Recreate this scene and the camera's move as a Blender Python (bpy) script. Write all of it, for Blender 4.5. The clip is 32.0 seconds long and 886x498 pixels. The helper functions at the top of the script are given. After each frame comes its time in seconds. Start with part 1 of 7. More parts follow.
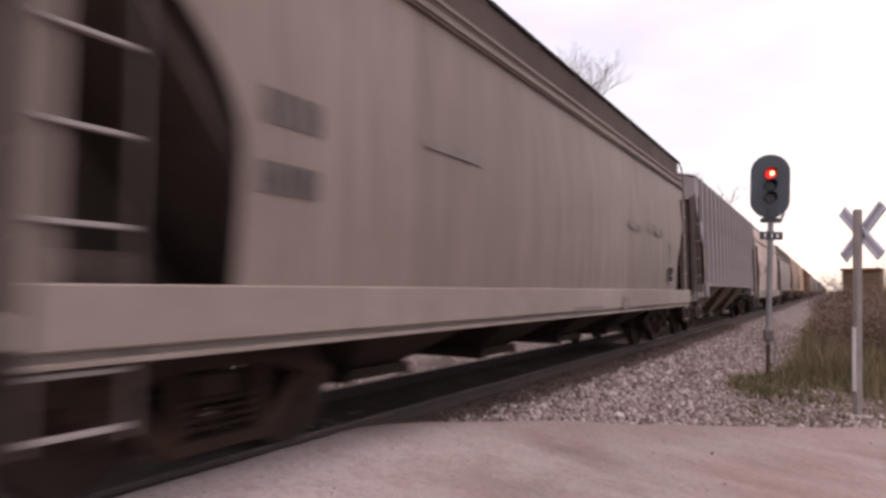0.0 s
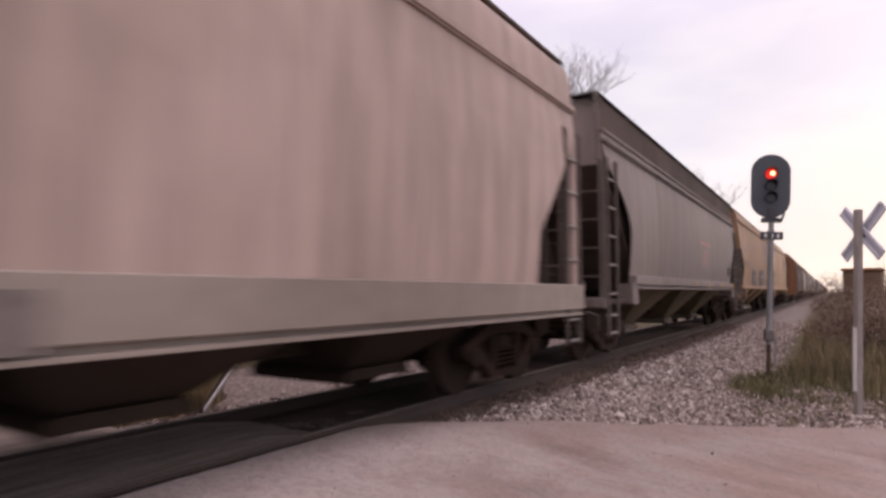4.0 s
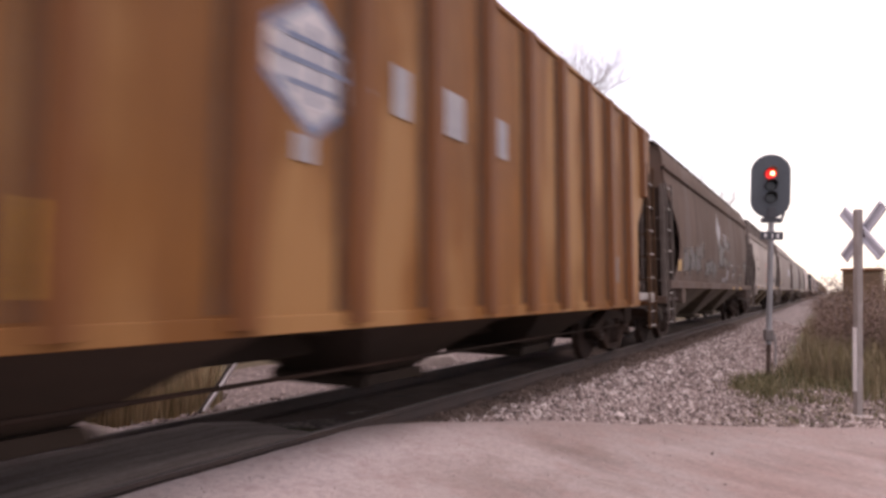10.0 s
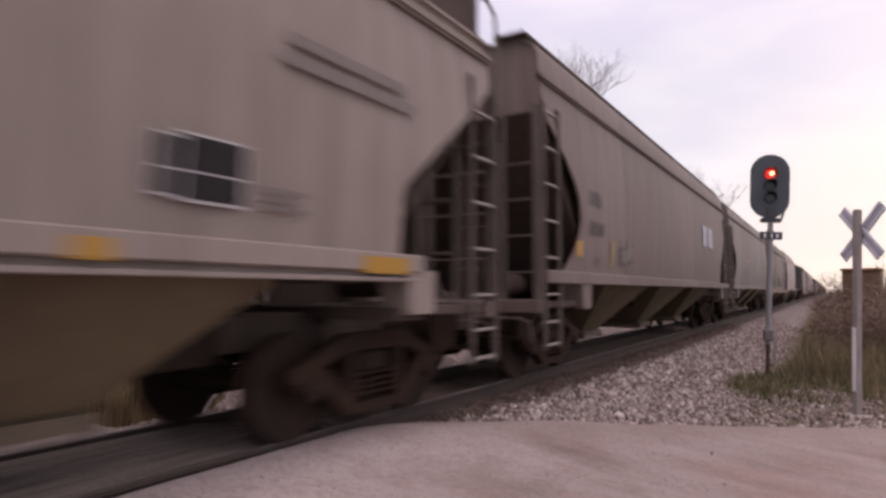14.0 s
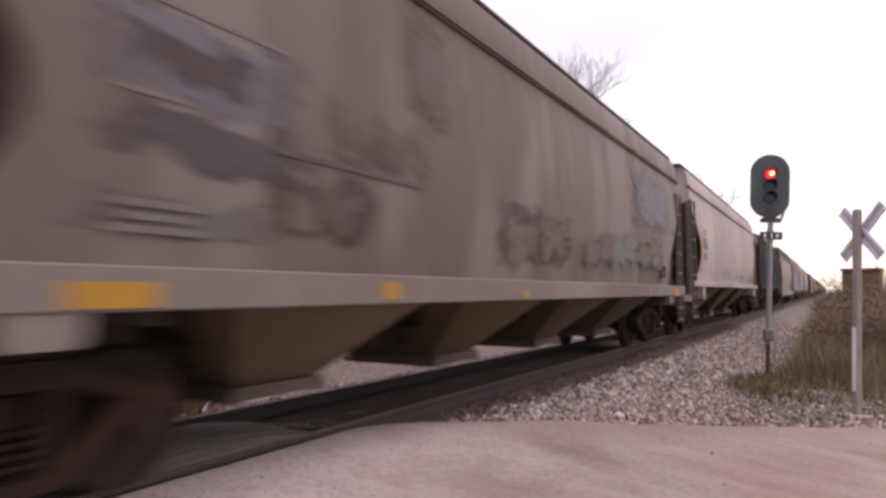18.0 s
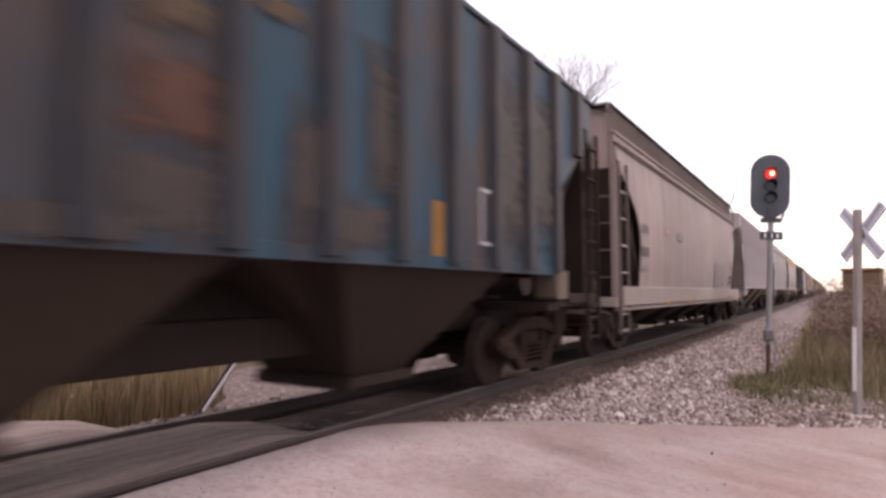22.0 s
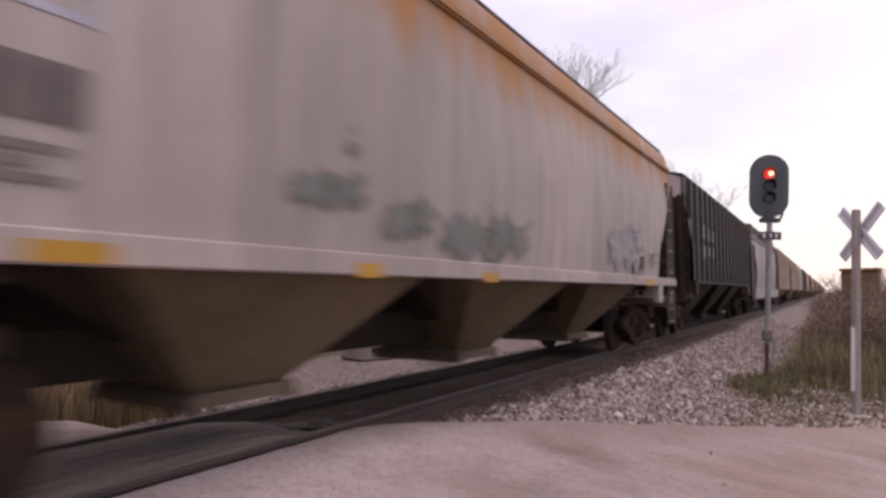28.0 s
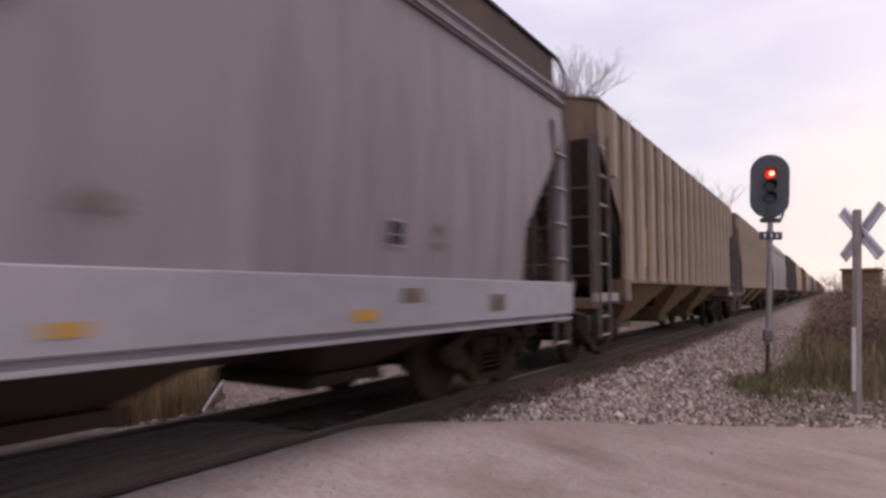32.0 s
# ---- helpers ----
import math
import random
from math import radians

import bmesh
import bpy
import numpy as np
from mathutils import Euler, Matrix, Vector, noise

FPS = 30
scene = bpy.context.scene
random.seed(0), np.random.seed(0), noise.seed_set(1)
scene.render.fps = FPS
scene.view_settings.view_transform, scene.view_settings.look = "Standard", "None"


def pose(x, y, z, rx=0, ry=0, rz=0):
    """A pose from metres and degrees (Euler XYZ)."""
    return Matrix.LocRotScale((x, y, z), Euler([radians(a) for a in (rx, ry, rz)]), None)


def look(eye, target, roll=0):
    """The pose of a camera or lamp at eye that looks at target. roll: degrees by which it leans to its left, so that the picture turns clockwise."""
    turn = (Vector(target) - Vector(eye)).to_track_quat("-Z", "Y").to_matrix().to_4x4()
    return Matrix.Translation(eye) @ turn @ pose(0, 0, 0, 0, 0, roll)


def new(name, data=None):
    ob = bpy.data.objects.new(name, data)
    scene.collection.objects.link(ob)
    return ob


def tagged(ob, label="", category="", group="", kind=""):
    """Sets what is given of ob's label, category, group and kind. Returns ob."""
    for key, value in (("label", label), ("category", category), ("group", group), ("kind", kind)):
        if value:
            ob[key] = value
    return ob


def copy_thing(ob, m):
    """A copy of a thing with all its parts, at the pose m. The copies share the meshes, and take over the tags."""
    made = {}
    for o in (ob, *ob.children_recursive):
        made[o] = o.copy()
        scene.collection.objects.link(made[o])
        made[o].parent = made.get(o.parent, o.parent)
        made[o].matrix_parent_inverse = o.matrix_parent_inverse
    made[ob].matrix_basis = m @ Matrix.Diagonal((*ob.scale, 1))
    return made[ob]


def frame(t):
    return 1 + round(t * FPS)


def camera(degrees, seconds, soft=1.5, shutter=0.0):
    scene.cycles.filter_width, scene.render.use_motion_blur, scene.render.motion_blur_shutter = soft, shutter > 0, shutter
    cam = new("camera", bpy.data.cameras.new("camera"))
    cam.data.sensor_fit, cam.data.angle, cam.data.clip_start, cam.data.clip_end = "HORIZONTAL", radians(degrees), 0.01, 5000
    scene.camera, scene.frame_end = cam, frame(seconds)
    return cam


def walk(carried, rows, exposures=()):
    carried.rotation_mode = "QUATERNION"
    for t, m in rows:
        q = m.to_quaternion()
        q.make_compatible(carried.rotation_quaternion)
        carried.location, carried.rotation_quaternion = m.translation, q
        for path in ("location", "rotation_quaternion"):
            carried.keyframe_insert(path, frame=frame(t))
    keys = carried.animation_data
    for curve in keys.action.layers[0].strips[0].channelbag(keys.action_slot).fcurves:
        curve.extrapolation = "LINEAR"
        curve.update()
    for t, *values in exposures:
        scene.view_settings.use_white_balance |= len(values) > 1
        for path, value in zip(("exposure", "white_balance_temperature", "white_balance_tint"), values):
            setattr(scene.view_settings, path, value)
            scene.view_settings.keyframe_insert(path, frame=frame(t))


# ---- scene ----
SECONDS = 32.0
cam = camera(71.96, SECONDS, soft=3.0, shutter=0.6)
EYE = (4.8, 0.0, 1.29)          # metres from the track's centre line; z = 0 is the top of the rails
# the tripod settles by less than a tenth of a degree
DRIFT = ((0, 0.0), (1.5, 0.0), (2.1, 0.07), (3.3, 0.06), (6, -0.01), (8, 0.03), (11, 0.03), (13, -0.015), (20, -0.015), (21, 0.02), (23, -0.015), (25, 0.02), (27.6, -0.085), (30, -0.085), (31.2, -0.03), (SECONDS, -0.03))
walk(cam, [(t, pose(*EYE, 93.97, 0, 32.31 + turn)) for t, turn in DRIFT],
     exposures=[(0, -0.06, 7020, 30), (1, -0.20, 6950, 30), (2, -0.20, 6900, 30), (3, -0.27, 7000, 30), (6, -0.15, 7100, 30), (7, -0.20, 7100, 30), (8, -0.11, 7150, 30), (9, -0.38, 6780, 30), (10, 0.20, 7020, 30), (11, 0.35, 6950, 30), (12, 0.20, 7020, 30), (13, -0.03, 7000, 30), (14, -0.28, 6950, 30), (17, -0.14, 7020, 30), (18, 0.05, 7000, 30), (19, -0.16, 7000, 30), (20, -0.52, 6650, 30), (21, -0.12, 7000, 30), (22, 0.35, 7020, 30), (23, -0.02, 6980, 30), (24, -0.34, 6750, 30), (25, -0.42, 6600, 30), (28, -0.15, 6850, 30), (29, -0.26, 6900, 30), (30, 0.30, 6950, 30), (31, 0.17, 6900, 30), (32, -0.35, 6750, 30)])

# ---- light ----
world = bpy.data.worlds.new("overcast_sky")
scene.world = world
world.use_nodes = True
wn, wl = world.node_tree.nodes, world.node_tree.links
wn.clear()
w_out = wn.new("ShaderNodeOutputWorld")
w_bg = wn.new("ShaderNodeBackground")
w_sky = wn.new("ShaderNodeTexSky")
w_sky.sky_type = "NISHITA"
w_sky.sun_disc = False
w_sky.sun_elevation = radians(16)
w_sky.sun_rotation = radians(8)
w_co = wn.new("ShaderNodeTexCoord")
w_map = wn.new("ShaderNodeMapping")
w_map.inputs["Scale"].default_value = (1.6, 1.6, 5.0)
w_noise = wn.new("ShaderNodeTexNoise")
w_noise.inputs["Scale"].default_value = 1.7
w_noise.inputs["Detail"].default_value = 5
w_noise.inputs["Roughness"].default_value = 0.5
w_ramp = wn.new("ShaderNodeValToRGB")
w_ramp.color_ramp.elements[0].position = 0.36
w_ramp.color_ramp.elements[0].color = (0.84, 0.85, 0.94, 1)
w_ramp.color_ramp.elements[1].position = 0.60
w_ramp.color_ramp.elements[1].color = (1.03, 1.03, 1.03, 1)
w_scale = wn.new("ShaderNodeVectorMath")
w_scale.operation = "SCALE"
w_scale.inputs["Scale"].default_value = 0.10
w_mix = wn.new("ShaderNodeMix")
w_mix.data_type = "RGBA"
w_mix.inputs["Factor"].default_value = 0.86
wl.new(w_co.outputs["Generated"], w_map.inputs["Vector"])
wl.new(w_map.outputs["Vector"], w_noise.inputs["Vector"])
wl.new(w_noise.outputs["Fac"], w_ramp.inputs["Fac"])
wl.new(w_sky.outputs["Color"], w_scale.inputs[0])
wl.new(w_scale.outputs["Vector"], w_mix.inputs["A"])
wl.new(w_ramp.outputs["Color"], w_mix.inputs["B"])
# an overcast sky is brightest overhead
w_sep = wn.new("ShaderNodeSeparateXYZ")
w_up = wn.new("ShaderNodeMapRange")
w_up.interpolation_type = "SMOOTHSTEP"
w_up.inputs["From Min"].default_value, w_up.inputs["From Max"].default_value = 0.25, 1.0
w_up.inputs["To Min"].default_value, w_up.inputs["To Max"].default_value = 1.07, 2.45
wl.new(w_co.outputs["Generated"], w_sep.inputs["Vector"])
wl.new(w_sep.outputs["Z"], w_up.inputs["Value"])
w_tint = wn.new("ShaderNodeValToRGB")      # bluish white low down, warmer overhead
w_tint.color_ramp.elements[0].position, w_tint.color_ramp.elements[0].color = 0.30, (0.90, 1.0, 1.05, 1)
w_tint.color_ramp.elements[1].position, w_tint.color_ramp.elements[1].color = 0.75, (1.055, 0.98, 0.965, 1)
w_mul = wn.new("ShaderNodeMix")
w_mul.data_type, w_mul.blend_type = "RGBA", "MULTIPLY"
w_mul.inputs["Factor"].default_value = 1.0
wl.new(w_sep.outputs["Z"], w_tint.inputs["Fac"])
wl.new(w_mix.outputs["Result"], w_mul.inputs["A"])
wl.new(w_tint.outputs["Color"], w_mul.inputs["B"])
# the low sun brightens the haze along the line of the track
w_dot = wn.new("ShaderNodeVectorMath")
w_dot.operation = "DOT_PRODUCT"
w_dot.inputs[1].default_value = (0.06, 0.996, 0.06)
w_near = wn.new("ShaderNodeMapRange")
w_near.interpolation_type = "SMOOTHSTEP"
w_near.inputs["From Min"].default_value, w_near.inputs["From Max"].default_value = 0.972, 1.0
w_near.inputs["To Max"].default_value = 0.55
w_glow = wn.new("ShaderNodeMix")
w_glow.data_type = "RGBA"
w_glow.inputs["B"].default_value = (1.10, 1.07, 0.90, 1)
wl.new(w_co.outputs["Generated"], w_dot.inputs[0])
wl.new(w_dot.outputs["Value"], w_near.inputs["Value"])
wl.new(w_near.outputs["Result"], w_glow.inputs["Factor"])
wl.new(w_mul.outputs["Result"], w_glow.inputs["A"])
wl.new(w_glow.outputs["Result"], w_bg.inputs["Color"])
wl.new(w_up.outputs["Result"], w_bg.inputs["Strength"])
wl.new(w_bg.outputs["Background"], w_out.inputs["Surface"])

sun = new("sun", bpy.data.lights.new("sun", "SUN"))
sun.data.energy = 0.22
sun.data.angle = radians(30)
sun.data.color = (1.0, 0.93, 0.85)
sun.matrix_world = look((9, 60, 17), (0, 0, 0))


# ---- materials ----
def nodes_of(name, rough=0.7, metal=0.0):
    m = bpy.data.materials.new(name)
    m.use_nodes = True
    b = m.node_tree.nodes["Principled BSDF"]
    b.inputs["Roughness"].default_value = rough
    b.inputs["Metallic"].default_value = metal
    return m, m.node_tree.nodes, m.node_tree.links, b


def coords(n, l, scale=(1, 1, 1), kind="Object"):
    c, p = n.new("ShaderNodeTexCoord"), n.new("ShaderNodeMapping")
    p.inputs["Scale"].default_value = scale
    l.new(c.outputs[kind], p.inputs["Vector"])
    return p.outputs["Vector"]


def grain(n, l, vector, scale, detail=4, rough=0.55):
    t = n.new("ShaderNodeTexNoise")
    t.inputs["Scale"].default_value, t.inputs["Detail"].default_value, t.inputs["Roughness"].default_value = scale, detail, rough
    l.new(vector, t.inputs["Vector"])
    return t.outputs["Fac"]


def ramp(n, l, fac, stops):
    r = n.new("ShaderNodeValToRGB")
    e = r.color_ramp.elements
    e[0].position, e[0].color = stops[0][0], (*stops[0][1], 1)
    e[1].position, e[1].color = stops[-1][0], (*stops[-1][1], 1)
    for p, c in stops[1:-1]:
        k = e.new(p)
        k.color = (*c, 1)
    l.new(fac, r.inputs["Fac"])
    return r.outputs["Color"]


def blend(n, l, fac, a, b, how="MIX"):
    m = n.new("ShaderNodeMix")
    m.data_type, m.blend_type = "RGBA", how
    for key, v in (("Factor", fac), ("A", a), ("B", b)):
        if isinstance(v, (int, float)):
            m.inputs[key].default_value = v
        elif isinstance(v, tuple):
            m.inputs[key].default_value = (*v, 1)
        else:
            l.new(v, m.inputs[key])
    return m.outputs["Result"]


def grey(v):
    return (v, v, v)


def bump(n, l, b, height, strength=0.3, distance=0.01):
    k = n.new("ShaderNodeBump")
    k.inputs["Strength"].default_value, k.inputs["Distance"].default_value = strength, distance
    l.new(height, k.inputs["Height"])
    l.new(k.outputs["Normal"], b.inputs["Normal"])


def mat_plain(name, col, col2=None, scale=6.0, rough=0.7, metal=0.0, relief=0.15, dist=0.01, gloss=0.5):
    """Two-scale mottled surface."""
    m, n, l, b = nodes_of(name, rough, metal)
    v = coords(n, l)
    b.inputs["Specular IOR Level"].default_value = gloss
    col2 = col2 or tuple(c * 0.7 for c in col)
    big = grain(n, l, v, scale * 0.25, 3)
    fine = grain(n, l, v, scale * 4, 5)
    c = ramp(n, l, big, [(0.35, col), (0.68, col2)])
    c = blend(n, l, 0.35, c, ramp(n, l, fine, [(0.3, grey(0.55)), (0.7, grey(1.0))]), "MULTIPLY")
    l.new(c, b.inputs["Base Color"])
    bump(n, l, b, fine, relief, dist)
    return m


def mat_paint(name, col, dirt=(0.16, 0.12, 0.09), grime=0.35, rust=0.0, patch=None, rough=0.6, gloss=0.22):
    """Weathered car paint: panel to panel tone, streaks that run down, dirt, and rust if any."""
    col = (col[0] * 0.965, col[1] * 0.91, col[2] * 0.91)
    m, n, l, b = nodes_of(name, rough)
    b.inputs["Specular IOR Level"].default_value = gloss
    c = n.new("ShaderNodeTexCoord")
    sep = n.new("ShaderNodeSeparateXYZ")
    l.new(c.outputs["Object"], sep.inputs["Vector"])
    # panel tone
    step = n.new("ShaderNodeMath")
    step.operation = "SNAP"
    step.inputs[1].default_value = 2.35
    l.new(sep.outputs["Y"], step.inputs[0])
    wh = n.new("ShaderNodeTexWhiteNoise")
    wh.noise_dimensions = "1D"
    l.new(step.outputs[0], wh.inputs["W"])
    tone = ramp(n, l, wh.outputs["Value"], [(0.0, grey(0.80)), (1.0, grey(1.0))])
    base = blend(n, l, 1.0, col, tone, "MULTIPLY")
    # streaks
    p = n.new("ShaderNodeMapping")
    p.inputs["Scale"].default_value = (1.5, 3.2, 0.32)
    l.new(c.outputs["Object"], p.inputs["Vector"])
    streak = grain(n, l, p.outputs["Vector"], 1.5, 5, 0.62)
    s_fac = ramp(n, l, streak, [(0.42, grey(0.0)), (0.74, grey(min(1.0, grime * 1.3)))])
    base = blend(n, l, s_fac, base, dirt)
    pf = n.new("ShaderNodeMapping")
    pf.inputs["Scale"].default_value = (1.6, 3.6, 0.30)
    pf.inputs["Location"].default_value = (1.3, 4.4, 0.6)
    l.new(c.outputs["Object"], pf.inputs["Vector"])
    thin = grain(n, l, pf.outputs["Vector"], 1.7, 4, 0.6)
    base = blend(n, l, 1.0, base, ramp(n, l, thin, [(0.30, grey(0.80)), (0.5, grey(1.0)), (0.72, grey(1.12))]), "MULTIPLY")
    p2 = n.new("ShaderNodeMapping")
    p2.inputs["Scale"].default_value = (0.6, 0.34, 0.75)
    l.new(c.outputs["Object"], p2.inputs["Vector"])
    cloud = grain(n, l, p2.outputs["Vector"], 1.3, 4)
    c_fac = ramp(n, l, cloud, [(0.42, grey(0.0)), (0.72, grey(grime * 0.8))])
    base = blend(n, l, c_fac, base, dirt)
    if patch:
        p3 = n.new("ShaderNodeMapping")
        p3.inputs["Scale"].default_value = (1.0, 1.25, 0.28)
        p3.inputs["Location"].default_value = (3.1, 7.7, 1.9)
        l.new(c.outputs["Object"], p3.inputs["Vector"])
        spot = grain(n, l, p3.outputs["Vector"], 1.0, 3)
        base = blend(n, l, ramp(n, l, spot, [(0.50, grey(0.0)), (0.60, grey(0.8))]), base, patch)
    if rust:
        p4 = n.new("ShaderNodeMapping")
        p4.inputs["Scale"].default_value = (1.0, 1.6, 0.25)
        l.new(c.outputs["Object"], p4.inputs["Vector"])
        rr = grain(n, l, p4.outputs["Vector"], 1.2, 5, 0.65)
        lift = n.new("ShaderNodeMapRange")
        lift.inputs["From Min"].default_value, lift.inputs["From Max"].default_value = 2.6, 4.2
        l.new(sep.outputs["Z"], lift.inputs["Value"])
        mul = n.new("ShaderNodeMath")
        mul.operation = "MULTIPLY"
        l.new(rr, mul.inputs[0])
        l.new(lift.outputs["Result"], mul.inputs[1])
        base = blend(n, l, ramp(n, l, mul.outputs[0], [(0.29, grey(0.0)), (0.52, grey(rust))]), base, (0.36, 0.165, 0.045))
    l.new(base, b.inputs["Base Color"])
    fine = grain(n, l, c.outputs["Object"], 14, 4)
    bump(n, l, b, fine, 0.06, 0.01)
    return m


SPRAYS = {}


def mat_sprayed(name, col, col2, scale=3.0, feather=False):
    """Uneven spray paint, worn through in places; feather: thinned out towards the rim of its patch."""
    m, n, l, b = nodes_of(name, 0.6)
    SPRAYS[name] = (name, col, col2, scale)
    b.inputs["Specular IOR Level"].default_value = 0.3
    v = coords(n, l, (1, 1, 1))
    f = grain(n, l, v, scale, 4, 0.7)
    l.new(ramp(n, l, f, [(0.40, col), (0.56, col2), (0.66, col)]), b.inputs["Base Color"])
    if feather:
        g = n.new("ShaderNodeTexCoord")
        sep = n.new("ShaderNodeSeparateXYZ")
        l.new(g.outputs["Generated"], sep.inputs["Vector"])

        def op(how, a, c):
            q = n.new("ShaderNodeMath")
            q.operation = how
            for k, x in enumerate((a, c)):
                if isinstance(x, (int, float)):
                    q.inputs[k].default_value = x
                else:
                    l.new(x, q.inputs[k])
            return q.outputs[0]
        rim = [op("MINIMUM", sep.outputs[k], op("SUBTRACT", 1.0, sep.outputs[k])) for k in ("Y", "Z")]
        worn = grain(n, l, coords(n, l, (1, 1.2, 2.2)), 2.6, 5, 0.65)
        fac = op("ADD", op("MULTIPLY", op("MINIMUM", *rim), 2.0), op("MULTIPLY", op("SUBTRACT", worn, 0.5), 1.7))
        thin = n.new("ShaderNodeBsdfTransparent")
        mix = n.new("ShaderNodeMixShader")
        l.new(ramp(n, l, fac, [(0.10, grey(0.0)), (0.55, grey(0.92))]), mix.inputs[0])
        l.new(thin.outputs[0], mix.inputs[1])
        l.new(b.outputs[0], mix.inputs[2])
        out = [q for q in n if q.bl_idname == "ShaderNodeOutputMaterial"][0]
        l.new(mix.outputs[0], out.inputs["Surface"])
    return m


def feathered(m):
    """The same spray paint with a thin, uneven rim."""
    if m.name not in SPRAYS:
        return m
    name, col, col2, scale = SPRAYS[m.name]
    return bpy.data.materials.get("thin_" + name) or mat_sprayed("thin_" + name, col, col2, scale, True)


TAN = (0.395, 0.248, 0.15)
P = {
    "beige_grey": mat_paint("beige_grey_paint", (0.285, 0.245, 0.213)),
    "silver": mat_paint("silver_grey_paint", (0.40, 0.378, 0.388), grime=0.25),
    "cream": mat_paint("cream_grey_paint", (0.345, 0.29, 0.262)),
    "pink_cream": mat_paint("pinkish_cream_paint", (0.60, 0.485, 0.43), grime=0.28),
    "light_grey": mat_paint("light_grey_paint", (0.275, 0.245, 0.226), grime=0.28),
    "tan": mat_paint("tan_paint", TAN, dirt=(0.22, 0.14, 0.085), grime=0.42),
    "tan_b": mat_paint("sand_paint", (0.54, 0.368, 0.222), dirt=(0.29, 0.19, 0.115), grime=0.45),
    "rusty_brown": mat_paint("rust_brown_paint", (0.265, 0.112, 0.023), dirt=(0.125, 0.05, 0.017), grime=0.5, patch=(0.34, 0.18, 0.068), rough=0.6, gloss=0.25),
    "dark_brown": mat_paint("dark_brown_grey_paint", (0.145, 0.105, 0.083), dirt=(0.09, 0.064, 0.05), grime=0.55, patch=(0.135, 0.103, 0.09), rough=0.75, gloss=0.08),
    "pale_grey": mat_paint("pale_grey_paint", (0.368, 0.328, 0.292), grime=0.22),
    "grey_brown": mat_paint("grey_brown_paint", (0.221, 0.184, 0.168), grime=0.3),
    "patched_grey": mat_paint("patched_grey_paint", (0.233, 0.204, 0.188), grime=0.3, patch=(0.22, 0.20, 0.195)),
    "dirty_white": mat_paint("dirty_white_paint", (0.185, 0.157, 0.136), grime=0.6, patch=(0.225, 0.19, 0.168)),
    "off_white": mat_paint("off_white_paint", (0.53, 0.465, 0.445), grime=0.2),
    "blue": mat_paint("faded_blue_paint", (0.010, 0.040, 0.062), dirt=(0.075, 0.042, 0.027), grime=0.9, patch=(0.014, 0.060, 0.092), rough=0.55, gloss=0.3),
    "blue_rust": mat_paint("rusted_blue_paint", (0.040, 0.058, 0.063), dirt=(0.080, 0.045, 0.028), grime=0.65, patch=(0.026, 0.058, 0.074)),
    "cool_grey": mat_paint("cool_grey_paint", (0.31, 0.295, 0.305), grime=0.22),
    "ribbed_grey": mat_paint("pale_ribbed_paint", (0.52, 0.49, 0.50), grime=0.2),
    "stained_white": mat_paint("rust_stained_white_paint", (0.45, 0.415, 0.39), grime=0.2, rust=0.95),
    "lavender_grey": mat_paint("lavender_grey_paint", (0.30, 0.285, 0.305), grime=0.18),
    "dusty_tan": mat_paint("dusty_tan_paint", (0.235, 0.18, 0.13), dirt=(0.15, 0.095, 0.06), grime=0.55),
    "dark_grey": mat_paint("dark_grey_paint", (0.086, 0.076, 0.072), grime=0.4),
}
POST = {
    "silver": mat_paint("grimy_silver_post_paint", (0.36, 0.338, 0.345), grime=0.35),
    "rusty_brown": mat_paint("dark_rust_post_paint", (0.215, 0.085, 0.026), dirt=(0.11, 0.046, 0.018), grime=0.5),
    "blue": mat_paint("grimy_blue_post_paint", (0.014, 0.027, 0.038), dirt=(0.058, 0.036, 0.027), grime=0.9, rough=0.55, gloss=0.3),
    "blue_rust": mat_paint("rusty_blue_post_paint", (0.034, 0.047, 0.050), dirt=(0.072, 0.039, 0.025), grime=0.7),
    "ribbed_grey": mat_paint("grimy_pale_post_paint", (0.49, 0.46, 0.47), grime=0.28),
    # lightened against darkened tan panels, to paint in shadow between the ribs
    "dusty_tan": mat_paint("lightened_grimy_tan_post_paint", (0.47, 0.385, 0.30), grime=0.4),
    "dark_grey": mat_paint("sooty_grey_post_paint", (0.06, 0.052, 0.05), grime=0.4),
}
DARK_END = mat_plain("sooty_rusted_end_paint", (0.030, 0.022, 0.019), (0.046, 0.031, 0.025), 3, 0.8, gloss=0.15)
PALE_SILL = mat_plain("cream_side_sill_paint", (0.36, 0.305, 0.265), (0.27, 0.225, 0.195), 1.2, 0.65, gloss=0.2)
DULL_SILL = mat_plain("dull_cream_sill_paint", (0.27, 0.232, 0.205), (0.20, 0.168, 0.146), 1.2, 0.65, gloss=0.2)
LILAC_SILL = mat_plain("lavender_side_sill_paint", (0.37, 0.358, 0.375), (0.29, 0.278, 0.295), 1.2, 0.6, gloss=0.25)
HOPPER_DIRT = mat_plain("hopper_sheet_dust", (0.185, 0.14, 0.088), (0.095, 0.07, 0.048), 1.5, 0.8, gloss=0.15)
# dark hopper colour; inner sheets and sills carry their shade in it
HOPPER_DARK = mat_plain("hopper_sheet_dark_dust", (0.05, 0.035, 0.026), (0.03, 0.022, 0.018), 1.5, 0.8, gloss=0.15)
HOPPER_TAN = mat_plain("grimy_tan_hopper_paint", (0.30, 0.205, 0.11), (0.20, 0.135, 0.075), 1.1, 0.75, gloss=0.2)
GATE_DUST = mat_plain("dusty_outlet_gate_iron", (0.15, 0.115, 0.08), (0.085, 0.062, 0.046), 3, 0.85)
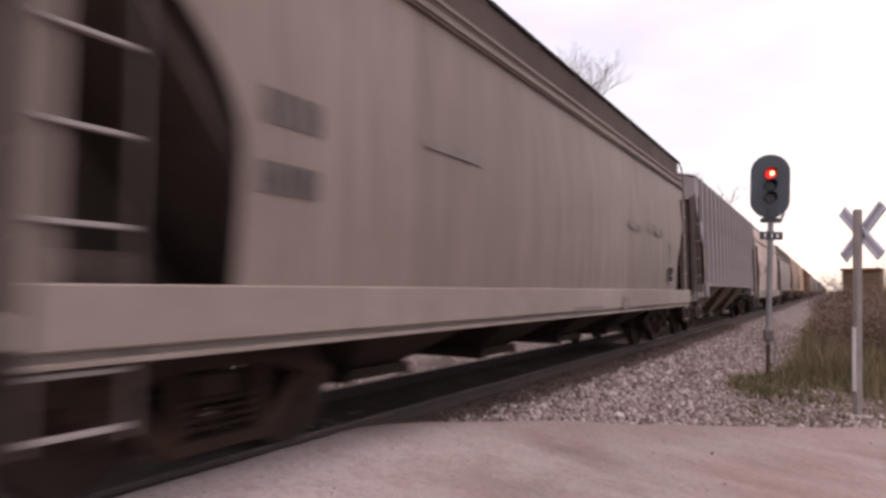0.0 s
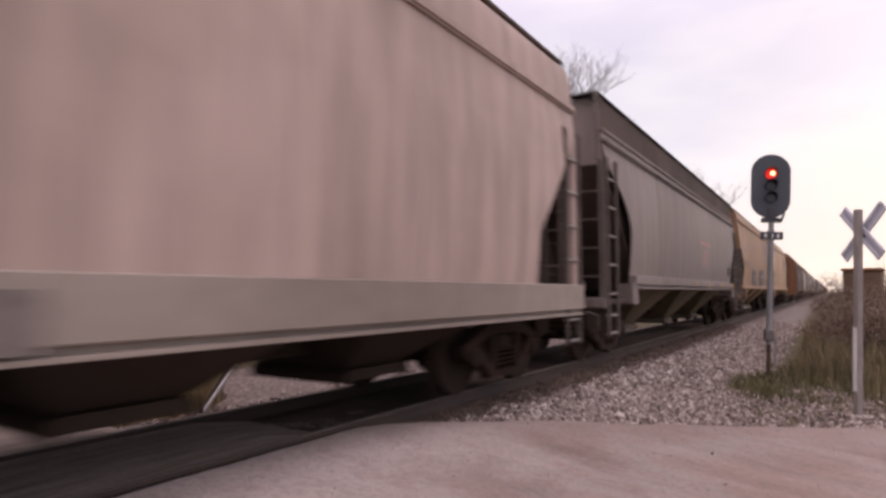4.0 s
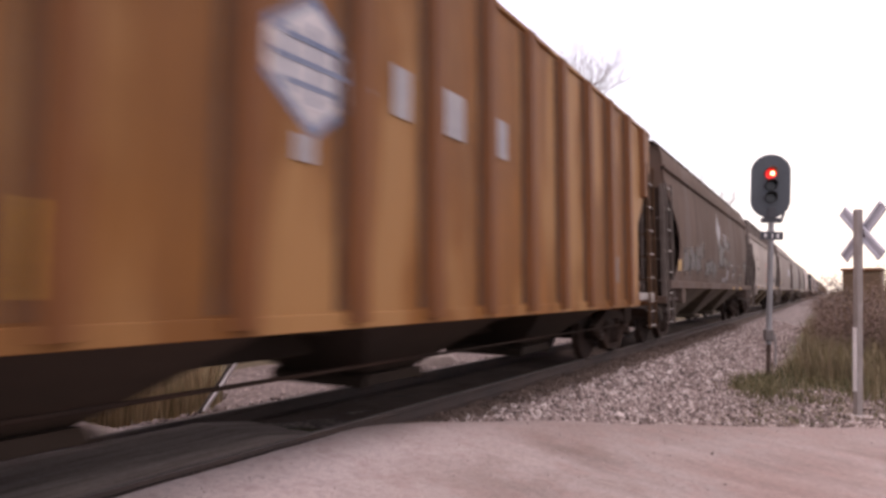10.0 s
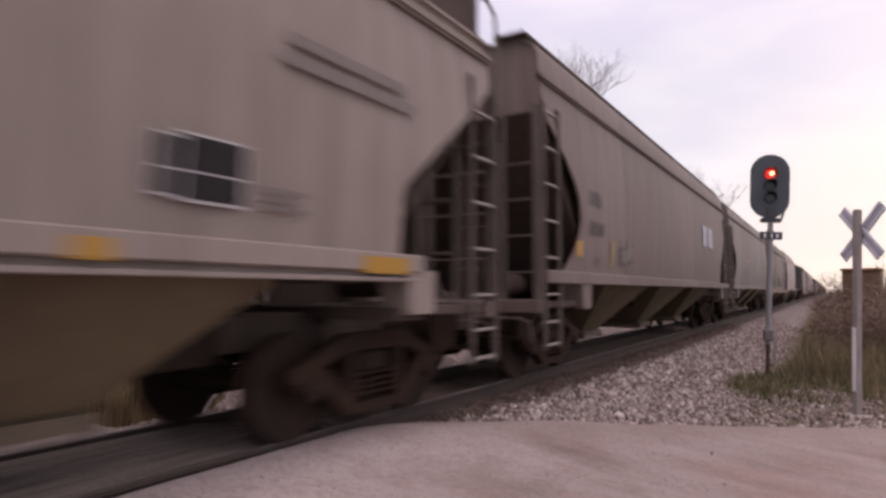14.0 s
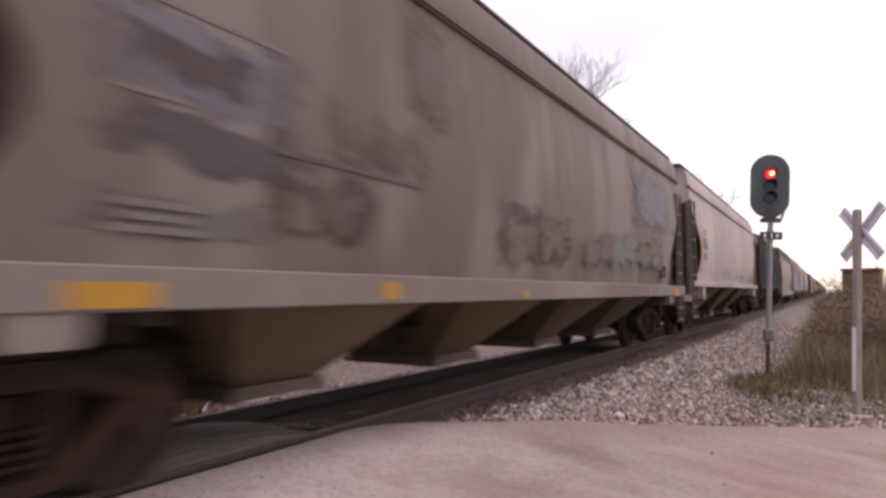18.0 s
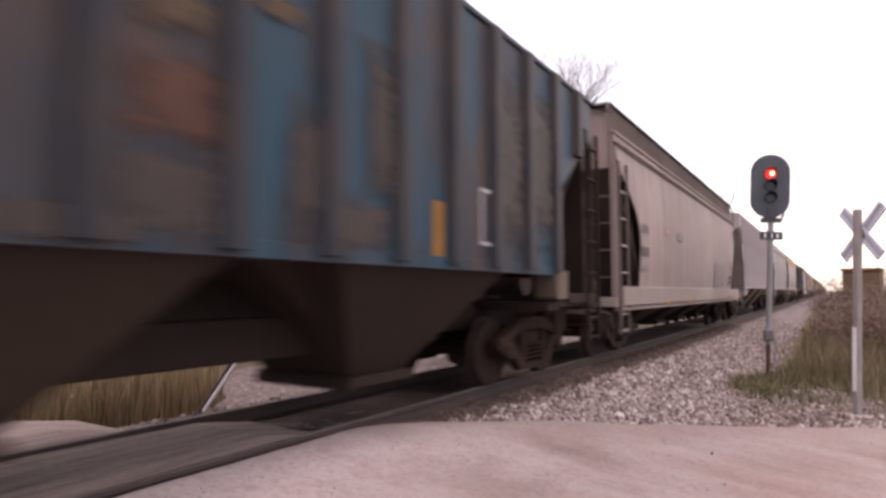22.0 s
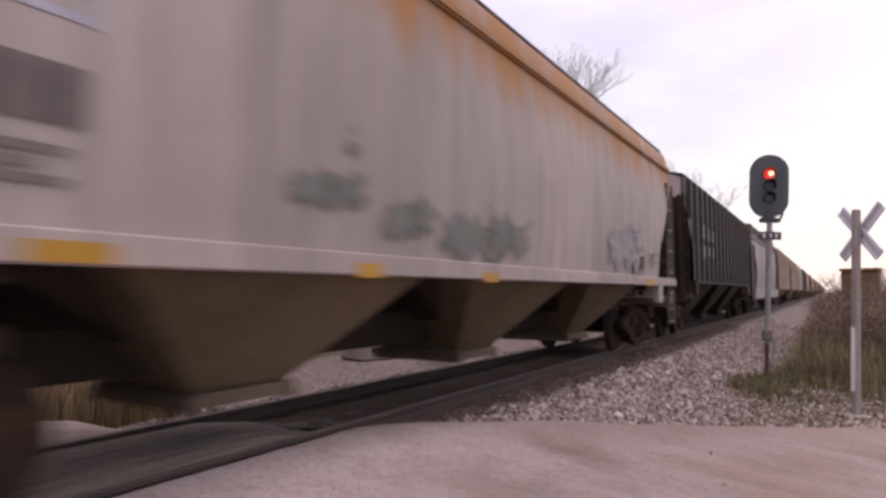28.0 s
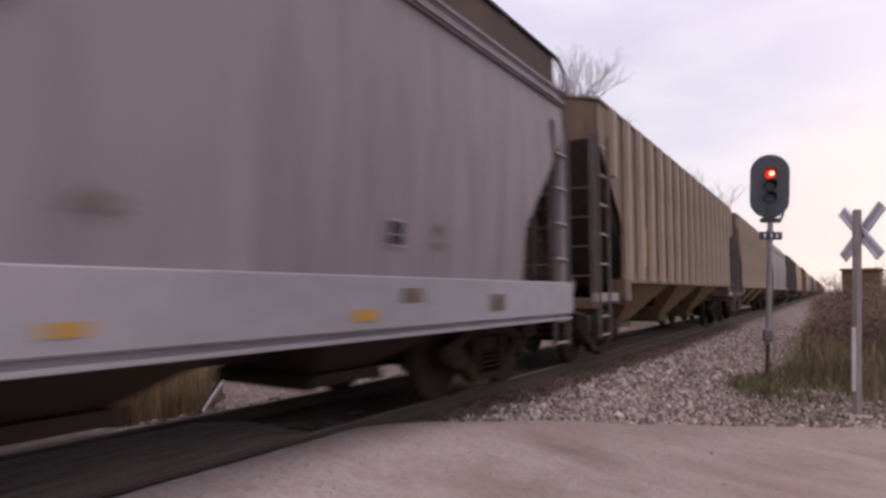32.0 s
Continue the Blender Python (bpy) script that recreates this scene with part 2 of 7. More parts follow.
TRUCK_IRON = mat_plain("brown_cast_iron", (0.027, 0.018, 0.014), (0.047, 0.026, 0.018), 5, 0.85, gloss=0.15)
WHEEL_IRON = mat_plain("rusty_wheel_steel", (0.042, 0.025, 0.019), (0.025, 0.018, 0.015), 4, 0.65, gloss=0.15)
# flat colours for the shaded, grimy line beside each rib
RIB_LINE_GREY = mat_plain("grime_in_weld_seam", (0.17, 0.155, 0.155), (0.26, 0.24, 0.24), 4, 0.85, gloss=0.15)
RIB_LINE_RUST = mat_plain("rust_stained_weld_seam", (0.075, 0.042, 0.026), (0.13, 0.085, 0.06), 4, 0.85, gloss=0.15)
RUNG = mat_plain("worn_pale_rung_paint", (0.36, 0.33, 0.31), (0.22, 0.18, 0.16), 6, 0.5)
# dark brown for recessed end parts, floors and running boards
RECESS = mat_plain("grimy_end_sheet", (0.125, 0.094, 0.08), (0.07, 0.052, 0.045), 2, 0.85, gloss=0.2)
BROWN_LADDER = mat_plain("rusty_brown_ladder_paint", (0.11, 0.058, 0.03), (0.07, 0.04, 0.024), 5, 0.75, gloss=0.2)
LADDER = mat_plain("worn_grey_ladder_paint", (0.15, 0.12, 0.105), (0.085, 0.065, 0.055), 5, 0.6)
YELLOW = mat_plain("amber_reflective_sheet", (0.48, 0.25, 0.012), (0.38, 0.20, 0.02), 5, 0.5)
MARK_DARK = mat_sprayed("faded_black_stencil", (0.07, 0.06, 0.06), (0.13, 0.11, 0.10), 5)
MARK_BLACK = mat_plain("black_stencil_panel", (0.018, 0.017, 0.018), (0.035, 0.032, 0.032), 8, 0.8, gloss=0.15)
MARK_SOFT = mat_sprayed("worn_grey_stencil", (0.15, 0.125, 0.115), (0.21, 0.18, 0.165), 5)
MARK_RED = mat_sprayed("faded_red_stencil", (0.36, 0.12, 0.11), (0.42, 0.25, 0.22), 5)
MARK_WHITE = mat_sprayed("worn_white_stencil", (0.55, 0.53, 0.53), (0.42, 0.40, 0.41), 5)
MARK_NAVY = mat_sprayed("faded_navy_stencil", (0.09, 0.09, 0.14), (0.16, 0.14, 0.18), 4)
MARK_BLUE = mat_sprayed("dull_blue_stencil", (0.13, 0.17, 0.26), (0.20, 0.23, 0.30), 4)
SPRAY_PALE = mat_sprayed("pale_spray_paint", (0.52, 0.52, 0.58), (0.35, 0.35, 0.42), 3.5)
SPRAY_GREEN = mat_sprayed("grey_green_spray_paint", (0.12, 0.14, 0.12), (0.22, 0.22, 0.20), 3)
SPRAY_BROWN = mat_sprayed("brown_spray_paint", (0.10, 0.075, 0.06), (0.18, 0.145, 0.12), 3)


# ---- mesh helpers ----
class Shape:
    """Vertices and faces under construction."""

    def __init__(self):
        self.v, self.f = [], []

    def add(self, verts, faces):
        k = len(self.v)
        self.v += [tuple(p) for p in verts]
        self.f += [tuple(i + k for i in f) for f in faces]
        return self

    def box(self, x0, x1, y0, y1, z0, z1, c=0.0):
        """A box with chamfered edges of width c."""
        if c <= 0:
            v = [(x, y, z) for z in (z0, z1) for y in (y0, y1) for x in (x0, x1)]
            return self.add(v, [(0, 2, 3, 1), (4, 5, 7, 6), (0, 1, 5, 4), (2, 6, 7, 3), (0, 4, 6, 2), (1, 3, 7, 5)])
        lo, hi = (x0, y0, z0), (x1, y1, z1)
        v, at = [], {}
        for sx in (0, 1):
            for sy in (0, 1):
                for sz in (0, 1):
                    s = (sx, sy, sz)
                    for ax in range(3):
                        p = [(hi[i] - c if s[i] else lo[i] + c) if i != ax else (hi[i] if s[i] else lo[i]) for i in range(3)]
                        at[s, ax] = len(v)
                        v.append(p)
        f = []
        for ax in range(3):
            o = [i for i in range(3) if i != ax]
            for s in (0, 1):
                ring = []
                for a, b in ((0, 0), (1, 0), (1, 1), (0, 1)):
                    q = [0, 0, 0]
                    q[ax], q[o[0]], q[o[1]] = s, a, b
                    ring.append(at[tuple(q), ax])
                f.append(tuple(ring))
            for a in (0, 1):
                for b in (0, 1):
                    q0, q1 = [0, 0, 0], [0, 0, 0]
                    q0[o[0]] = q1[o[0]] = a
                    q0[o[1]] = q1[o[1]] = b
                    q1[ax] = 1
                    q0, q1 = tuple(q0), tuple(q1)
                    f.append((at[q0, o[0]], at[q0, o[1]], at[q1, o[1]], at[q1, o[0]]))
        for s in [(a, b, d) for a in (0, 1) for b in (0, 1) for d in (0, 1)]:
            f.append((at[s, 0], at[s, 1], at[s, 2]))
        return self.add(v, f)

    def tube(self, p, q, r, r2=None, n=6):
        """A closed tube from p to q."""
        p, q = Vector(p), Vector(q)
        r2 = r if r2 is None else r2
        d = (q - p).normalized()
        a = d.orthogonal().normalized()
        b = d.cross(a)
        v = []
        for c, rr in ((p, r), (q, r2)):
            for k in range(n):
                g = 2 * math.pi * k / n
                v.append(c + a * (rr * math.cos(g)) + b * (rr * math.sin(g)))
        f = [(k, (k + 1) % n, n + (k + 1) % n, n + k) for k in range(n)]
        return self.add(v, f + [tuple(range(n))[::-1], tuple(range(n, 2 * n))])

    def sweep(self, pts, r, n=6):
        """A round bar bent along a line of points."""
        v, m = [], len(pts)
        for i, p in enumerate(pts):
            d = (pts[min(i + 1, m - 1)] - pts[max(i - 1, 0)]).normalized()
            a = d.cross(Vector((0.31, 0.17, 0.93))).normalized()
            b = d.cross(a)
            v += [p + a * (r * math.cos(2 * math.pi * k / n)) + b * (r * math.sin(2 * math.pi * k / n)) for k in range(n)]
        f = [(i * n + k, i * n + (k + 1) % n, (i + 1) * n + (k + 1) % n, (i + 1) * n + k) for i in range(m - 1) for k in range(n)]
        return self.add(v, f + [tuple(range(n))[::-1], tuple(range((m - 1) * n, m * n))])

    def prism(self, poly, x0, x1):
        """A (y, z) outline drawn out along x."""
        n = len(poly)
        v = [(x0, y, z) for y, z in poly] + [(x1, y, z) for y, z in poly]
        f = [(k, (k + 1) % n, n + (k + 1) % n, n + k) for k in range(n)]
        return self.add(v, f + [tuple(range(n))[::-1], tuple(range(n, 2 * n))])

    def lathe_x(self, prof, n=24):
        """A profile of (x, radius) turned about the x axis, closed."""
        m = len(prof)
        v = [(x, r * math.cos(2 * math.pi * k / n), r * math.sin(2 * math.pi * k / n)) for k in range(n) for x, r in prof]
        f = []
        for k in range(n):
            k2 = (k + 1) % n
            for j in range(m - 1):
                f.append((k * m + j, k * m + j + 1, k2 * m + j + 1, k2 * m + j))
        f.append(tuple(k * m for k in range(n)))
        f.append(tuple(k * m + m - 1 for k in range(n))[::-1])
        return self.add(v, f)

    def mesh(self, name, smooth=False):
        me = bpy.data.meshes.new(name)
        me.from_pydata(self.v, [], self.f)
        bm = bmesh.new()
        bm.from_mesh(me)
        bmesh.ops.recalc_face_normals(bm, faces=bm.faces)
        bm.to_mesh(me)
        bm.free()
        if smooth:
            me.shade_smooth()
            me.set_sharp_from_angle(angle=radians(35))
        return me


def part(name, data, material, parent, label="", m=None, smooth=False):
    """One mesh object under a thing or a part. data: a Shape, or a mesh that other parts share."""
    me = data.mesh(name, smooth) if isinstance(data, Shape) else data
    ob = new(name, me)
    if not me.materials:
        me.materials.append(material)
    elif me.materials[0] is not material:
        ob.material_slots[0].link = "OBJECT"
        ob.material_slots[0].material = material
    ob.parent = parent
    if m is not None:
        ob.matrix_basis = m
    return tagged(ob, label=label)


def thing(name, label, category, m=None, group="", kind=""):
    ob = new(name)
    ob.empty_display_size = 0.2
    if m is not None:
        ob.matrix_basis = m
    return tagged(ob, label, category, group, kind)


def solid(name, data, material, label, category="", m=None, group="", kind="", smooth=False):
    """A top-level thing that is one mesh."""
    me = data.mesh(name, smooth) if isinstance(data, Shape) else data
    me.materials.append(material)
    ob = new(name, me)
    if m is not None:
        ob.matrix_basis = m
    return tagged(ob, label, category, group, kind)


# ---- the ground, the road and the track ----
ROAD_MAT = None


def road_edge(x):
    """The far edge of the dirt road, along the track, by the distance from the centre line."""
    pts = ((-60, -45), (-12, -6.5), (-2.2, 2.75), (1.0, 5.35), (3.2, 7.75), (5.4, 10.2), (9.0, 13.4), (60, 56))
    for (a, b), (c, d) in zip(pts, pts[1:]):
        if x <= c:
            return b + (d - b) * (x - a) / (c - a)
    return pts[-1][1]


def bank(x):
    """Height of the ballast bank and the ditches, away from the road."""
    a = abs(x)
    pts = ((0, -0.20), (1.75, -0.22), (2.95, -0.62), (4.2, -0.72), (9, -0.85), (30, -0.8), (4000, -0.8))
    for (p, q), (r, s) in zip(pts, pts[1:]):
        if a <= r:
            return q + (s - q) * (a - p) / (r - p)
    return -0.8


def road_height(x):
    """The road climbs to the rails and falls away on both sides."""
    a = abs(x)
    pts = ((0, -0.035), (1.1, -0.045), (2.2, -0.12), (4.0, -0.34), (6.0, -0.55), (10, -0.72), (4000, -0.72))
    for (p, q), (r, s) in zip(pts, pts[1:]):
        if a <= r:
            return q + (s - q) * (a - p) / (r - p)
    return -0.72


def shoulder(x, y, z):
    """Fill that eases the road's edge down to the ground beside it."""
    d = y - road_edge(x)
    top = road_height(x) - 0.09
    if d <= 0 or d >= 1.4 or z >= top:
        return z
    return z + (top - z) * (1 - d / 1.4) ** 2


def ground_height(x, y):
    """The natural ground, lowered under the road."""
    e = road_edge(x) - y
    z = shoulder(x, y, bank(x))
    if e > 0:
        k = min(1.0, e / 0.5)
        z = z * (1 - k) + (road_height(x) - 0.10) * k if z > road_height(x) - 0.10 else z
    return z


def make_mat_ballast():
    m, n, l, b = nodes_of("pinkish_crushed_stone", 0.9)
    v = coords(n, l)
    vo = n.new("ShaderNodeTexVoronoi")
    vo.inputs["Scale"].default_value = 17
    l.new(v, vo.inputs["Vector"])
    bw = n.new("ShaderNodeSeparateColor")
    l.new(vo.outputs["Color"], bw.inputs["Color"])
    c = ramp(n, l, bw.outputs["Red"], [(0.0, (0.15, 0.113, 0.10)), (0.5, (0.28, 0.225, 0.205)), (1.0, (0.46, 0.39, 0.36))])
    # colour darkened towards cell rims, painting shade into gaps between stones
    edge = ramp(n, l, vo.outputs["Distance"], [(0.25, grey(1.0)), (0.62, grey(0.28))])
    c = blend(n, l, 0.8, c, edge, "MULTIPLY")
    l.new(c, b.inputs["Base Color"])
    bump(n, l, b, vo.outputs["Distance"], 0.8, -0.05)
    return m


def make_mat_stone():
    m, n, l, b = nodes_of("loose_ballast_stone", 0.9)
    g = n.new("ShaderNodeNewGeometry")
    c = ramp(n, l, g.outputs["Random Per Island"], [(0.0, (0.09, 0.068, 0.062)), (0.3, (0.24, 0.188, 0.17)), (0.7, (0.36, 0.296, 0.272)), (1.0, (0.60, 0.53, 0.495))])
    f = grain(n, l, coords(n, l), 30, 3)
    c = blend(n, l, 0.4, c, ramp(n, l, f, [(0.3, grey(0.5)), (0.7, grey(1.0))]), "MULTIPLY")
    l.new(c, b.inputs["Base Color"])
    return m


def make_mat_road():
    m, n, l, b = nodes_of("pale_pink_gravel_road", 0.95)
    v = coords(n, l)
    big = grain(n, l, v, 0.55, 4)
    turned = n.new("ShaderNodeMapping")
    turned.inputs["Rotation"].default_value = (0, 0, radians(-46))
    turned.inputs["Scale"].default_value = (0.22, 1.5, 1.0)
    l.new(v, turned.inputs["Vector"])
    mid = grain(n, l, turned.outputs["Vector"], 2.2, 5, 0.6)
    fine = grain(n, l, v, 55, 4, 0.7)
    c = ramp(n, l, big, [(0.33, (0.285, 0.215, 0.192)), (0.5, (0.34, 0.29, 0.27)), (0.70, (0.215, 0.152, 0.128))])
    c = blend(n, l, 0.5, c, ramp(n, l, mid, [(0.36, grey(0.62)), (0.6, grey(1.0))]), "MULTIPLY")
    # dust that the traffic spreads off the crossing
    sx = n.new("ShaderNodeSeparateXYZ")
    l.new(v, sx.inputs["Vector"])
    drift = n.new("ShaderNodeMath")
    drift.operation = "MULTIPLY_ADD"
    drift.inputs[1].default_value = 2.2
    l.new(big, drift.inputs[0])
    l.new(sx.outputs["X"], drift.inputs[2])
    dusty = n.new("ShaderNodeMapRange")
    dusty.inputs["From Min"].default_value, dusty.inputs["From Max"].default_value = 2.4, 4.0
    dusty.inputs["To Min"].default_value, dusty.inputs["To Max"].default_value = 0.75, 0.0
    l.new(drift.outputs[0], dusty.inputs["Value"])
    c = blend(n, l, dusty.outputs["Result"], c, (0.57, 0.488, 0.468))
    across = n.new("ShaderNodeVectorMath")
    across.operation = "DOT_PRODUCT"
    across.inputs[1].default_value = (-0.741, 0.672, 0.0)
    l.new(v, across.inputs[0])
    ragged = n.new("ShaderNodeMath")
    ragged.operation = "MULTIPLY_ADD"
    ragged.inputs[1].default_value = 1.1
    l.new(mid, ragged.inputs[0])
    l.new(across.outputs["Value"], ragged.inputs[2])
    verge = n.new("ShaderNodeMapRange")
    verge.inputs["From Min"].default_value, verge.inputs["From Max"].default_value = 2.3, 3.4
    verge.inputs["To Max"].default_value = 0.7
    l.new(ragged.outputs[0], verge.inputs["Value"])
    c = blend(n, l, verge.outputs["Result"], c, (0.225, 0.170, 0.150))
    blot = grain(n, l, v, 3.2, 5, 0.7)
    c = blend(n, l, ramp(n, l, blot, [(0.48, grey(0.0)), (0.68, grey(0.5))]), c, (0.30, 0.20, 0.18))
    grit = grain(n, l, v, 17, 4, 0.75)
    c = blend(n, l, 0.42, c, ramp(n, l, grit, [(0.34, grey(0.55)), (0.52, grey(1.0)), (0.7, grey(1.22))]), "MULTIPLY")
    c = blend(n, l, 0.5, c, ramp(n, l, fine, [(0.35, grey(0.62)), (0.62, grey(1.0))]), "MULTIPLY")
    l.new(c, b.inputs["Base Color"])
    bump(n, l, b, fine, 0.5, 0.012)
    return m


def make_mat_earth():
    m, n, l, b = nodes_of("dry_grass_and_earth", 0.95)
    v = coords(n, l)
    big = grain(n, l, v, 0.35, 4)
    fine = grain(n, l, v, 12, 5, 0.7)
    c = ramp(n, l, big, [(0.35, (0.16, 0.12, 0.075)), (0.55, (0.11, 0.10, 0.055)), (0.7, (0.20, 0.15, 0.085))])
    c = blend(n, l, 0.7, c, ramp(n, l, fine, [(0.3, grey(0.4)), (0.7, grey(1.0))]), "MULTIPLY")
    l.new(c, b.inputs["Base Color"])
    bump(n, l, b, fine, 0.7, 0.05)
    return m


BALLAST, STONE, ROAD_MAT, EARTH = make_mat_ballast(), make_mat_stone(), make_mat_road(), make_mat_earth()
CROSSING, cn, cl_, cbsdf = nodes_of("dirty_streaked_crossing_surface", 0.9)
c_v = coords(cn, cl_, (5.0, 0.5, 1.0))
c_a = grain(cn, cl_, c_v, 1.6, 5, 0.65)
c_b = grain(cn, cl_, coords(cn, cl_), 26, 4, 0.7)
c_c = ramp(cn, cl_, c_a, [(0.30, (0.17, 0.138, 0.124)), (0.48, (0.34, 0.28, 0.25)), (0.68, (0.43, 0.356, 0.32))])
c_c = blend(cn, cl_, 0.6, c_c, ramp(cn, cl_, c_b, [(0.3, grey(0.5)), (0.65, grey(1.0))]), "MULTIPLY")
cl_.new(c_c, cbsdf.inputs["Base Color"])
bump(cn, cl_, cbsdf, c_b, 0.5, 0.012)
RAIL_SIDE = mat_plain("rusty_rail_steel", (0.07, 0.045, 0.035), (0.045, 0.032, 0.028), 6, 0.7)
RAIL_TOP = mat_plain("dull_worn_rail_head", (0.27, 0.24, 0.23), (0.20, 0.17, 0.16), 6, 0.45, 0.5)
TIE_WOOD = mat_plain("oily_weathered_tie_wood", (0.07, 0.055, 0.045), (0.045, 0.036, 0.03), 8, 0.9, relief=0.5)


def sheet(xs, ys, height):
    s = Shape()
    n = len(ys)
    s.v = [(x, y, height(x, y)) for x in xs for y in ys]
    s.f = [(i * n + j, (i + 1) * n + j, (i + 1) * n + j + 1, i * n + j + 1) for i in range(len(xs) - 1) for j in range(n - 1)]
    return s


def rough_sheet(x, y):
    d = 0.05 * noise.noise((x * 0.9, y * 0.9, 0.3)) + 0.02 * noise.noise((x * 3.1, y * 3.1, 4.0)) if abs(x) < 40 and -30 < y < 80 else 0
    far = 0.0 if abs(x) < 3 else d
    return ground_height(x, y) + far


def span(a, b, n):
    return [a + (b - a) * k / n for k in range(n + 1)]


gx = [-2500, -600, -200, -80] + span(-40, -10, 15) + span(-9.5, -3.2, 18) + span(-3.0, 3.0, 20) + span(3.2, 9.5, 21) + span(10, 40, 15) + [80, 200, 600, 2500]
gy = [-2500, -600, -200, -80, -45] + span(-30, -2, 14) + span(-1.5, 20, 60) + span(21, 80, 30) + [100, 140, 200, 300, 600, 1200, 2500]
solid("ground", sheet(gx, gy, rough_sheet), EARTH, "dry grassy ground beside the railway bank", "ground", kind="structure", smooth=True)


def strip(name, x0, x1, nx, y_lo, y_hi, height, material, label, n=60):
    """A sheet between two x limits whose ends follow y_lo(x) and y_hi(x)."""
    s = Shape()
    for i in range(nx + 1):
        x = x0 + (x1 - x0) * i / nx
        a, b = y_lo(x), y_hi(x)
        for j in range(n + 1):
            y = a + (b - a) * j / n
            s.v.append((x, y, height(x, y)))
    m = n + 1
    s.f = [(i * m + j, (i + 1) * m + j, (i + 1) * m + j + 1, i * m + j + 1) for i in range(nx) for j in range(n)]
    return solid(name, s, material, label, name, kind="structure", smooth=True)


def road_top(x, y):
    e = road_edge(x) - y
    rut = -0.022 * (math.exp(-((e - 2.4) / 0.35) ** 2) + math.exp(-((e - 4.2) / 0.4) ** 2)) if x > 1.4 else 0
    crown = 0.012 * noise.noise((x * 1.3, y * 1.3, 0)) + 0.006 * noise.noise((x * 5, y * 5, 2))
    lip = -0.05 * max(0.0, 1 - e / 0.45)
    return road_height(x) + rut + crown + lip


def road_lo(x):
    return road_edge(x) - 9.5


def jag(x):
    return road_edge(x) + 0.14 * noise.noise((x * 1.7, 0, 0)) + 0.06 * noise.noise((x * 6, 1, 0))


strip("road", 0.83, 45, 150, road_lo, jag, road_top, ROAD_MAT, "pale pinkish gravel road with worn wheel ruts", 70)
# the road beyond the rails is coloured darker than the near side
ROAD_FAR_BROWN = mat_plain("darker_brown_road", (0.15, 0.12, 0.105), (0.10, 0.08, 0.07), 5, 0.95, relief=0.5)
strip("road_beyond", -45, -2.29, 90, road_lo, jag, road_top, ROAD_FAR_BROWN, "darker brown gravel road on the far side of the crossing", 40)

# the ballast bank, open where the road crosses
for side, label in ((1, "ballast shoulder of crushed stone beside the rails"), (-1, "ballast shoulder of crushed stone beyond the rails")):
    def bank_top(x, y):
        return shoulder(x, y, bank(x) + 0.025) + 0.03 * noise.noise((x * 2.2, y * 2.2, 1.0)) * (1 if abs(x) > 1.4 else 0.2)
    x0, x1 = (0.0, 3.35) if side > 0 else (-3.35, -0.01)
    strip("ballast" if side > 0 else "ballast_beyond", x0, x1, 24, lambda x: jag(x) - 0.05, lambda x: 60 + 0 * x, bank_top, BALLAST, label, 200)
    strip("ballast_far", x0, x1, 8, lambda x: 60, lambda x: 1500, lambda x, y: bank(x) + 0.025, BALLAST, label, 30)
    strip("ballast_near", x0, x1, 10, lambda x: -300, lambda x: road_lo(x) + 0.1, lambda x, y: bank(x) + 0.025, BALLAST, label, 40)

FOULED = mat_plain("fouled_brown_ballast", (0.125, 0.088, 0.068), (0.075, 0.052, 0.04), 9, 0.95, relief=0.8, dist=0.03)


def bed_top(x, y):
    top = -0.165 - 0.035 * max(0.0, abs(x) - 1.1) / 0.5 if abs(x) < 1.5 else bank(x) + 0.045 - 0.10 * max(0.0, abs(x) - 1.9)
    return top + (0.02 if abs(x) < 1.5 else 0.045) * noise.noise((x * 3.2, y * 3.2, 8.0))


strip("track_bed", -1.46, 1.46, 30, lambda x: jag(x) - 0.05, lambda x: 90 + 0 * x, bed_top, FOULED, "brown dirt-fouled stone between and beside the ties", 300)


def pad_height(x, y):
    return bank(x) + 0.05 + 0.03 * noise.noise((x * 1.3, y * 1.3, 6.0))


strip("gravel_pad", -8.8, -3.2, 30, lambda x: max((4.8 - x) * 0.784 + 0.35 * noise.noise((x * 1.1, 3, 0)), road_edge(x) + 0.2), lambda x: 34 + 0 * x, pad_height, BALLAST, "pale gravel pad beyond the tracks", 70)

# crossing surface between and beside the rails
crossing = thing("crossing_surface", "dark worn crossing surface between the rails", "crossing", kind="structure")
cp = Shape()
for x0, x1 in ((-2.3, -0.83), (-0.66, 0.66)):
    s = Shape()
    n = 30
    for x in (x0, x1):
        for j in range(n + 1):
            y = road_lo(0) - 0.6 + (road_edge(0.4 * (x0 + x1)) + 0.1 - road_lo(0) + 0.6) * j / n
            s.v.append((x, y + 0.25 * noise.noise((x * 3, 1, 0)) * (j > n - 3), -0.03 + 0.012 * noise.noise((x * 2, y * 2, 7)) - 0.11 * max(0, j - n + 2) / 2))
    s.f = [(j, n + 1 + j, n + 2 + j, j + 1) for j in range(n)]
    k = len(s.v)
    s.v += [(x, y, z - 0.12) for x, y, z in s.v]
    s.f += [(j, j + 1, k + j + 1, k + j) for j in range(n)] + [(n + 1 + j, n + 2 + j, k + n + 2 + j, k + n + 1 + j) for j in range(n)]
    s.f += [(n, 2 * n + 1, k + 2 * n + 1, k + n), (0, n + 1, k + n + 1, k)]
    part("crossing_panel", s, CROSSING, crossing)

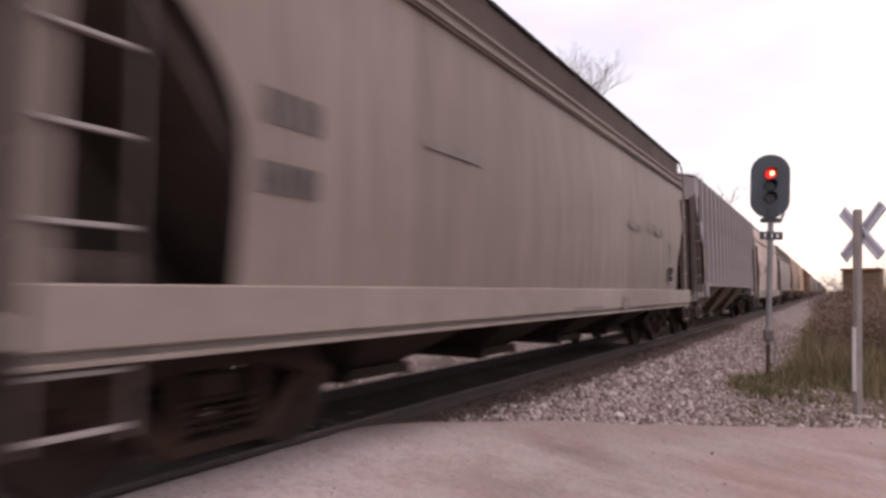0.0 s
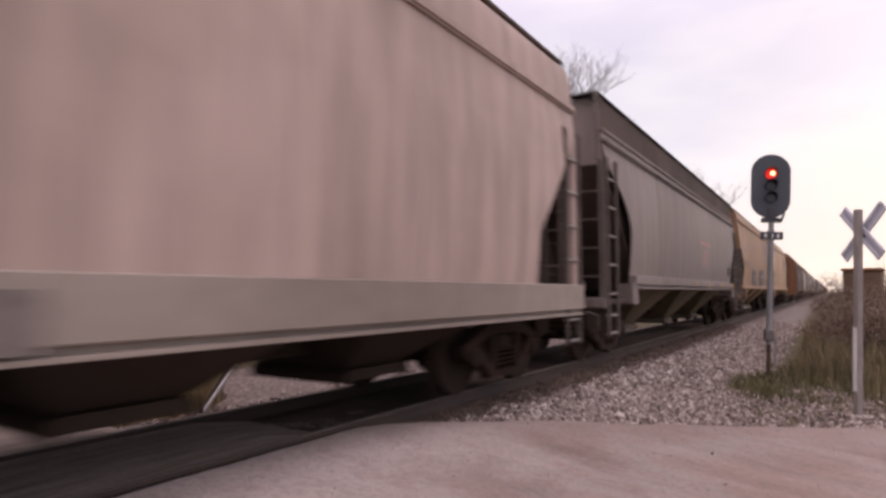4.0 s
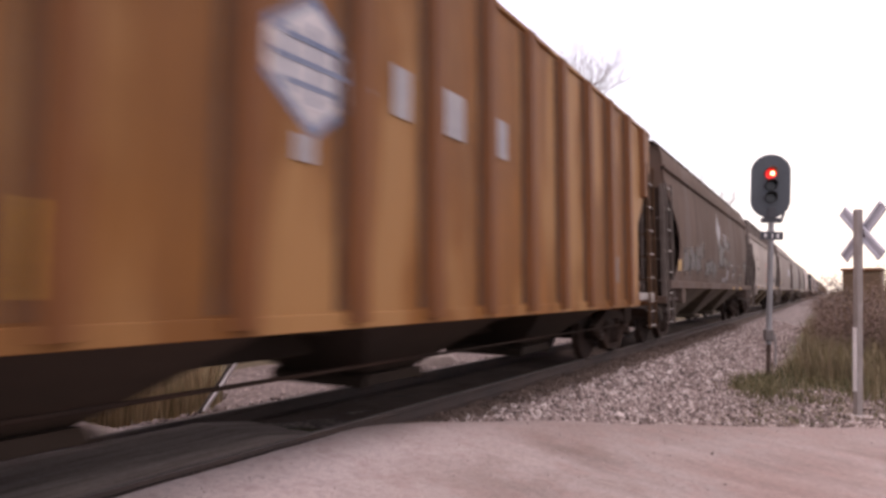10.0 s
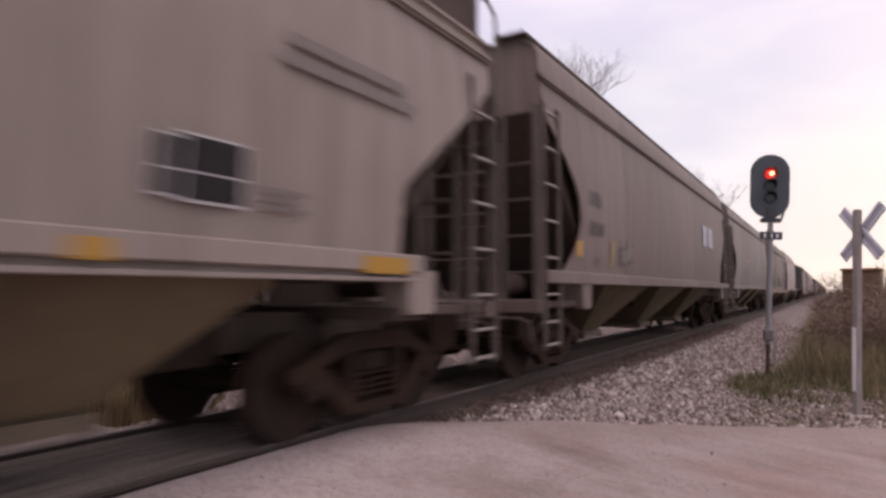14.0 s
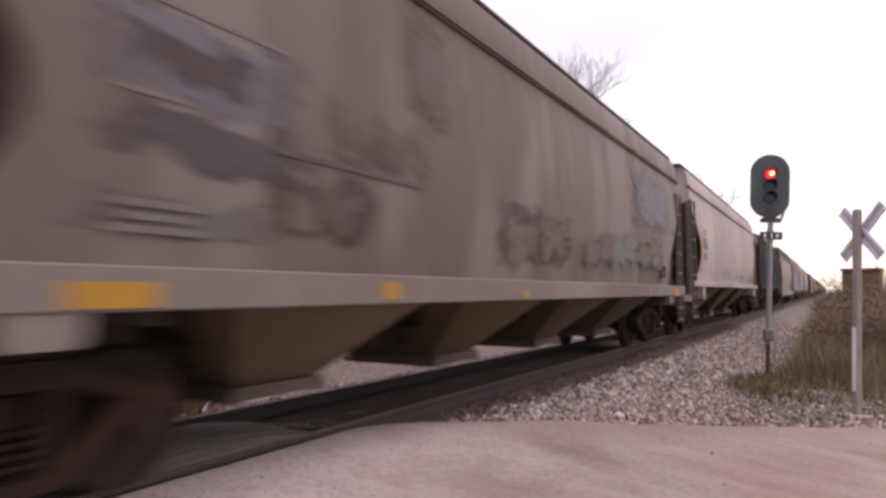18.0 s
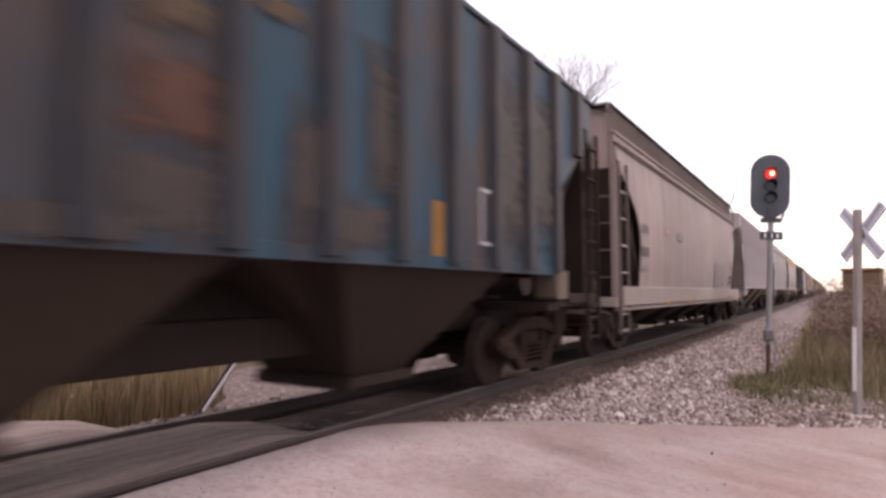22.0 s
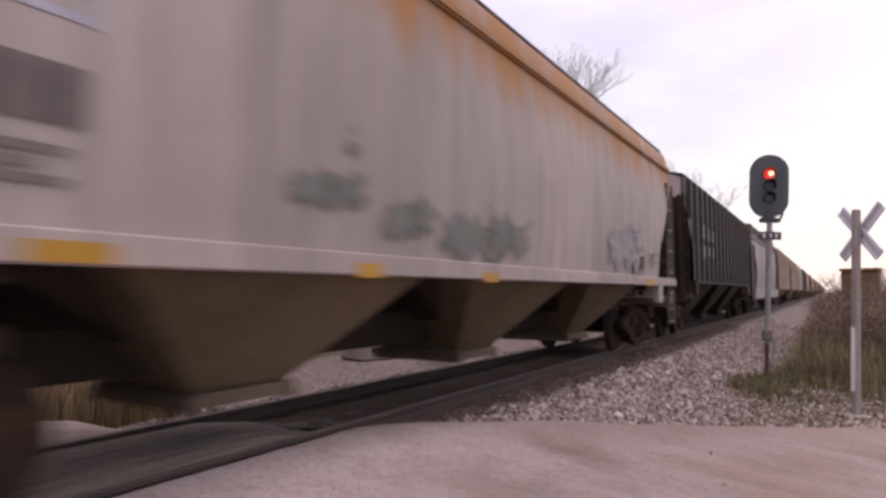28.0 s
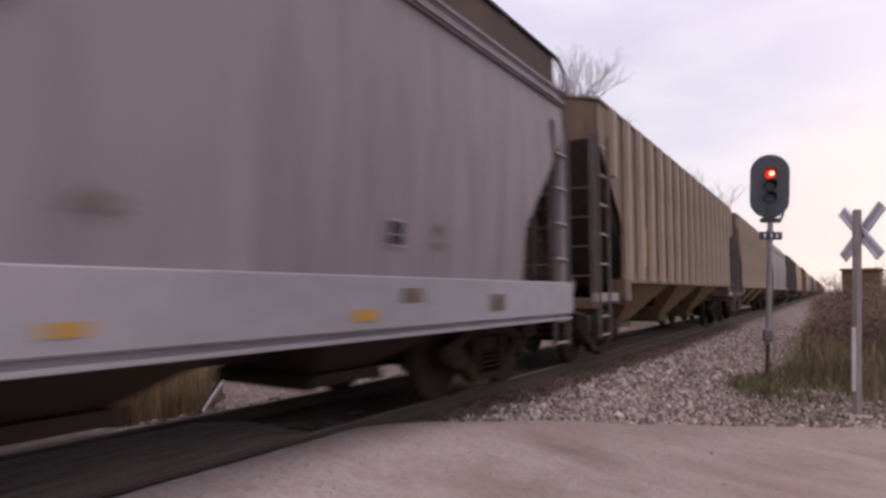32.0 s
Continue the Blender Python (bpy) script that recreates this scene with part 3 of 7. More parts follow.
RAIL = [(-0.036, 0), (0.036, 0), (0.036, -0.036), (0.009, -0.05), (0.009, -0.14), (0.07, -0.155), (0.07, -0.17), (-0.07, -0.17), (-0.07, -0.155), (-0.009, -0.14), (-0.009, -0.05), (-0.036, -0.036)]
track = thing("railway_track", "steel rails on dark wooden ties in stone ballast", "track", kind="structure")
for x in (-0.7535, 0.7535):
    s = Shape()
    n = len(RAIL)
    s.v = [(x + a, y, z) for y in (-300, 1500) for a, z in RAIL]
    s.f = [(k, (k + 1) % n, n + (k + 1) % n, n + k) for k in range(n)]
    part("rail", s, RAIL_SIDE, track)
    h = Shape().box(x - 0.024, x + 0.03, -300, 1500, 0.0, 0.004)
    part("running_surface", h, RAIL_TOP, track, "dull worn steel rail head")
tie = Shape().box(-1.3, 1.3, -0.115, 0.115, -0.34, -0.172, 0.015).mesh("tie")
plate = Shape().box(-0.16, 0.16, -0.1, 0.1, -0.172, -0.166, 0.002).mesh("tie_plate")
for k in range(110):
    y = road_edge(0) + 0.35 + 0.52 * k
    t = part("tie", tie, TIE_WOOD, track, m=pose(random.uniform(-0.03, 0.03), y, random.uniform(-0.012, 0.004), 0, 0, random.uniform(-0.6, 0.6)))
    if k < 40:
        for x in (-0.7535, 0.7535):
            part("tie_plate", plate, RAIL_SIDE, t, m=pose(x, 0, 0))
s = Shape()
for k in range(400):
    y = road_edge(0) + 0.35 + 0.52 * (110 + k)
    s.box(-1.3, 1.3, y - 0.115, y + 0.115, -0.34, -0.175)
for k in range(120):
    y = road_lo(0) - 0.8 - 0.52 * k
    s.box(-1.3, 1.3, y - 0.115, y + 0.115, -0.34, -0.175)
tagged(part("ties_far", s, TIE_WOOD, track), kind="stuff")


PEBBLE = mat_plain("pale_pebble", (0.40, 0.335, 0.315), (0.30, 0.24, 0.225), 20, 0.9)


def scatter_stones(name, spots, label, size=(0.020, 0.047), material=None):
    """Loose angular stones, joined."""
    rng = np.random.RandomState(len(spots) + 5)
    oct_v = np.array([(1, 0, 0), (-1, 0, 0), (0, 1, 0), (0, -1, 0), (0, 0, 1), (0, 0, -1)], float)
    oct_f = np.array([(0, 2, 4), (2, 1, 4), (1, 3, 4), (3, 0, 4), (2, 0, 5), (1, 2, 5), (3, 1, 5), (0, 3, 5)])
    n = len(spots)
    v = np.repeat(oct_v[None], n, 0) * rng.uniform(0.65, 1.25, (n, 6, 1))
    v = v * (rng.uniform(size[0], size[1], (n, 1, 1)) * rng.uniform(0.6, 1.3, (n, 1, 3)))
    a, b = rng.uniform(0, 6.28, n), rng.uniform(-0.7, 0.7, n)
    c, s_ = np.cos(a)[:, None], np.sin(a)[:, None]
    x, y, z = v[..., 0], v[..., 1], v[..., 2]
    cb, sb = np.cos(b)[:, None], np.sin(b)[:, None]
    x, z = x * cb - z * sb, x * sb + z * cb
    x, y = x * c - y * s_, x * s_ + y * c
    v = np.stack([x, y, z], -1) + np.array(spots)[:, None]
    f = (oct_f[None] + 6 * np.arange(n)[:, None, None]).reshape(-1, 3)
    me = bpy.data.meshes.new(name)
    me.from_pydata(v.reshape(-1, 3).tolist(), [], f.tolist())
    return solid(name, me, material or STONE, label, "stones", kind="stuff")


spots = []
for k in range(24000):
    x = random.uniform(0.85, 3.75)
    y = 5.2 + 34 * random.random() ** 1.8
    inner = 1.14 + 0.05 * min(9.0, max(0.0, y - 7)) + 0.12 * noise.noise((y * 0.7, 3, 0))
    if random.random() > 0.015 + (x - inner) / 0.3:
        continue
    if y < road_edge(x) - 0.12 + 0.2 * random.random() or (x > 3.1 and random.random() < (x - 3.1) / 0.6):
        continue
    spots.append((x, y, shoulder(x, y, bank(x) + 0.03)))
scatter_stones("ballast_stones", spots, "loose pinkish grey ballast stones on the bank", (0.026, 0.060))
DIRTY_STONE = mat_plain("oily_brown_ballast_stone", (0.15, 0.108, 0.085), (0.07, 0.05, 0.04), 14, 0.95)
spots = []
for k in range(6500):
    x = random.uniform(0.85, 1.75)
    y = 5.2 + 24 * random.random() ** 1.7
    if y > road_edge(x) and random.random() < (1.9 - x) / 0.5:
        spots.append((x, y, max(shoulder(x, y, bank(x) + 0.02), bed_top(x, y) + 0.005 if x < 1.46 else -1)))
scatter_stones("fouled_stones", spots, "oily brown ballast stones beside the rail", (0.022, 0.045), DIRTY_STONE)
spots = []
for k in range(7000):
    x = -random.uniform(0.9, 7.5)
    y = 2.5 + 24 * random.random() ** 1.6
    if y < road_edge(x) + 0.1 or (x < -3.4 and y < (4.8 - x) * 0.784):
        continue
    spots.append((x, y, shoulder(x, y, bank(x) + 0.03)))
scatter_stones("ballast_stones_beyond", spots, "loose pale ballast stones beyond the rails")
spots = []
for k in range(5600):
    x = random.uniform(2.9, 6.6)
    y = road_edge(x) - 0.1 + 5.5 * random.random() ** 1.9
    spots.append((x, y, ground_height(x, y) + 0.05 + 0.05 * noise.noise((x * 0.9, y * 0.9, 0.3)) + 0.02 * noise.noise((x * 3.1, y * 3.1, 4.0))))
scatter_stones("verge_gravel", spots, "pale gravel thrown onto the verge", (0.016, 0.042))
spots = []
for k in range(2600):
    x = 1.1 + 9 * random.random() ** 1.3
    y = road_edge(x) - 9.0 * random.random() ** 1.4
    spots.append((x, y, road_top(x, y) + 0.002))
scatter_stones("road_pebbles", spots, "small pale pebbles on the gravel road", (0.004, 0.011), PEBBLE)
spots = []
for k in range(15):
    x = 1.6 + 6.5 * random.random()
    y = road_edge(x) - 0.4 - 7.5 * random.random()
    spots.append((x, y, road_top(x, y) + 0.004))
spots.append((3.76, 6.6, road_top(3.76, 6.6) + 0.012))
scatter_stones("road_clods", spots, "dark scattered clods on the gravel road", (0.008, 0.019), TIE_WOOD)


# ---- the signal and the crossing sign ----
GREY_STEEL = mat_plain("dull_galvanised_steel", (0.33, 0.33, 0.34), (0.24, 0.235, 0.24), 6, 0.5, 0.4)
BOX_STEEL = mat_plain("dirty_grey_box_steel", (0.17, 0.15, 0.145), (0.11, 0.095, 0.09), 6, 0.6)
SIGNAL_BLACK = mat_plain("faded_black_signal_paint", (0.042, 0.048, 0.058), (0.055, 0.06, 0.07), 4, 0.6)
SIGNAL_GREY = mat_plain("faded_blue_grey_signal_paint", (0.075, 0.092, 0.108), (0.055, 0.066, 0.08), 4, 0.6)
LENS_DARK = mat_plain("unlit_dark_lens", (0.012, 0.012, 0.013), None, 4, 0.15)
POST_WOOD = mat_plain("weathered_grey_post_wood", (0.32, 0.285, 0.27), (0.23, 0.20, 0.185), 9, 0.85, relief=0.4)
SIGN_BACK = mat_plain("bare_aluminium_sign_back", (0.50, 0.52, 0.60), (0.42, 0.43, 0.50), 6, 0.6)
SIGN_EDGE = mat_plain("pale_blue_grey_stiffener", (0.66, 0.68, 0.76), (0.56, 0.58, 0.66), 6, 0.6)
WHITE_REFLECT = mat_plain("white_reflective_strip", (0.88, 0.87, 0.88), (0.76, 0.74, 0.74), 6, 0.45)
RUST = mat_plain("dark_rusty_iron", (0.075, 0.045, 0.032), (0.05, 0.032, 0.026), 6, 0.8)
CONCRETE = mat_plain("pale_concrete", (0.45, 0.42, 0.40), (0.36, 0.33, 0.31), 5, 0.9, relief=0.3)
red_mat, rn, rl, rb = nodes_of("lit_red_signal_lens", 0.3)
rb.inputs["Base Color"].default_value = (0.6, 0.02, 0.01, 1)
rb.inputs["Emission Color"].default_value = (1.0, 0.02, 0.012, 1)
rb.inputs["Emission Strength"].default_value = 0.75
hot_mat, hn, hl, hb = nodes_of("hot_spot_of_signal_lamp", 0.3)
hb.inputs["Base Color"].default_value = (0.9, 0.3, 0.1, 1)
hb.inputs["Emission Color"].default_value = (1.0, 0.66, 0.34, 1)
hb.inputs["Emission Strength"].default_value = 3.2


def disc_y(s, x, y0, y1, z, r, n=24, r2=None):
    """A disc or cone with its axis along y."""
    return s.tube((x, y0, z), (x, y1, z), r, r2, n)


def make_signal(m):
    """Faces -y; origin at the foot."""
    sig = thing("railway_signal", "tall colour-light railway signal showing red on a grey steel mast", "signal", m)
    part("mast", Shape().tube((0, 0, 0.55), (0, 0, 3.45), 0.062, 0.058, 14), GREY_STEEL, sig, smooth=True)
    part("base_stub", Shape().tube((0, 0, -0.25), (0, 0, 0.62), 0.045, 0.045, 10), RUST, sig, "dark rusty pipe at the foot")
    jb = part("junction_box", Shape().box(-0.10, 0.085, -0.12, 0.09, 0.62, 0.88, 0.015), BOX_STEEL, sig)
    part("box_cover", Shape().box(-0.08, 0.065, -0.132, -0.12, 0.65, 0.86, 0.004), BOX_STEEL, jb)
    part("conduit", Shape().tube((0.15, 0.02, 0.1), (0.13, 0.02, 0.75), 0.018, None, 8), GREY_STEEL, sig)
    s = Shape()
    out, r, zc, hh, hx = [], 0.392, 4.12, 0.325, -0.035
    for k in range(25):
        g = math.pi * k / 24
        out.append((r * math.cos(g) + hx, zc + hh + r * math.sin(g)))
    for k in range(25):
        g = math.pi + math.pi * k / 24
        out.append((r * math.cos(g) + hx, zc - hh + r * math.sin(g)))
    n = len(out)
    s.add([(x, -0.05, z) for x, z in out] + [(x, -0.02, z) for x, z in out],
          [(k, (k + 1) % n, n + (k + 1) % n, n + k) for k in range(n)] + [tuple(range(n)), tuple(range(n, 2 * n))[::-1]])
    bg = part("backing_plate", s, SIGNAL_GREY, sig, "oval dark grey backing plate")
    rim = Shape()
    for k in range(n):
        a, b = out[k], out[(k + 1) % n]
        rim.tube((a[0], -0.04, a[1]), (b[0], -0.04, b[1]), 0.014, None, 5)
    part("rim", rim, SIGNAL_BLACK, bg)
    part("housing", Shape().box(-0.17, 0.17, -0.02, 0.24, 3.62, 4.60, 0.03), SIGNAL_BLACK, sig)
    for z, lit in ((4.40, True), (4.12, False), (3.84, False)):
        lens = Shape()
        disc_y(lens, hx, -0.075, -0.05, z, 0.118 if lit else 0.10, 24, 0.12 if lit else 0.11)
        lamp = part("lens", lens, red_mat if lit else LENS_DARK, sig, "glowing red lens" if lit else "unlit dark lens", smooth=True)
        if lit:
            hot = Shape()
            disc_y(hot, hx + 0.035, -0.082, -0.074, z + 0.01, 0.052, 16)
            part("lamp_spot", hot, hot_mat, lamp, "bright orange core of the red lamp")
        hood = Shape()
        seg = 18
        for k in range(seg):
            g0, g1 = math.pi * (-0.12 + 1.24 * k / seg), math.pi * (-0.12 + 1.24 * (k + 1) / seg)
            for ra, rb2 in ((0.135, 0.128),):
                pts = []
                for g in (g0, g1):
                    depth = 0.10 + 0.16 * max(0.0, math.sin(g))
                    pts += [(ra * math.cos(g) + hx, -0.05, z + ra * math.sin(g)), (ra * math.cos(g) + hx, -0.05 - depth, z + ra * math.sin(g)),
                            (rb2 * math.cos(g) + hx, -0.05 - depth, z + rb2 * math.sin(g)), (rb2 * math.cos(g) + hx, -0.05, z + rb2 * math.sin(g))]
                hood.add(pts, [(0, 1, 5, 4), (1, 2, 6, 5), (2, 3, 7, 6)])
        part("hood", hood, SIGNAL_BLACK, sig)
    part("head_bracket", Shape().box(-0.20, 0.22, -0.08, 0.14, 3.30, 3.40, 0.02).box(-0.09, 0.09, -0.09, 0.09, 3.38, 3.64, 0.02), SIGNAL_BLACK, sig)
    part("cable_elbow", Shape().tube((0.21, 0.0, 3.36), (0.26, 0.0, 3.50), 0.025, None, 8).tube((0.26, 0, 3.50), (0.25, 0.0, 3.62), 0.022, None, 8), SIGNAL_BLACK, sig)
    arm = part("cross_arm", Shape().box(-0.225, 0.235, -0.075, -0.045, 2.90, 3.08, 0.01), SIGNAL_BLACK, sig)
    for x, w in ((-0.12, 0.045), (0.02, 0.03), (0.13, 0.045)):
        part("plate_bar", Shape().box(x - w / 2, x + w / 2, -0.081, -0.075, 2.945, 3.035, 0.001), WHITE_REFLECT, arm, "pale bar on the number plate")
    part("mast_clamp", Shape().tube((0, 0, 2.88), (0, 0, 3.10), 0.075, None, 12), GREY_STEEL, sig)
    return sig


def make_crossbuck(m):
    """Seen from behind; the blades lie in the xz plane."""
    cb = thing("crossing_sign", "crossed railway warning blades on a weathered wooden post", "sign", m)
    part("post", Shape().box(-0.052, 0.052, -0.052, 0.052, -0.3, 3.37, 0.012), POST_WOOD, cb)
    for a, yy in ((45, 0.085), (-45, 0.115)):
        t = pose(-0.02, yy, 2.995, 0, a, 0)
        bl = part("blade", Shape().box(-0.585, 0.585, -0.006, 0.006, -0.10, 0.10, 0.003), SIGN_BACK, cb, "bare metal back of a crossing blade", m=t)
        for z in (-0.07, 0.07):
            part("stiffener", Shape().box(-0.575, 0.575, -0.022, -0.006, z - 0.028, z + 0.028, 0.004), SIGN_EDGE, bl)
        for x in (-0.09, 0.09):
            part("bolt", Shape().tube((x, -0.03, 0), (x, -0.006, 0), 0.014, None, 6), RUST, bl)
    part("reflective_strip", Shape().box(-0.042, 0.042, -0.060, -0.0525, 0.39, 1.42, 0.002), WHITE_REFLECT, cb, "white reflective strip down the post")
    part("footing", Shape().tube((0.02, 0, -0.25), (0.02, 0, 0.015), 0.22, 0.19, 14), CONCRETE, cb, "pale concrete footing")
    return cb


make_signal(pose(3.56, 15.6, -0.44, 0, 2.9, 14))
make_crossbuck(pose(5.105, 12.08, -0.72, -2.9, 0, -51))


# ---- plants and the surroundings ----
def mat_leafy(name, stops, rough=0.85):
    """Colour that changes from blade to blade or leaf to leaf."""
    m, n, l, b = nodes_of(name, rough)
    g = n.new("ShaderNodeNewGeometry")
    c = ramp(n, l, g.outputs["Random Per Island"], stops)
    f = grain(n, l, coords(n, l), 0.6, 3)
    c = blend(n, l, 0.6, c, ramp(n, l, f, [(0.35, grey(0.55)), (0.65, grey(1.0))]), "MULTIPLY")
    l.new(c, b.inputs["Base Color"])
    return m


DRY_GRASS = mat_leafy("dry_golden_grass", [(0.0, (0.20, 0.145, 0.08)), (0.35, (0.38, 0.285, 0.16)), (0.75, (0.56, 0.44, 0.27)), (1.0, (0.22, 0.22, 0.10))])
GREEN_GRASS = mat_leafy("olive_verge_grass", [(0.0, (0.075, 0.078, 0.035)), (0.45, (0.145, 0.135, 0.062)), (0.8, (0.21, 0.175, 0.09)), (1.0, (0.34, 0.28, 0.18))])
BROWN_LEAF = mat_leafy("dull_brown_leaves", [(0.0, (0.15, 0.10, 0.08)), (0.5, (0.235, 0.158, 0.125)), (0.8, (0.30, 0.21, 0.165)), (1.0, (0.24, 0.20, 0.10))])
AMBER_LEAF = mat_leafy("amber_autumn_leaves", [(0.0, (0.20, 0.12, 0.03)), (0.5, (0.33, 0.21, 0.05)), (1.0, (0.42, 0.30, 0.08))])
OLIVE_LEAF = mat_leafy("dull_olive_leaves", [(0.0, (0.14, 0.122, 0.062)), (0.6, (0.24, 0.20, 0.098)), (1.0, (0.32, 0.245, 0.135))])
BARK = mat_plain("grey_brown_bark", (0.17, 0.145, 0.14), (0.11, 0.09, 0.085), 6, 0.9, relief=0.5)
TWIG = mat_plain("mauve_grey_twigs", (0.24, 0.21, 0.225), (0.17, 0.15, 0.16), 2, 0.9)


def blades(name, spots, height, width, material, label, lean=0.35, seed=1):
    """Grass: each blade two tapered, bent pieces."""
    rng = np.random.RandomState(seed)
    n = len(spots)
    p = np.array(spots)
    h = rng.uniform(height[0], height[1], n) * (0.75 + 0.5 * rng.rand(n))
    a = rng.uniform(0, 6.283, n)
    w = width * rng.uniform(0.6, 1.4, n)
    dx, dy = np.cos(a), np.sin(a)
    la = rng.uniform(0, 6.283, n)
    ln = lean * h * rng.uniform(0.2, 1.0, n)
    lx, ly = np.cos(la) * ln, np.sin(la) * ln
    v = np.zeros((n, 5, 3))
    for i, (sg, q) in enumerate(((-1, 0), (1, 0), (1, 0.55), (-1, 0.55))):
        ww = w * (1 - 0.35 * q)
        v[:, i, 0] = p[:, 0] + sg * dx * ww + lx * q * q
        v[:, i, 1] = p[:, 1] + sg * dy * ww + ly * q * q
        v[:, i, 2] = p[:, 2] + h * q
    v[:, 4] = np.stack([p[:, 0] + lx, p[:, 1] + ly, p[:, 2] + h * 0.96], 1)
    k = 5 * np.arange(n)[:, None]
    f = (k + np.array([[0, 1, 2, 3]])).tolist() + (k + np.array([[3, 2, 4]])).tolist()
    me = bpy.data.meshes.new(name)
    me.from_pydata(v.reshape(-1, 3).tolist(), [], f)
    return solid(name, me, material, label, "grass", kind="stuff")


# verge grass between the ballast, the road and the brush
spots = []
while len(spots) < 15000:
    x = 3.2 + 6.0 * random.random()
    y = road_edge(x) + 0.02 + 16 * random.random() ** 1.7
    cl = noise.noise((x * 0.9, y * 0.9, 5)) + 0.5 * noise.noise((x * 2.7, y * 2.7, 2))
    edge = min(1.0, max(0.0, (x - 3.65 + 0.3 * noise.noise((y * 0.8, 0, 3))) / 0.7)) * min(1, max(0.04, (y - road_edge(x) - 1.5) / 1.6))
    if random.random() > edge or cl < -0.03 or (x < 4.6 and y > 20) or (x > 3.9 and y < road_edge(x) + 3.4 and random.random() < 0.88) or (3.85 < x < 5.2 and y < 15.4 + 0.8 * noise.noise((x * 1.5, 2, 8)) and random.random() < 0.5):
        continue
    spots.append((x, y, ground_height(x, y) - 0.02))
for k in range(3200):
    px, py, rx, ry = ((3.35, 13.7, 0.32, 1.0), (3.68, 13.2, 0.30, 0.9), (3.6, 14.6, 0.35, 1.2), (4.3, 16.8, 0.6, 1.2))[k % 4]
    x, y = random.gauss(px, rx * 0.6), random.gauss(py, ry * 0.6)
    spots.append((x, y, ground_height(x, y) - 0.02))
blades("verge_grass", spots, (0.07, 0.30), 0.009, GREEN_GRASS, "low olive and straw-coloured verge grass", 0.6, 3)
spots = []
while len(spots) < 10500:
    x = 3.3 + 5.0 * random.random()
    y = road_edge(x) + 0.5 + 6.5 * random.random() ** 1.2
    if noise.noise((x * 1.3, y * 1.3, 14)) + 0.35 * random.random() > 0.02 and x > 3.2 + 0.25 * random.random():
        spots.append((x, y, ground_height(x, y) - 0.02))
STRAW = mat_leafy("short_straw_grass", [(0.0, (0.20, 0.15, 0.11)), (0.5, (0.36, 0.285, 0.215)), (0.85, (0.48, 0.395, 0.31)), (1.0, (0.21, 0.195, 0.11))])
blades("straw_grass", spots, (0.03, 0.11), 0.012, STRAW, "short straw-coloured grass at the foot of the brush", 0.9, 17)
spots = []
for k in range(7500):
    x = 3.9 + 7.5 * random.random()
    y = 13 + 26 * random.random()
    if y > road_edge(x) + 0.8 and (x > 5.2 or y > 15.6):
        spots.append((x, y, ground_height(x, y) - 0.02))
for k in range(2600):
    x, y = 4.3 + 2.4 * random.random(), 15.8 + 4.2 * random.random()
    spots.append((x, y, ground_height(x, y) - 0.02))
WEEDS = mat_leafy("dull_olive_brown_weeds", [(0.0, (0.13, 0.108, 0.058)), (0.5, (0.24, 0.195, 0.105)), (0.85, (0.32, 0.235, 0.15)), (1.0, (0.22, 0.205, 0.09))])
blades("tall_weeds", spots, (0.30, 1.0), 0.010, WEEDS, "tall brown dead weeds beside the bank", 0.35, 8)
# tall dry grass beyond the crossing
spots = []
while len(spots) < 16000:
    x = -3.6 - 10 * random.random() ** 1.4
    y = road_edge(x) + 0.15 + 22 * random.random() ** 1.3
    if y > (4.8 - x) * 0.784 - 0.2 + 0.5 * noise.noise((x * 0.8, y * 0.8, 9)) or random.random() < 0.25 and noise.noise((x, y, 1)) < 0:
        continue
    spots.append((x, y, ground_height(x, y) - 0.02))
blades("dry_grass", spots, (0.55, 1.25), 0.012, DRY_GRASS, "tall dry golden grass beyond the tracks", 0.3, 11)


def branch(twigs, limbs, p, d, length, r, depth, rng, cap):
    """Limbs that fork and thin out into twigs."""
    steps = 3
    for i in range(steps):
        q = p + d * (length / steps)
        r2 = r * 0.93
        (limbs if depth < 3 else twigs).tube(p, q, r, r2, 6 if depth < 2 else 4 if depth < 4 else 3)
        p, r = q, r2
        d = (d + Vector((rng.uniform(-1, 1), rng.uniform(-1, 1), rng.uniform(-0.3, 0.7))) * 0.14).normalized()
    if depth >= cap:
        return
    for k in range(3 if depth < 4 else 2):
        side = Vector((rng.uniform(-1, 1), rng.uniform(-1, 1), rng.uniform(-0.1, 0.5)))
        nd = (d * 0.95 + side * (0.62 if depth < 3 else 0.75)).normalized()
        branch(twigs, limbs, p, nd, length * rng.uniform(0.62, 0.82), r * 0.8, depth + 1, rng, cap)


def make_bare_tree(seed, height, m, label, cap=6):
    rng = random.Random(seed)
    t = thing("bare_tree", label, "tree", m)
    trunk, limbs, twigs = Shape(), Shape(), Shape()
    p, r = Vector((0, 0, -0.3)), height * 0.014
    d = Vector((0, 0, 1))
    for k in range(4):
        q = p + d * height * 0.085
        trunk.tube(p, q, r, r * 0.9, 9)
        p, r = q, r * 0.9
        d = (d + Vector((rng.uniform(-1, 1), rng.uniform(-1, 1), 0)) * 0.08).normalized()
    branch(twigs, limbs, p, d, height * 0.26, r, 0, rng, cap)
    part("trunk", trunk, BARK, t, smooth=True)
    part("branchwork", limbs, BARK, t)
    tagged(part("twigwork", twigs, TWIG, t, "fine leafless twigs"), kind="stuff")
    return t


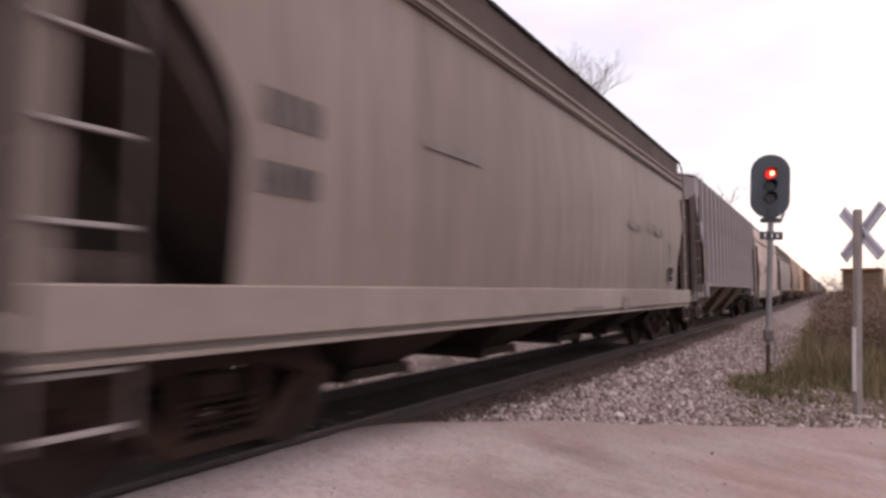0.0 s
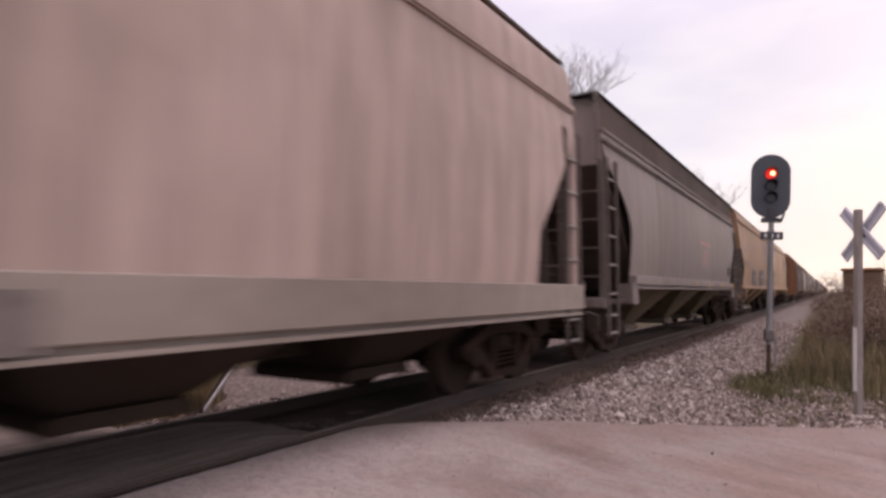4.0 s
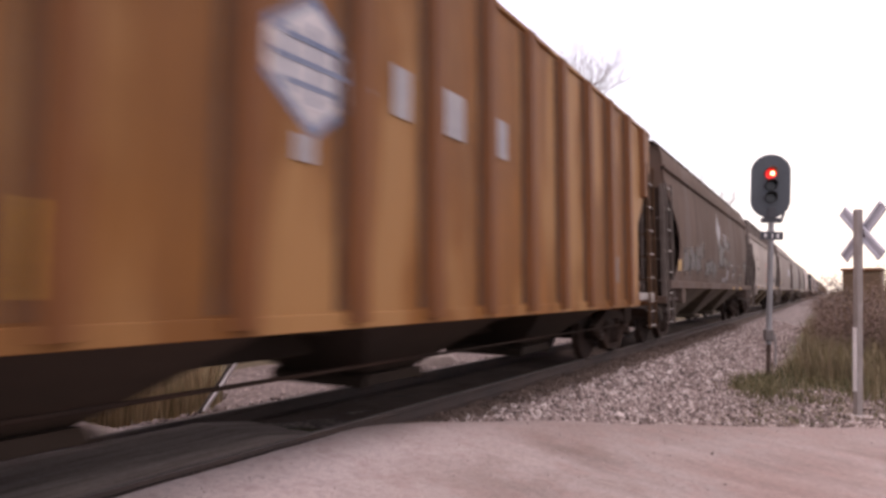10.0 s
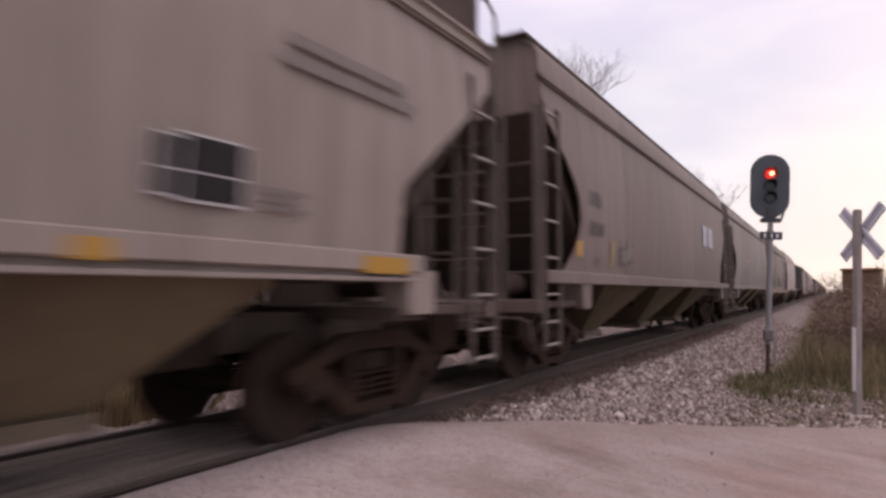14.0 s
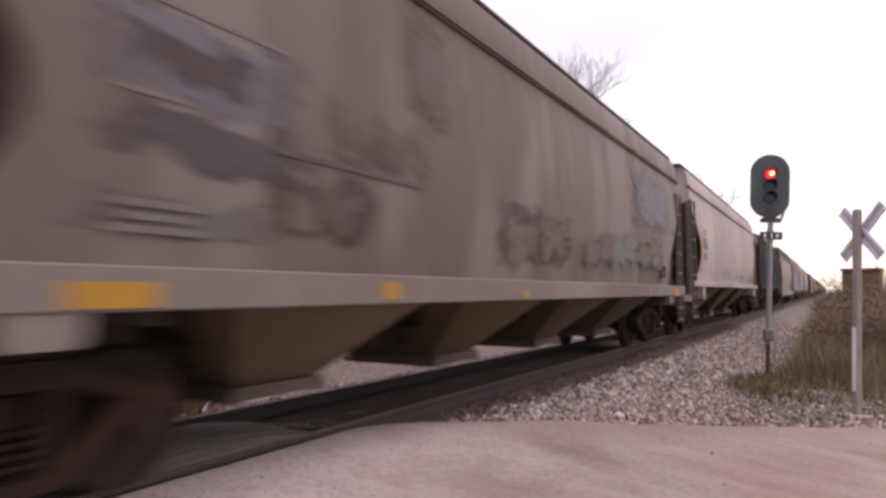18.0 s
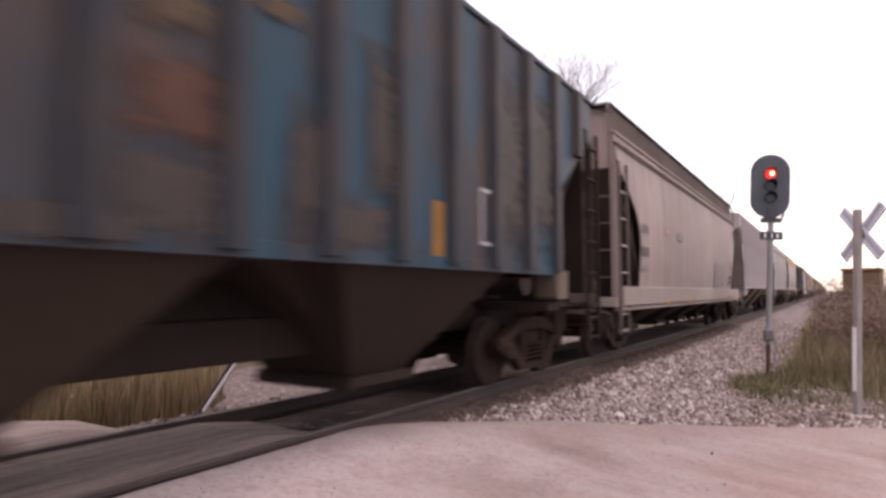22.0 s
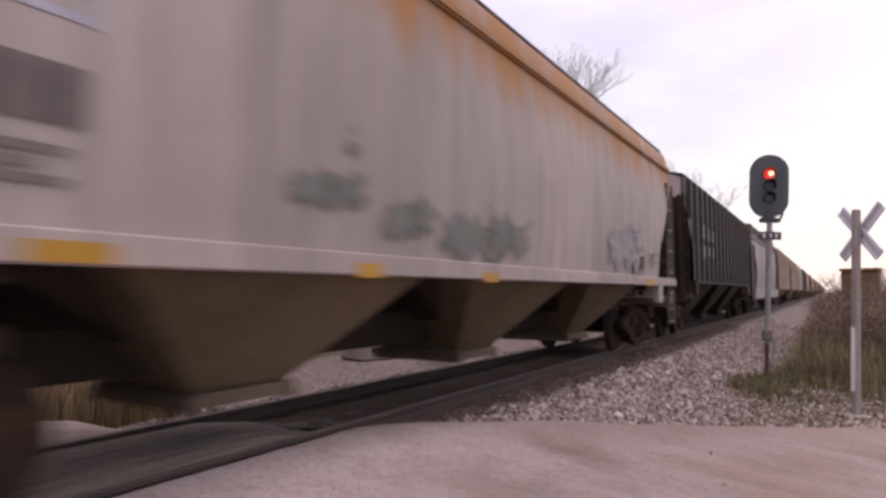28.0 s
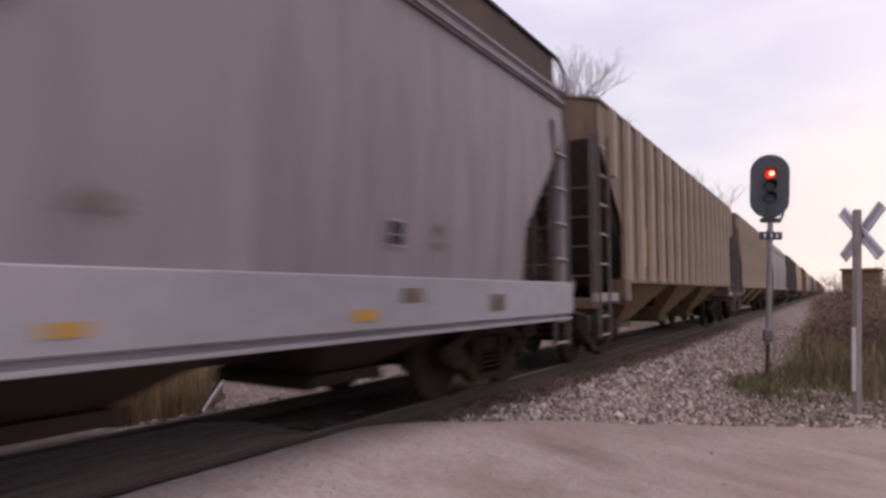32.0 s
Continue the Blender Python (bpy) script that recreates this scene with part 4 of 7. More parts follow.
make_bare_tree(5, 16.1, pose(-11.5, 41.1, -0.35, 0, 0, 40), "tall leafless tree with fine grey twigs", 8)
tree_a = make_bare_tree(3, 17.5, pose(-14.5, 60.0, -6.0, 0, 0, 40), "tall leafless tree behind the woods")
tree_b = make_bare_tree(8, 12.5, pose(-12.5, 9.5, -0.8), "leafless tree behind the dry grass")
trng = random.Random(12)
for k in range(30):
    src = tree_a if k % 2 else tree_b
    y = -22 + 4.4 * k
    x = -13.5 - 9 * trng.random()
    copy_thing(src, pose(x, y, -0.9 - 2.5 * trng.random(), 0, 0, trng.uniform(0, 360)))
for x, y, z in ((-8.6, 62, -7.4), (-9.4, 71, -7.5), (-9.5, 34, -7.0), (-10.3, 47.5, -6.4)):
    copy_thing(tree_a, pose(x, y, z, 0, 0, 70 + 7 * y))


def leaf_cloud(n, centre, radii, size, rng, hollow=0.55):
    """Small leaf-shaped quads spread through clumps in an uneven ball."""
    s = Shape()
    clumps = []
    for k in range(max(6, n // 60)):
        while True:
            q = Vector((rng.uniform(-1, 1), rng.uniform(-1, 1), rng.uniform(-1, 1)))
            if hollow < q.length < 1:
                break
        clumps.append(Vector((centre[i] + q[i] * radii[i] * rng.uniform(0.7, 1.1) for i in range(3))))
    for k in range(n):
        c = clumps[k % len(clumps)]
        p = c + Vector((rng.gauss(0, 1), rng.gauss(0, 1), rng.gauss(0, 0.8))) * (0.17 * max(radii))
        a = Vector((rng.uniform(-1, 1), rng.uniform(-1, 1), rng.uniform(-1, 1))).normalized()
        b = a.orthogonal().normalized()
        w = size * rng.uniform(0.6, 1.4)
        s.add([p - a * w, p + b * w * 0.45, p + a * w, p - b * w * 0.45], [(0, 1, 2, 3)])
    return s


def make_shrub(seed, m, material, label, size=1.0, n=11000):
    rng = random.Random(seed)
    t = thing("shrub", label, "shrub", m, "brush beside the track")
    st = Shape()
    for k in range(26):
        a = rng.uniform(0, 6.28)
        o = Vector((math.cos(a), math.sin(a), 0))
        p = o * rng.uniform(0.02, 0.35) * size
        for j in range(3):
            q = p + (o * rng.uniform(0.05, 0.28) + Vector((rng.uniform(-0.1, 0.1), rng.uniform(-0.1, 0.1), rng.uniform(0.45, 0.75)))) * size
            st.tube(p, q, 0.014 * size * (1 - 0.25 * j), 0.011 * size * (1 - 0.25 * j), 4)
            p = q
    part("stemwork", st, BARK, t, "thin bare stems")
    part("foliage", leaf_cloud(n, (0, 0, 1.15 * size), (1.0 * size, 1.0 * size, 0.95 * size), 0.021 * size, rng, 0.1), material, t)
    return t


shrub_a = make_shrub(1, pose(6.4, 19.5, -0.8), BROWN_LEAF, "reddish brown leafless-looking shrub in the brush", 1.15)
shrub_b = make_shrub(2, pose(7.8, 16.2, -0.8), OLIVE_LEAF, "dull olive shrub in the brush", 1.0)
shrub_c = make_shrub(5, pose(8.4, 24.5, -0.8), AMBER_LEAF, "amber autumn shrub catching the low light", 1.45, 12000)
brng = random.Random(21)
for x, y, src in ((4.6, 27, 0), (5.1, 31.5, 0), (4.5, 36.5, 0), (5.6, 24.0, 0), (5.2, 42, 0), (4.4, 48, 0), (5.8, 36, 1), (6.6, 29, 0), (4.9, 56, 0), (7.2, 22, 1), (6.9, 33, 0), (8.8, 19, 1),
                  (9.5, 21.5, 0), (10.4, 17.8, 1), (5.4, 66, 0), (4.6, 78, 0), (8.0, 29, 2), (9.6, 26.5, 2), (10.6, 24, 0), (6.2, 50, 0), (11.5, 21, 1), (6.6, 60, 0), (7.5, 80, 0), (5.5, 95, 0), (6.5, 115, 0)):
    s = (shrub_a, shrub_b, shrub_c)[src]
    copy_thing(s, pose(x + brng.uniform(-0.2, 0.2) + (0.35 if x < 5.5 and y < 26 else 0.75 if x < 5.5 else 0.2 if y > 26 else 0), y, (-1.35 if x < 5.3 else -1.05) - 0.25 * brng.random(), 0, 0, brng.uniform(0, 360)))
for x, y, z, s in ((5.5, 20.4, -1.1, shrub_a), (5.9, 19.4, -1.0, shrub_a), (6.75, 23.2, -0.95, shrub_c), (7.0, 20.6, -0.8, shrub_b), (5.45, 24.5, -1.2, shrub_a)):
    copy_thing(s, pose(x, y, z, 0, 0, brng.uniform(0, 360)))
for x, y, k in ((5.15, 34, 1.2), (5.5, 30.5, 1.05)):
    copy_thing(shrub_a, pose(x, y, -0.85, 0, 0, 30 * y) @ Matrix.Diagonal((k, k, k, 1)))
# brush along the woods beyond the tracks
for k in range(34):
    copy_thing((shrub_a, shrub_b)[k % 2], pose(-11.5 - 5 * brng.random(), -24 + 3.2 * k, -1.0, 0, 0, brng.uniform(0, 360)))


def make_thicket(name, spots, height, label, seed):
    """Close-set bare saplings and brush, too many to count."""
    rng = random.Random(seed)
    s = Shape()
    for x, y in spots:
        h = rng.uniform(height[0], height[1])
        p = Vector((x, y, -1.0))
        d = Vector((rng.uniform(-0.12, 0.12), rng.uniform(-0.12, 0.12), 1)).normalized()
        r = 0.02 + 0.006 * h
        for j in range(3):
            q = p + d * (h / 3)
            s.tube(p, q, r, r * 0.6, 3)
            for b in range(3):
                o = (d * 0.6 + Vector((rng.uniform(-1, 1), rng.uniform(-1, 1), rng.uniform(0, 0.8)))).normalized()
                t0 = p + d * (h / 3 * rng.random())
                s.tube(t0, t0 + o * h * rng.uniform(0.10, 0.24), r * 0.5, r * 0.12, 3)
            p, r = q, r * 0.6
            d = (d + Vector((rng.uniform(-0.12, 0.12), rng.uniform(-0.12, 0.12), 0))).normalized()
    return solid(name, s, BARK, label, "woods", kind="stuff")


make_thicket("near_thicket", [(-10.5 - 9 * brng.random(), -16 + 80 * brng.random()) for k in range(1500)], (5.0, 11.0), "close-set brown saplings behind the gravel pad", 9)
lrng = random.Random(77)
s = Shape()
for k in range(230000):
    x, y = -11 - 16 * lrng.random(), -16 + 80 * lrng.random()
    z = -0.8 + 12.5 * lrng.random() ** 0.8 * (0.75 + 0.5 * noise.noise((x * 0.25, y * 0.25, 0)))
    p = Vector((x, y, z))
    a = Vector((lrng.uniform(-1, 1), lrng.uniform(-1, 1), lrng.uniform(-1, 1))).normalized()
    b = a.orthogonal().normalized()
    w = lrng.uniform(0.10, 0.31)
    s.v += [tuple(p - a * w), tuple(p + b * w * 0.6), tuple(p + a * w), tuple(p - b * w * 0.6)]
    s.f.append((4 * k, 4 * k + 1, 4 * k + 2, 4 * k + 3))
me = bpy.data.meshes.new("thicket_leaves")
me.from_pydata(s.v, [], s.f)
solid("thicket_leaves", me, BROWN_LEAF, "withered brown leaves on the saplings beyond the tracks", "leaves", kind="stuff")
make_thicket("thicket", [(-15 - 16 * brng.random(), -40 + 190 * brng.random()) for k in range(900)], (3.5, 9.0), "dense bare brown saplings beyond the tracks", 3)
make_thicket("far_woods", [(10 + 60 * brng.random(), 110 + 500 * brng.random()) for k in range(500)], (5, 11), "far bare brown woods along the railway", 5)
make_thicket("far_woods_beyond", [(-9 - 60 * brng.random(), 140 + 500 * brng.random()) for k in range(500)], (5, 11), "far bare brown woods beyond the railway", 6)

# relay cabinet in the brush
CABINET = mat_plain("weathered_brown_cabinet_paint", (0.19, 0.115, 0.06), (0.11, 0.075, 0.05), 4, 0.8)
# the roof is coloured more orange than the body
CAB_TOP = mat_plain("rusty_orange_cabinet_roof", (0.30, 0.13, 0.05), (0.16, 0.08, 0.05), 4, 0.7)
cab = thing("relay_cabinet", "rusty brown steel relay cabinet with a flat roof among the brush", "cabinet", pose(5.63, 21.8, -0.8, 0, 0, -8))
part("body", Shape().box(-0.46, 0.46, -0.4, 0.4, 0.0, 2.68, 0.02), CABINET, cab)
part("roof", Shape().box(-0.50, 0.50, -0.46, 0.46, 2.684, 2.76, 0.015), CAB_TOP, cab, "rust-coloured overhanging roof")
for x in (-0.225, 0.225):
    dr = part("door", Shape().box(x - 0.20, x + 0.20, -0.425, -0.402, 0.12, 2.55, 0.008), CABINET, cab)
    part("handle", Shape().box(x * 0.35 - 0.02, x * 0.35 + 0.02, -0.46, -0.426, 1.2, 1.4, 0.008), RUST, dr)

# small things beyond the rails
OLD_CONCRETE = mat_plain("stained_old_concrete", (0.30, 0.265, 0.24), (0.20, 0.17, 0.15), 5, 0.9, relief=0.3)
marker = thing("leaning_marker", "white marker pole leaning against a dark wooden stub", "marker", pose(-2.95, 5.75, -0.40, 0, 0, 20))
part("pole", Shape().tube((0, 0, -0.05), (0.30, 0.34, 0.62), 0.028, 0.026, 8), WHITE_REFLECT, marker, "white leaning pole")
part("stub", Shape().tube((-0.10, 0.02, -0.1), (0.24, 0.38, 0.66), 0.03, 0.03, 7), TIE_WOOD, marker, "dark wooden stub")
headwall = thing("drain_headwall", "pale concrete drain headwall with a sloping back beyond the rails", "headwall", pose(-6.55, 13.65, -0.76, 0, 0, 70))
w = Shape()
v = [(0, 0, 0.08), (1.5, 0, 0.08), (1.5, 1.35, 0.08), (0, 1.35, 0.08), (0.03, 0.05, 0.52), (1.42, 0.05, 0.52), (1.40, 0.45, 0.52), (0.05, 0.45, 0.52)]
w.add(v, [(0, 1, 5, 4), (1, 2, 6, 5), (2, 3, 7, 6), (3, 0, 4, 7), (4, 5, 6, 7), (3, 2, 1, 0)])
part("block", w, OLD_CONCRETE, headwall)
part("recess", Shape().box(0.35, 1.15, -0.006, 0.03, 0.28, 0.42, 0.004), TIE_WOOD, headwall, "dark slot in the front face")
# dark inset base put in for the shadow under the block
part("shadow_plinth", Shape().box(0.08, 1.45, 0.06, 1.28, -0.1, 0.078, 0.01), TIE_WOOD, headwall)
bo = Shape()
pts, fs = [], []
for i in range(9):
    for j in range(14):
        th, ph = math.pi * i / 8, 2 * math.pi * j / 14
        r = 1 + 0.18 * noise.noise((math.sin(th) * math.cos(ph) * 1.7, math.sin(th) * math.sin(ph) * 1.7, math.cos(th) * 1.7))
        pts.append((0.62 * r * math.sin(th) * math.cos(ph), 0.5 * r * math.sin(th) * math.sin(ph), 0.42 * r * math.cos(th)))
for i in range(8):
    for j in range(14):
        fs.append((i * 14 + j, i * 14 + (j + 1) % 14, (i + 1) * 14 + (j + 1) % 14, (i + 1) * 14 + j))
bo.add(pts, fs)
solid("boulder", bo, OLD_CONCRETE, "grey-brown rounded boulder beyond the rails", "boulder", pose(-4.2, 14.0, -0.75), smooth=True)


# ---- the train ----
def displacement(t):
    """Metres that the train has run, by the time."""
    q = t / 16 - 1
    return 179.417 * q - 0.093 * q * q - 2.987 * q ** 3


WHEEL_R = 0.457
mesh_cache = {}


def cached(key, build, smooth=False):
    if key not in mesh_cache:
        mesh_cache[key] = build().mesh(key.split("|")[0], smooth)
    return mesh_cache[key]


def wheelset_shape():
    s = Shape()
    half = [(-0.80, 0.06), (-0.80, 0.09), (-0.70, 0.09)]
    for sg in (-1, 1):
        prof = [(sg * 0.82, 0.10), (sg * 0.815, 0.40), (sg * 0.815, 0.452), (sg * 0.74, 0.457), (sg * 0.72, 0.485), (sg * 0.695, 0.485), (sg * 0.69, 0.42), (sg * 0.725, 0.36), (sg * 0.735, 0.16), (sg * 0.69, 0.11), (sg * 0.69, 0.08)]
        s.lathe_x(prof, 28)
        s.tube((sg * 0.82, 0, 0), (sg * 1.08, 0, 0), 0.085, None, 12)
        s.tube((sg * 1.08, 0, 0), (sg * 1.12, 0, 0), 0.11, 0.09, 12)
        for k in range(3):
            g = 2 * math.pi * k / 3
            s.tube((sg * 1.12, 0.06 * math.cos(g), 0.06 * math.sin(g)), (sg * 1.135, 0.06 * math.cos(g), 0.06 * math.sin(g)), 0.02, None, 6)
    s.tube((-0.7, 0, 0), (0.7, 0, 0), 0.08, None, 12)
    return s


def sideframe_shape():
    s = Shape()
    x0, x1 = -0.07, 0.07
    s.prism([(-1.14, 0.52), (-1.14, 0.64), (-0.98, 0.68), (-0.42, 0.90), (0.42, 0.90), (0.98, 0.68), (1.14, 0.64), (1.14, 0.52), (0.98, 0.54), (0.44, 0.74), (-0.44, 0.74), (-0.98, 0.54)], x0, x1)
    s.prism([(-0.74, 0.56), (-0.60, 0.52), (-0.36, 0.26), (0.36, 0.26), (0.60, 0.52), (0.74, 0.56), (0.74, 0.44), (0.44, 0.17), (-0.44, 0.17), (-0.74, 0.44)], x0, x1)
    for sg in (-1, 1):
        s.box(x0, x1, sg * 0.36 - 0.06, sg * 0.36 + 0.06, 0.26, 0.80, 0.015)
        s.box(x0 - 0.02, x1 + 0.02, sg * 0.89 - 0.16, sg * 0.89 + 0.16, 0.44, 0.60, 0.03)
        s.prism([(sg * 0.70, 0.44), (sg * 0.78, 0.62), (sg * 0.70, 0.62), (sg * 0.60, 0.48)], x0, x1)
    return s


def spring_shape():
    """One coil of a spring nest."""
    s = Shape()
    n, turns, r = 40, 4.5, 0.075
    pts = [Vector((r * math.cos(2 * math.pi * turns * k / n), r * math.sin(2 * math.pi * turns * k / n), 0.27 + 0.28 * k / n)) for k in range(n + 1)]
    return s.sweep(pts, 0.02, 4)


def make_truck(car, y, wheels):
    tr = part("truck", cached("bolster", lambda: Shape().box(-1.05, 1.05, -0.2, 0.2, 0.52, 0.72, 0.03).tube((0, 0, 0.7), (0, 0, 0.82), 0.2, None, 14)), TRUCK_IRON, car, "rusty cast steel truck", m=pose(0, y, 0))
    for sg in (-1, 1):
        part("side_frame", cached("side_frame", sideframe_shape), TRUCK_IRON, tr, m=pose(sg * 1.0, 0, 0))
        for yy in (-0.2, 0.0, 0.2) if wheels is not None else ():
            part("spring", cached("spring", spring_shape), TRUCK_IRON, tr, m=pose(sg * 1.0, yy, 0))
        ws = part("wheelset", cached("wheelset", wheelset_shape, True), WHEEL_IRON, tr, m=pose(0, sg * 0.89, WHEEL_R))
        if wheels is not None:
            wheels.append((ws, y + sg * 0.89, sg))
        part("brake_beam", cached("brake_beam", lambda: Shape().box(-0.8, 0.8, -0.05, 0.05, 0.36, 0.46, 0.02).box(-0.84, -0.70, -0.05, 0.08, 0.30, 0.55, 0.02).box(0.70, 0.84, -0.05, 0.08, 0.30, 0.55, 0.02)), TRUCK_IRON, tr, m=pose(0, sg * 0.34, 0, 0, 0, 0 if sg > 0 else 180))
    return tr


def mirror_y(s):
    s.v = [(x, -y, z) for x, y, z in s.v]
    return s


class Car:
    """Sizes of one covered hopper, in its own space: y along the train, the leading end at -y."""

    def __init__(self, kind, length, paint, eave, sill_top, sill_low, sill_paint=None, hopper=None, fascia=False, end_paint=None, wide=1.58, gape=0.85, posts=17, post_paint=None, board=4.85, band=True):
        self.kind, self.length, self.paint, self.eave = kind, length, paint, eave
        self.sill_top, self.sill_low, self.fascia, self.wide = sill_top, sill_low, fascia, wide
        self.sill_paint, self.hopper, self.end_paint = sill_paint or paint, hopper or HOPPER_DIRT, end_paint or paint
        self.gape, self.posts, self.post_paint = gape, posts, post_paint or paint
        self.sooty = end_paint is not None
        self.cap_paint = P["off_white"] if end_paint is DARK_END else self.end_paint
        self.ladder = end_paint if end_paint is DARK_END else BROWN_LADDER if end_paint else LADDER
        self.low, self.board, self.band = 0.50, board, band
        self.end = length / 2 - 0.62
        self.sill_end = self.end - (1.65 if fascia and sill_low > 1.2 else 0.1)
        self.shell = self.end - 0.16

    def side(self, z):
        """Half width of the side sheet at the height z."""
        if self.kind == "rib":
            return self.wide - 0.03
        q = (z - self.sill_top) / (self.eave - self.sill_top)
        return self.wide - 0.075 * (2 * q - 0.9) ** 2

    def cut(self, z, sg=-1):
        """How far the end of the side sheet lies inside the car's end at the height z."""
        q = (z - self.sill_top) / (self.eave - self.sill_top)
        if self.kind == "rib":
            if q > 0.80:
                return 0.0
            return (self.gape if sg > 0 else 1.35) * min(1.0, (0.80 - q) / (0.36 if sg > 0 else 0.45))
        if self.kind == "step":
            k = 0.55 if sg > 0 else 1.0
            if q > 0.52:
                return 0.0 if q > 0.56 else 0.55 * k
            return k * 0.60 + k * 0.75 * math.sin(math.pi * min(1.0, (0.52 - q) / 0.52)) ** 0.8
        if self.fascia and sg > 0:
            return self.gape * min(1.0, max(0.0, (0.86 - q) / 0.6))
        if self.fascia:
            return self.gape * math.sin(min(1.0, max(0.0, (0.86 - q) / 0.55)) * math.pi / 2)
        if q > 0.84:
            return 0.0
        k = (0.84 - q) / 0.84
        if sg > 0:
            return 1.32 * min(1.0, k / 0.7)
        return 1.40 * math.sin(math.pi * min(1.0, k * 0.80)) ** 1.15

    def roof(self):
        """Half of the roof's cross-section, from the eave to the ridge."""
        e = self.eave
        if self.kind == "rib":
            return [(self.wide, e + 0.02), (self.wide, e + 0.07), (1.2, e + 0.16), (0.6, e + 0.30), (0, e + 0.34)]
        if self.fascia and self.band:
            return [(1.56, e + 0.02), (1.56, e + 0.06), (1.47, e + 0.07), (1.46, e + 0.20), (1.50, e + 0.22), (1.50, e + 0.26), (1.37, e + 0.28), (1.32, self.board - 0.16), (1.05, self.board - 0.08), (0.5, self.board - 0.03), (0, self.board - 0.02)]
        h = self.board - e - 0.07
        return [(1.55, e + 0.02), (1.55, e + 0.09), (1.48, e + 0.11), (1.46, e + 0.6 * h), (1.40, e + 0.85 * h), (1.22, e + h), (0.6, e + h + 0.03), (0, e + h + 0.04)]

    def mouth(self):
        """Height of the lower edge of the upright end sheet."""
        q = {"rib": 0.80, "step": 0.54}.get(self.kind, 0.84)
        return self.sill_top + (self.eave - self.sill_top) * q


def body_shell(c):
    """Side sheets and roof, 3 cm thick."""
    zs = [c.sill_top + (c.eave - c.sill_top) * k / 18 for k in range(19)]
    if c.kind in ("rib", "step"):
        q = {"rib": 0.80, "step": 0.52}[c.kind]
        zs = sorted(zs + [c.sill_top + (c.eave - c.sill_top) * (q + d) for d in (-0.002, 0.002, 0.042)])
    prof = [(c.side(z), z, (c.cut(z), c.cut(z, 1))) for z in zs]
    e = c.eave
    prof += [(x, z, (0.0, 0.0)) for x, z in c.roof()]
    full = prof + [(-x, z, k) for x, z, k in prof[-2::-1]]
    n = len(full)
    s = Shape()
    for inset in (0.0, 0.03):
        for x, z, k in full:
            xi = max(abs(x) - inset, 0) * (1 if x >= 0 else -1)
            zi = z - (inset if z > e else 0)
            for sg in (-1, 1):
                s.v.append((xi, sg * (c.shell - k[sg > 0]), zi))
    o = 2 * n
    for j in range(n - 1):
        a, b = 2 * j, 2 * j + 2
        s.f += [(a, a + 1, b + 1, b), (o + a, o + b, o + b + 1, o + a + 1), (a, b, o + b, o + a), (a + 1, o + a + 1, o + b + 1, b + 1)]
    s.f += [(0, o, o + 1, 1), (o - 2, o - 1, 2 * o - 1, 2 * o - 2)]
    return s


def end_sheet(c, sg):
    """The upright sheet that closes the body's end above the recess."""
    zm = c.mouth()
    s = Shape()
    y = sg * (c.shell - 0.03)
    half = [(c.side(zm) - 0.05, zm), (c.side(c.eave) - 0.05, c.eave)] + [(x - 0.04, z - 0.035) for x, z in c.roof()[2:-1]]
    pts = half + [(-x, z) for x, z in half[::-1]]
    n = len(pts)
    s.add([(x, y, z) for x, z in pts] + [(x, y - sg * 0.03, z) for x, z in pts], [(k, (k + 1) % n, n + (k + 1) % n, n + k) for k in range(n)] + [tuple(range(n)), tuple(range(n, 2 * n))])
    return s


def slope_sheet(c, sg):
    zm, w = c.mouth(), c.wide - 0.12
    y0, y1 = sg * (c.shell - 0.05), sg * (c.shell - 2.2)
    s = Shape()
    v = [(-w, y0, zm), (w, y0, zm), (w, y1, c.sill_low - 0.1), (-w, y1, c.sill_low - 0.1)]
    s.add(v + [(x, y - sg * 0.04, z + 0.02) for x, y, z in v], [(0, 1, 2, 3), (4, 5, 6, 7), (0, 1, 5, 4), (1, 2, 6, 5), (2, 3, 7, 6), (3, 0, 4, 7)])
    return s


def hopper_shape(half, top, low, a=1.47, q=0.76, b=0.62, u=0.46):
    """A funnel: wide at the sill, narrow at the gate."""
    s = Shape()
    t = half * q
    v = [(-a, -t, top), (a, -t, top), (a, t, top), (-a, t, top), (-b, -u, low), (b, -u, low), (b, u, low), (-b, u, low)]
    s.add(v, [(0, 1, 5, 4), (1, 2, 6, 5), (2, 3, 7, 6), (3, 0, 4, 7), (4, 5, 6, 7), (0, 3, 2, 1)])
    return s


def gate_shape():
    s = Shape()
    out = [(-0.54, 0.43), (-0.46, 0.43), (-0.46, 0.46), (0.46, 0.46), (0.46, 0.43), (0.54, 0.43), (0.54, 0.52), (0.50, 0.57), (-0.50, 0.57), (-0.54, 0.52)]
    return s.prism(out, -0.70, 0.70)


def ladder_shape(z0, z1, w):
    s = Shape()
    for y in (0, w):
        s.box(-0.03, 0.03, y - 0.013, y + 0.013, z0, z1, 0.005)
    return s


def rung_shape(w):
    return Shape().box(0.0, 0.05, -0.01, w + 0.01, -0.016, 0.016, 0.006)


def coupler_shape():
    s = Shape().box(-0.09, 0.09, -0.75, 0, 0.76, 0.96, 0.02)
    s.box(-0.16, 0.10, -0.95, -0.70, 0.70, 1.0, 0.04).box(0.02, 0.17, -1.0, -0.78, 0.73, 0.97, 0.04)
    return s


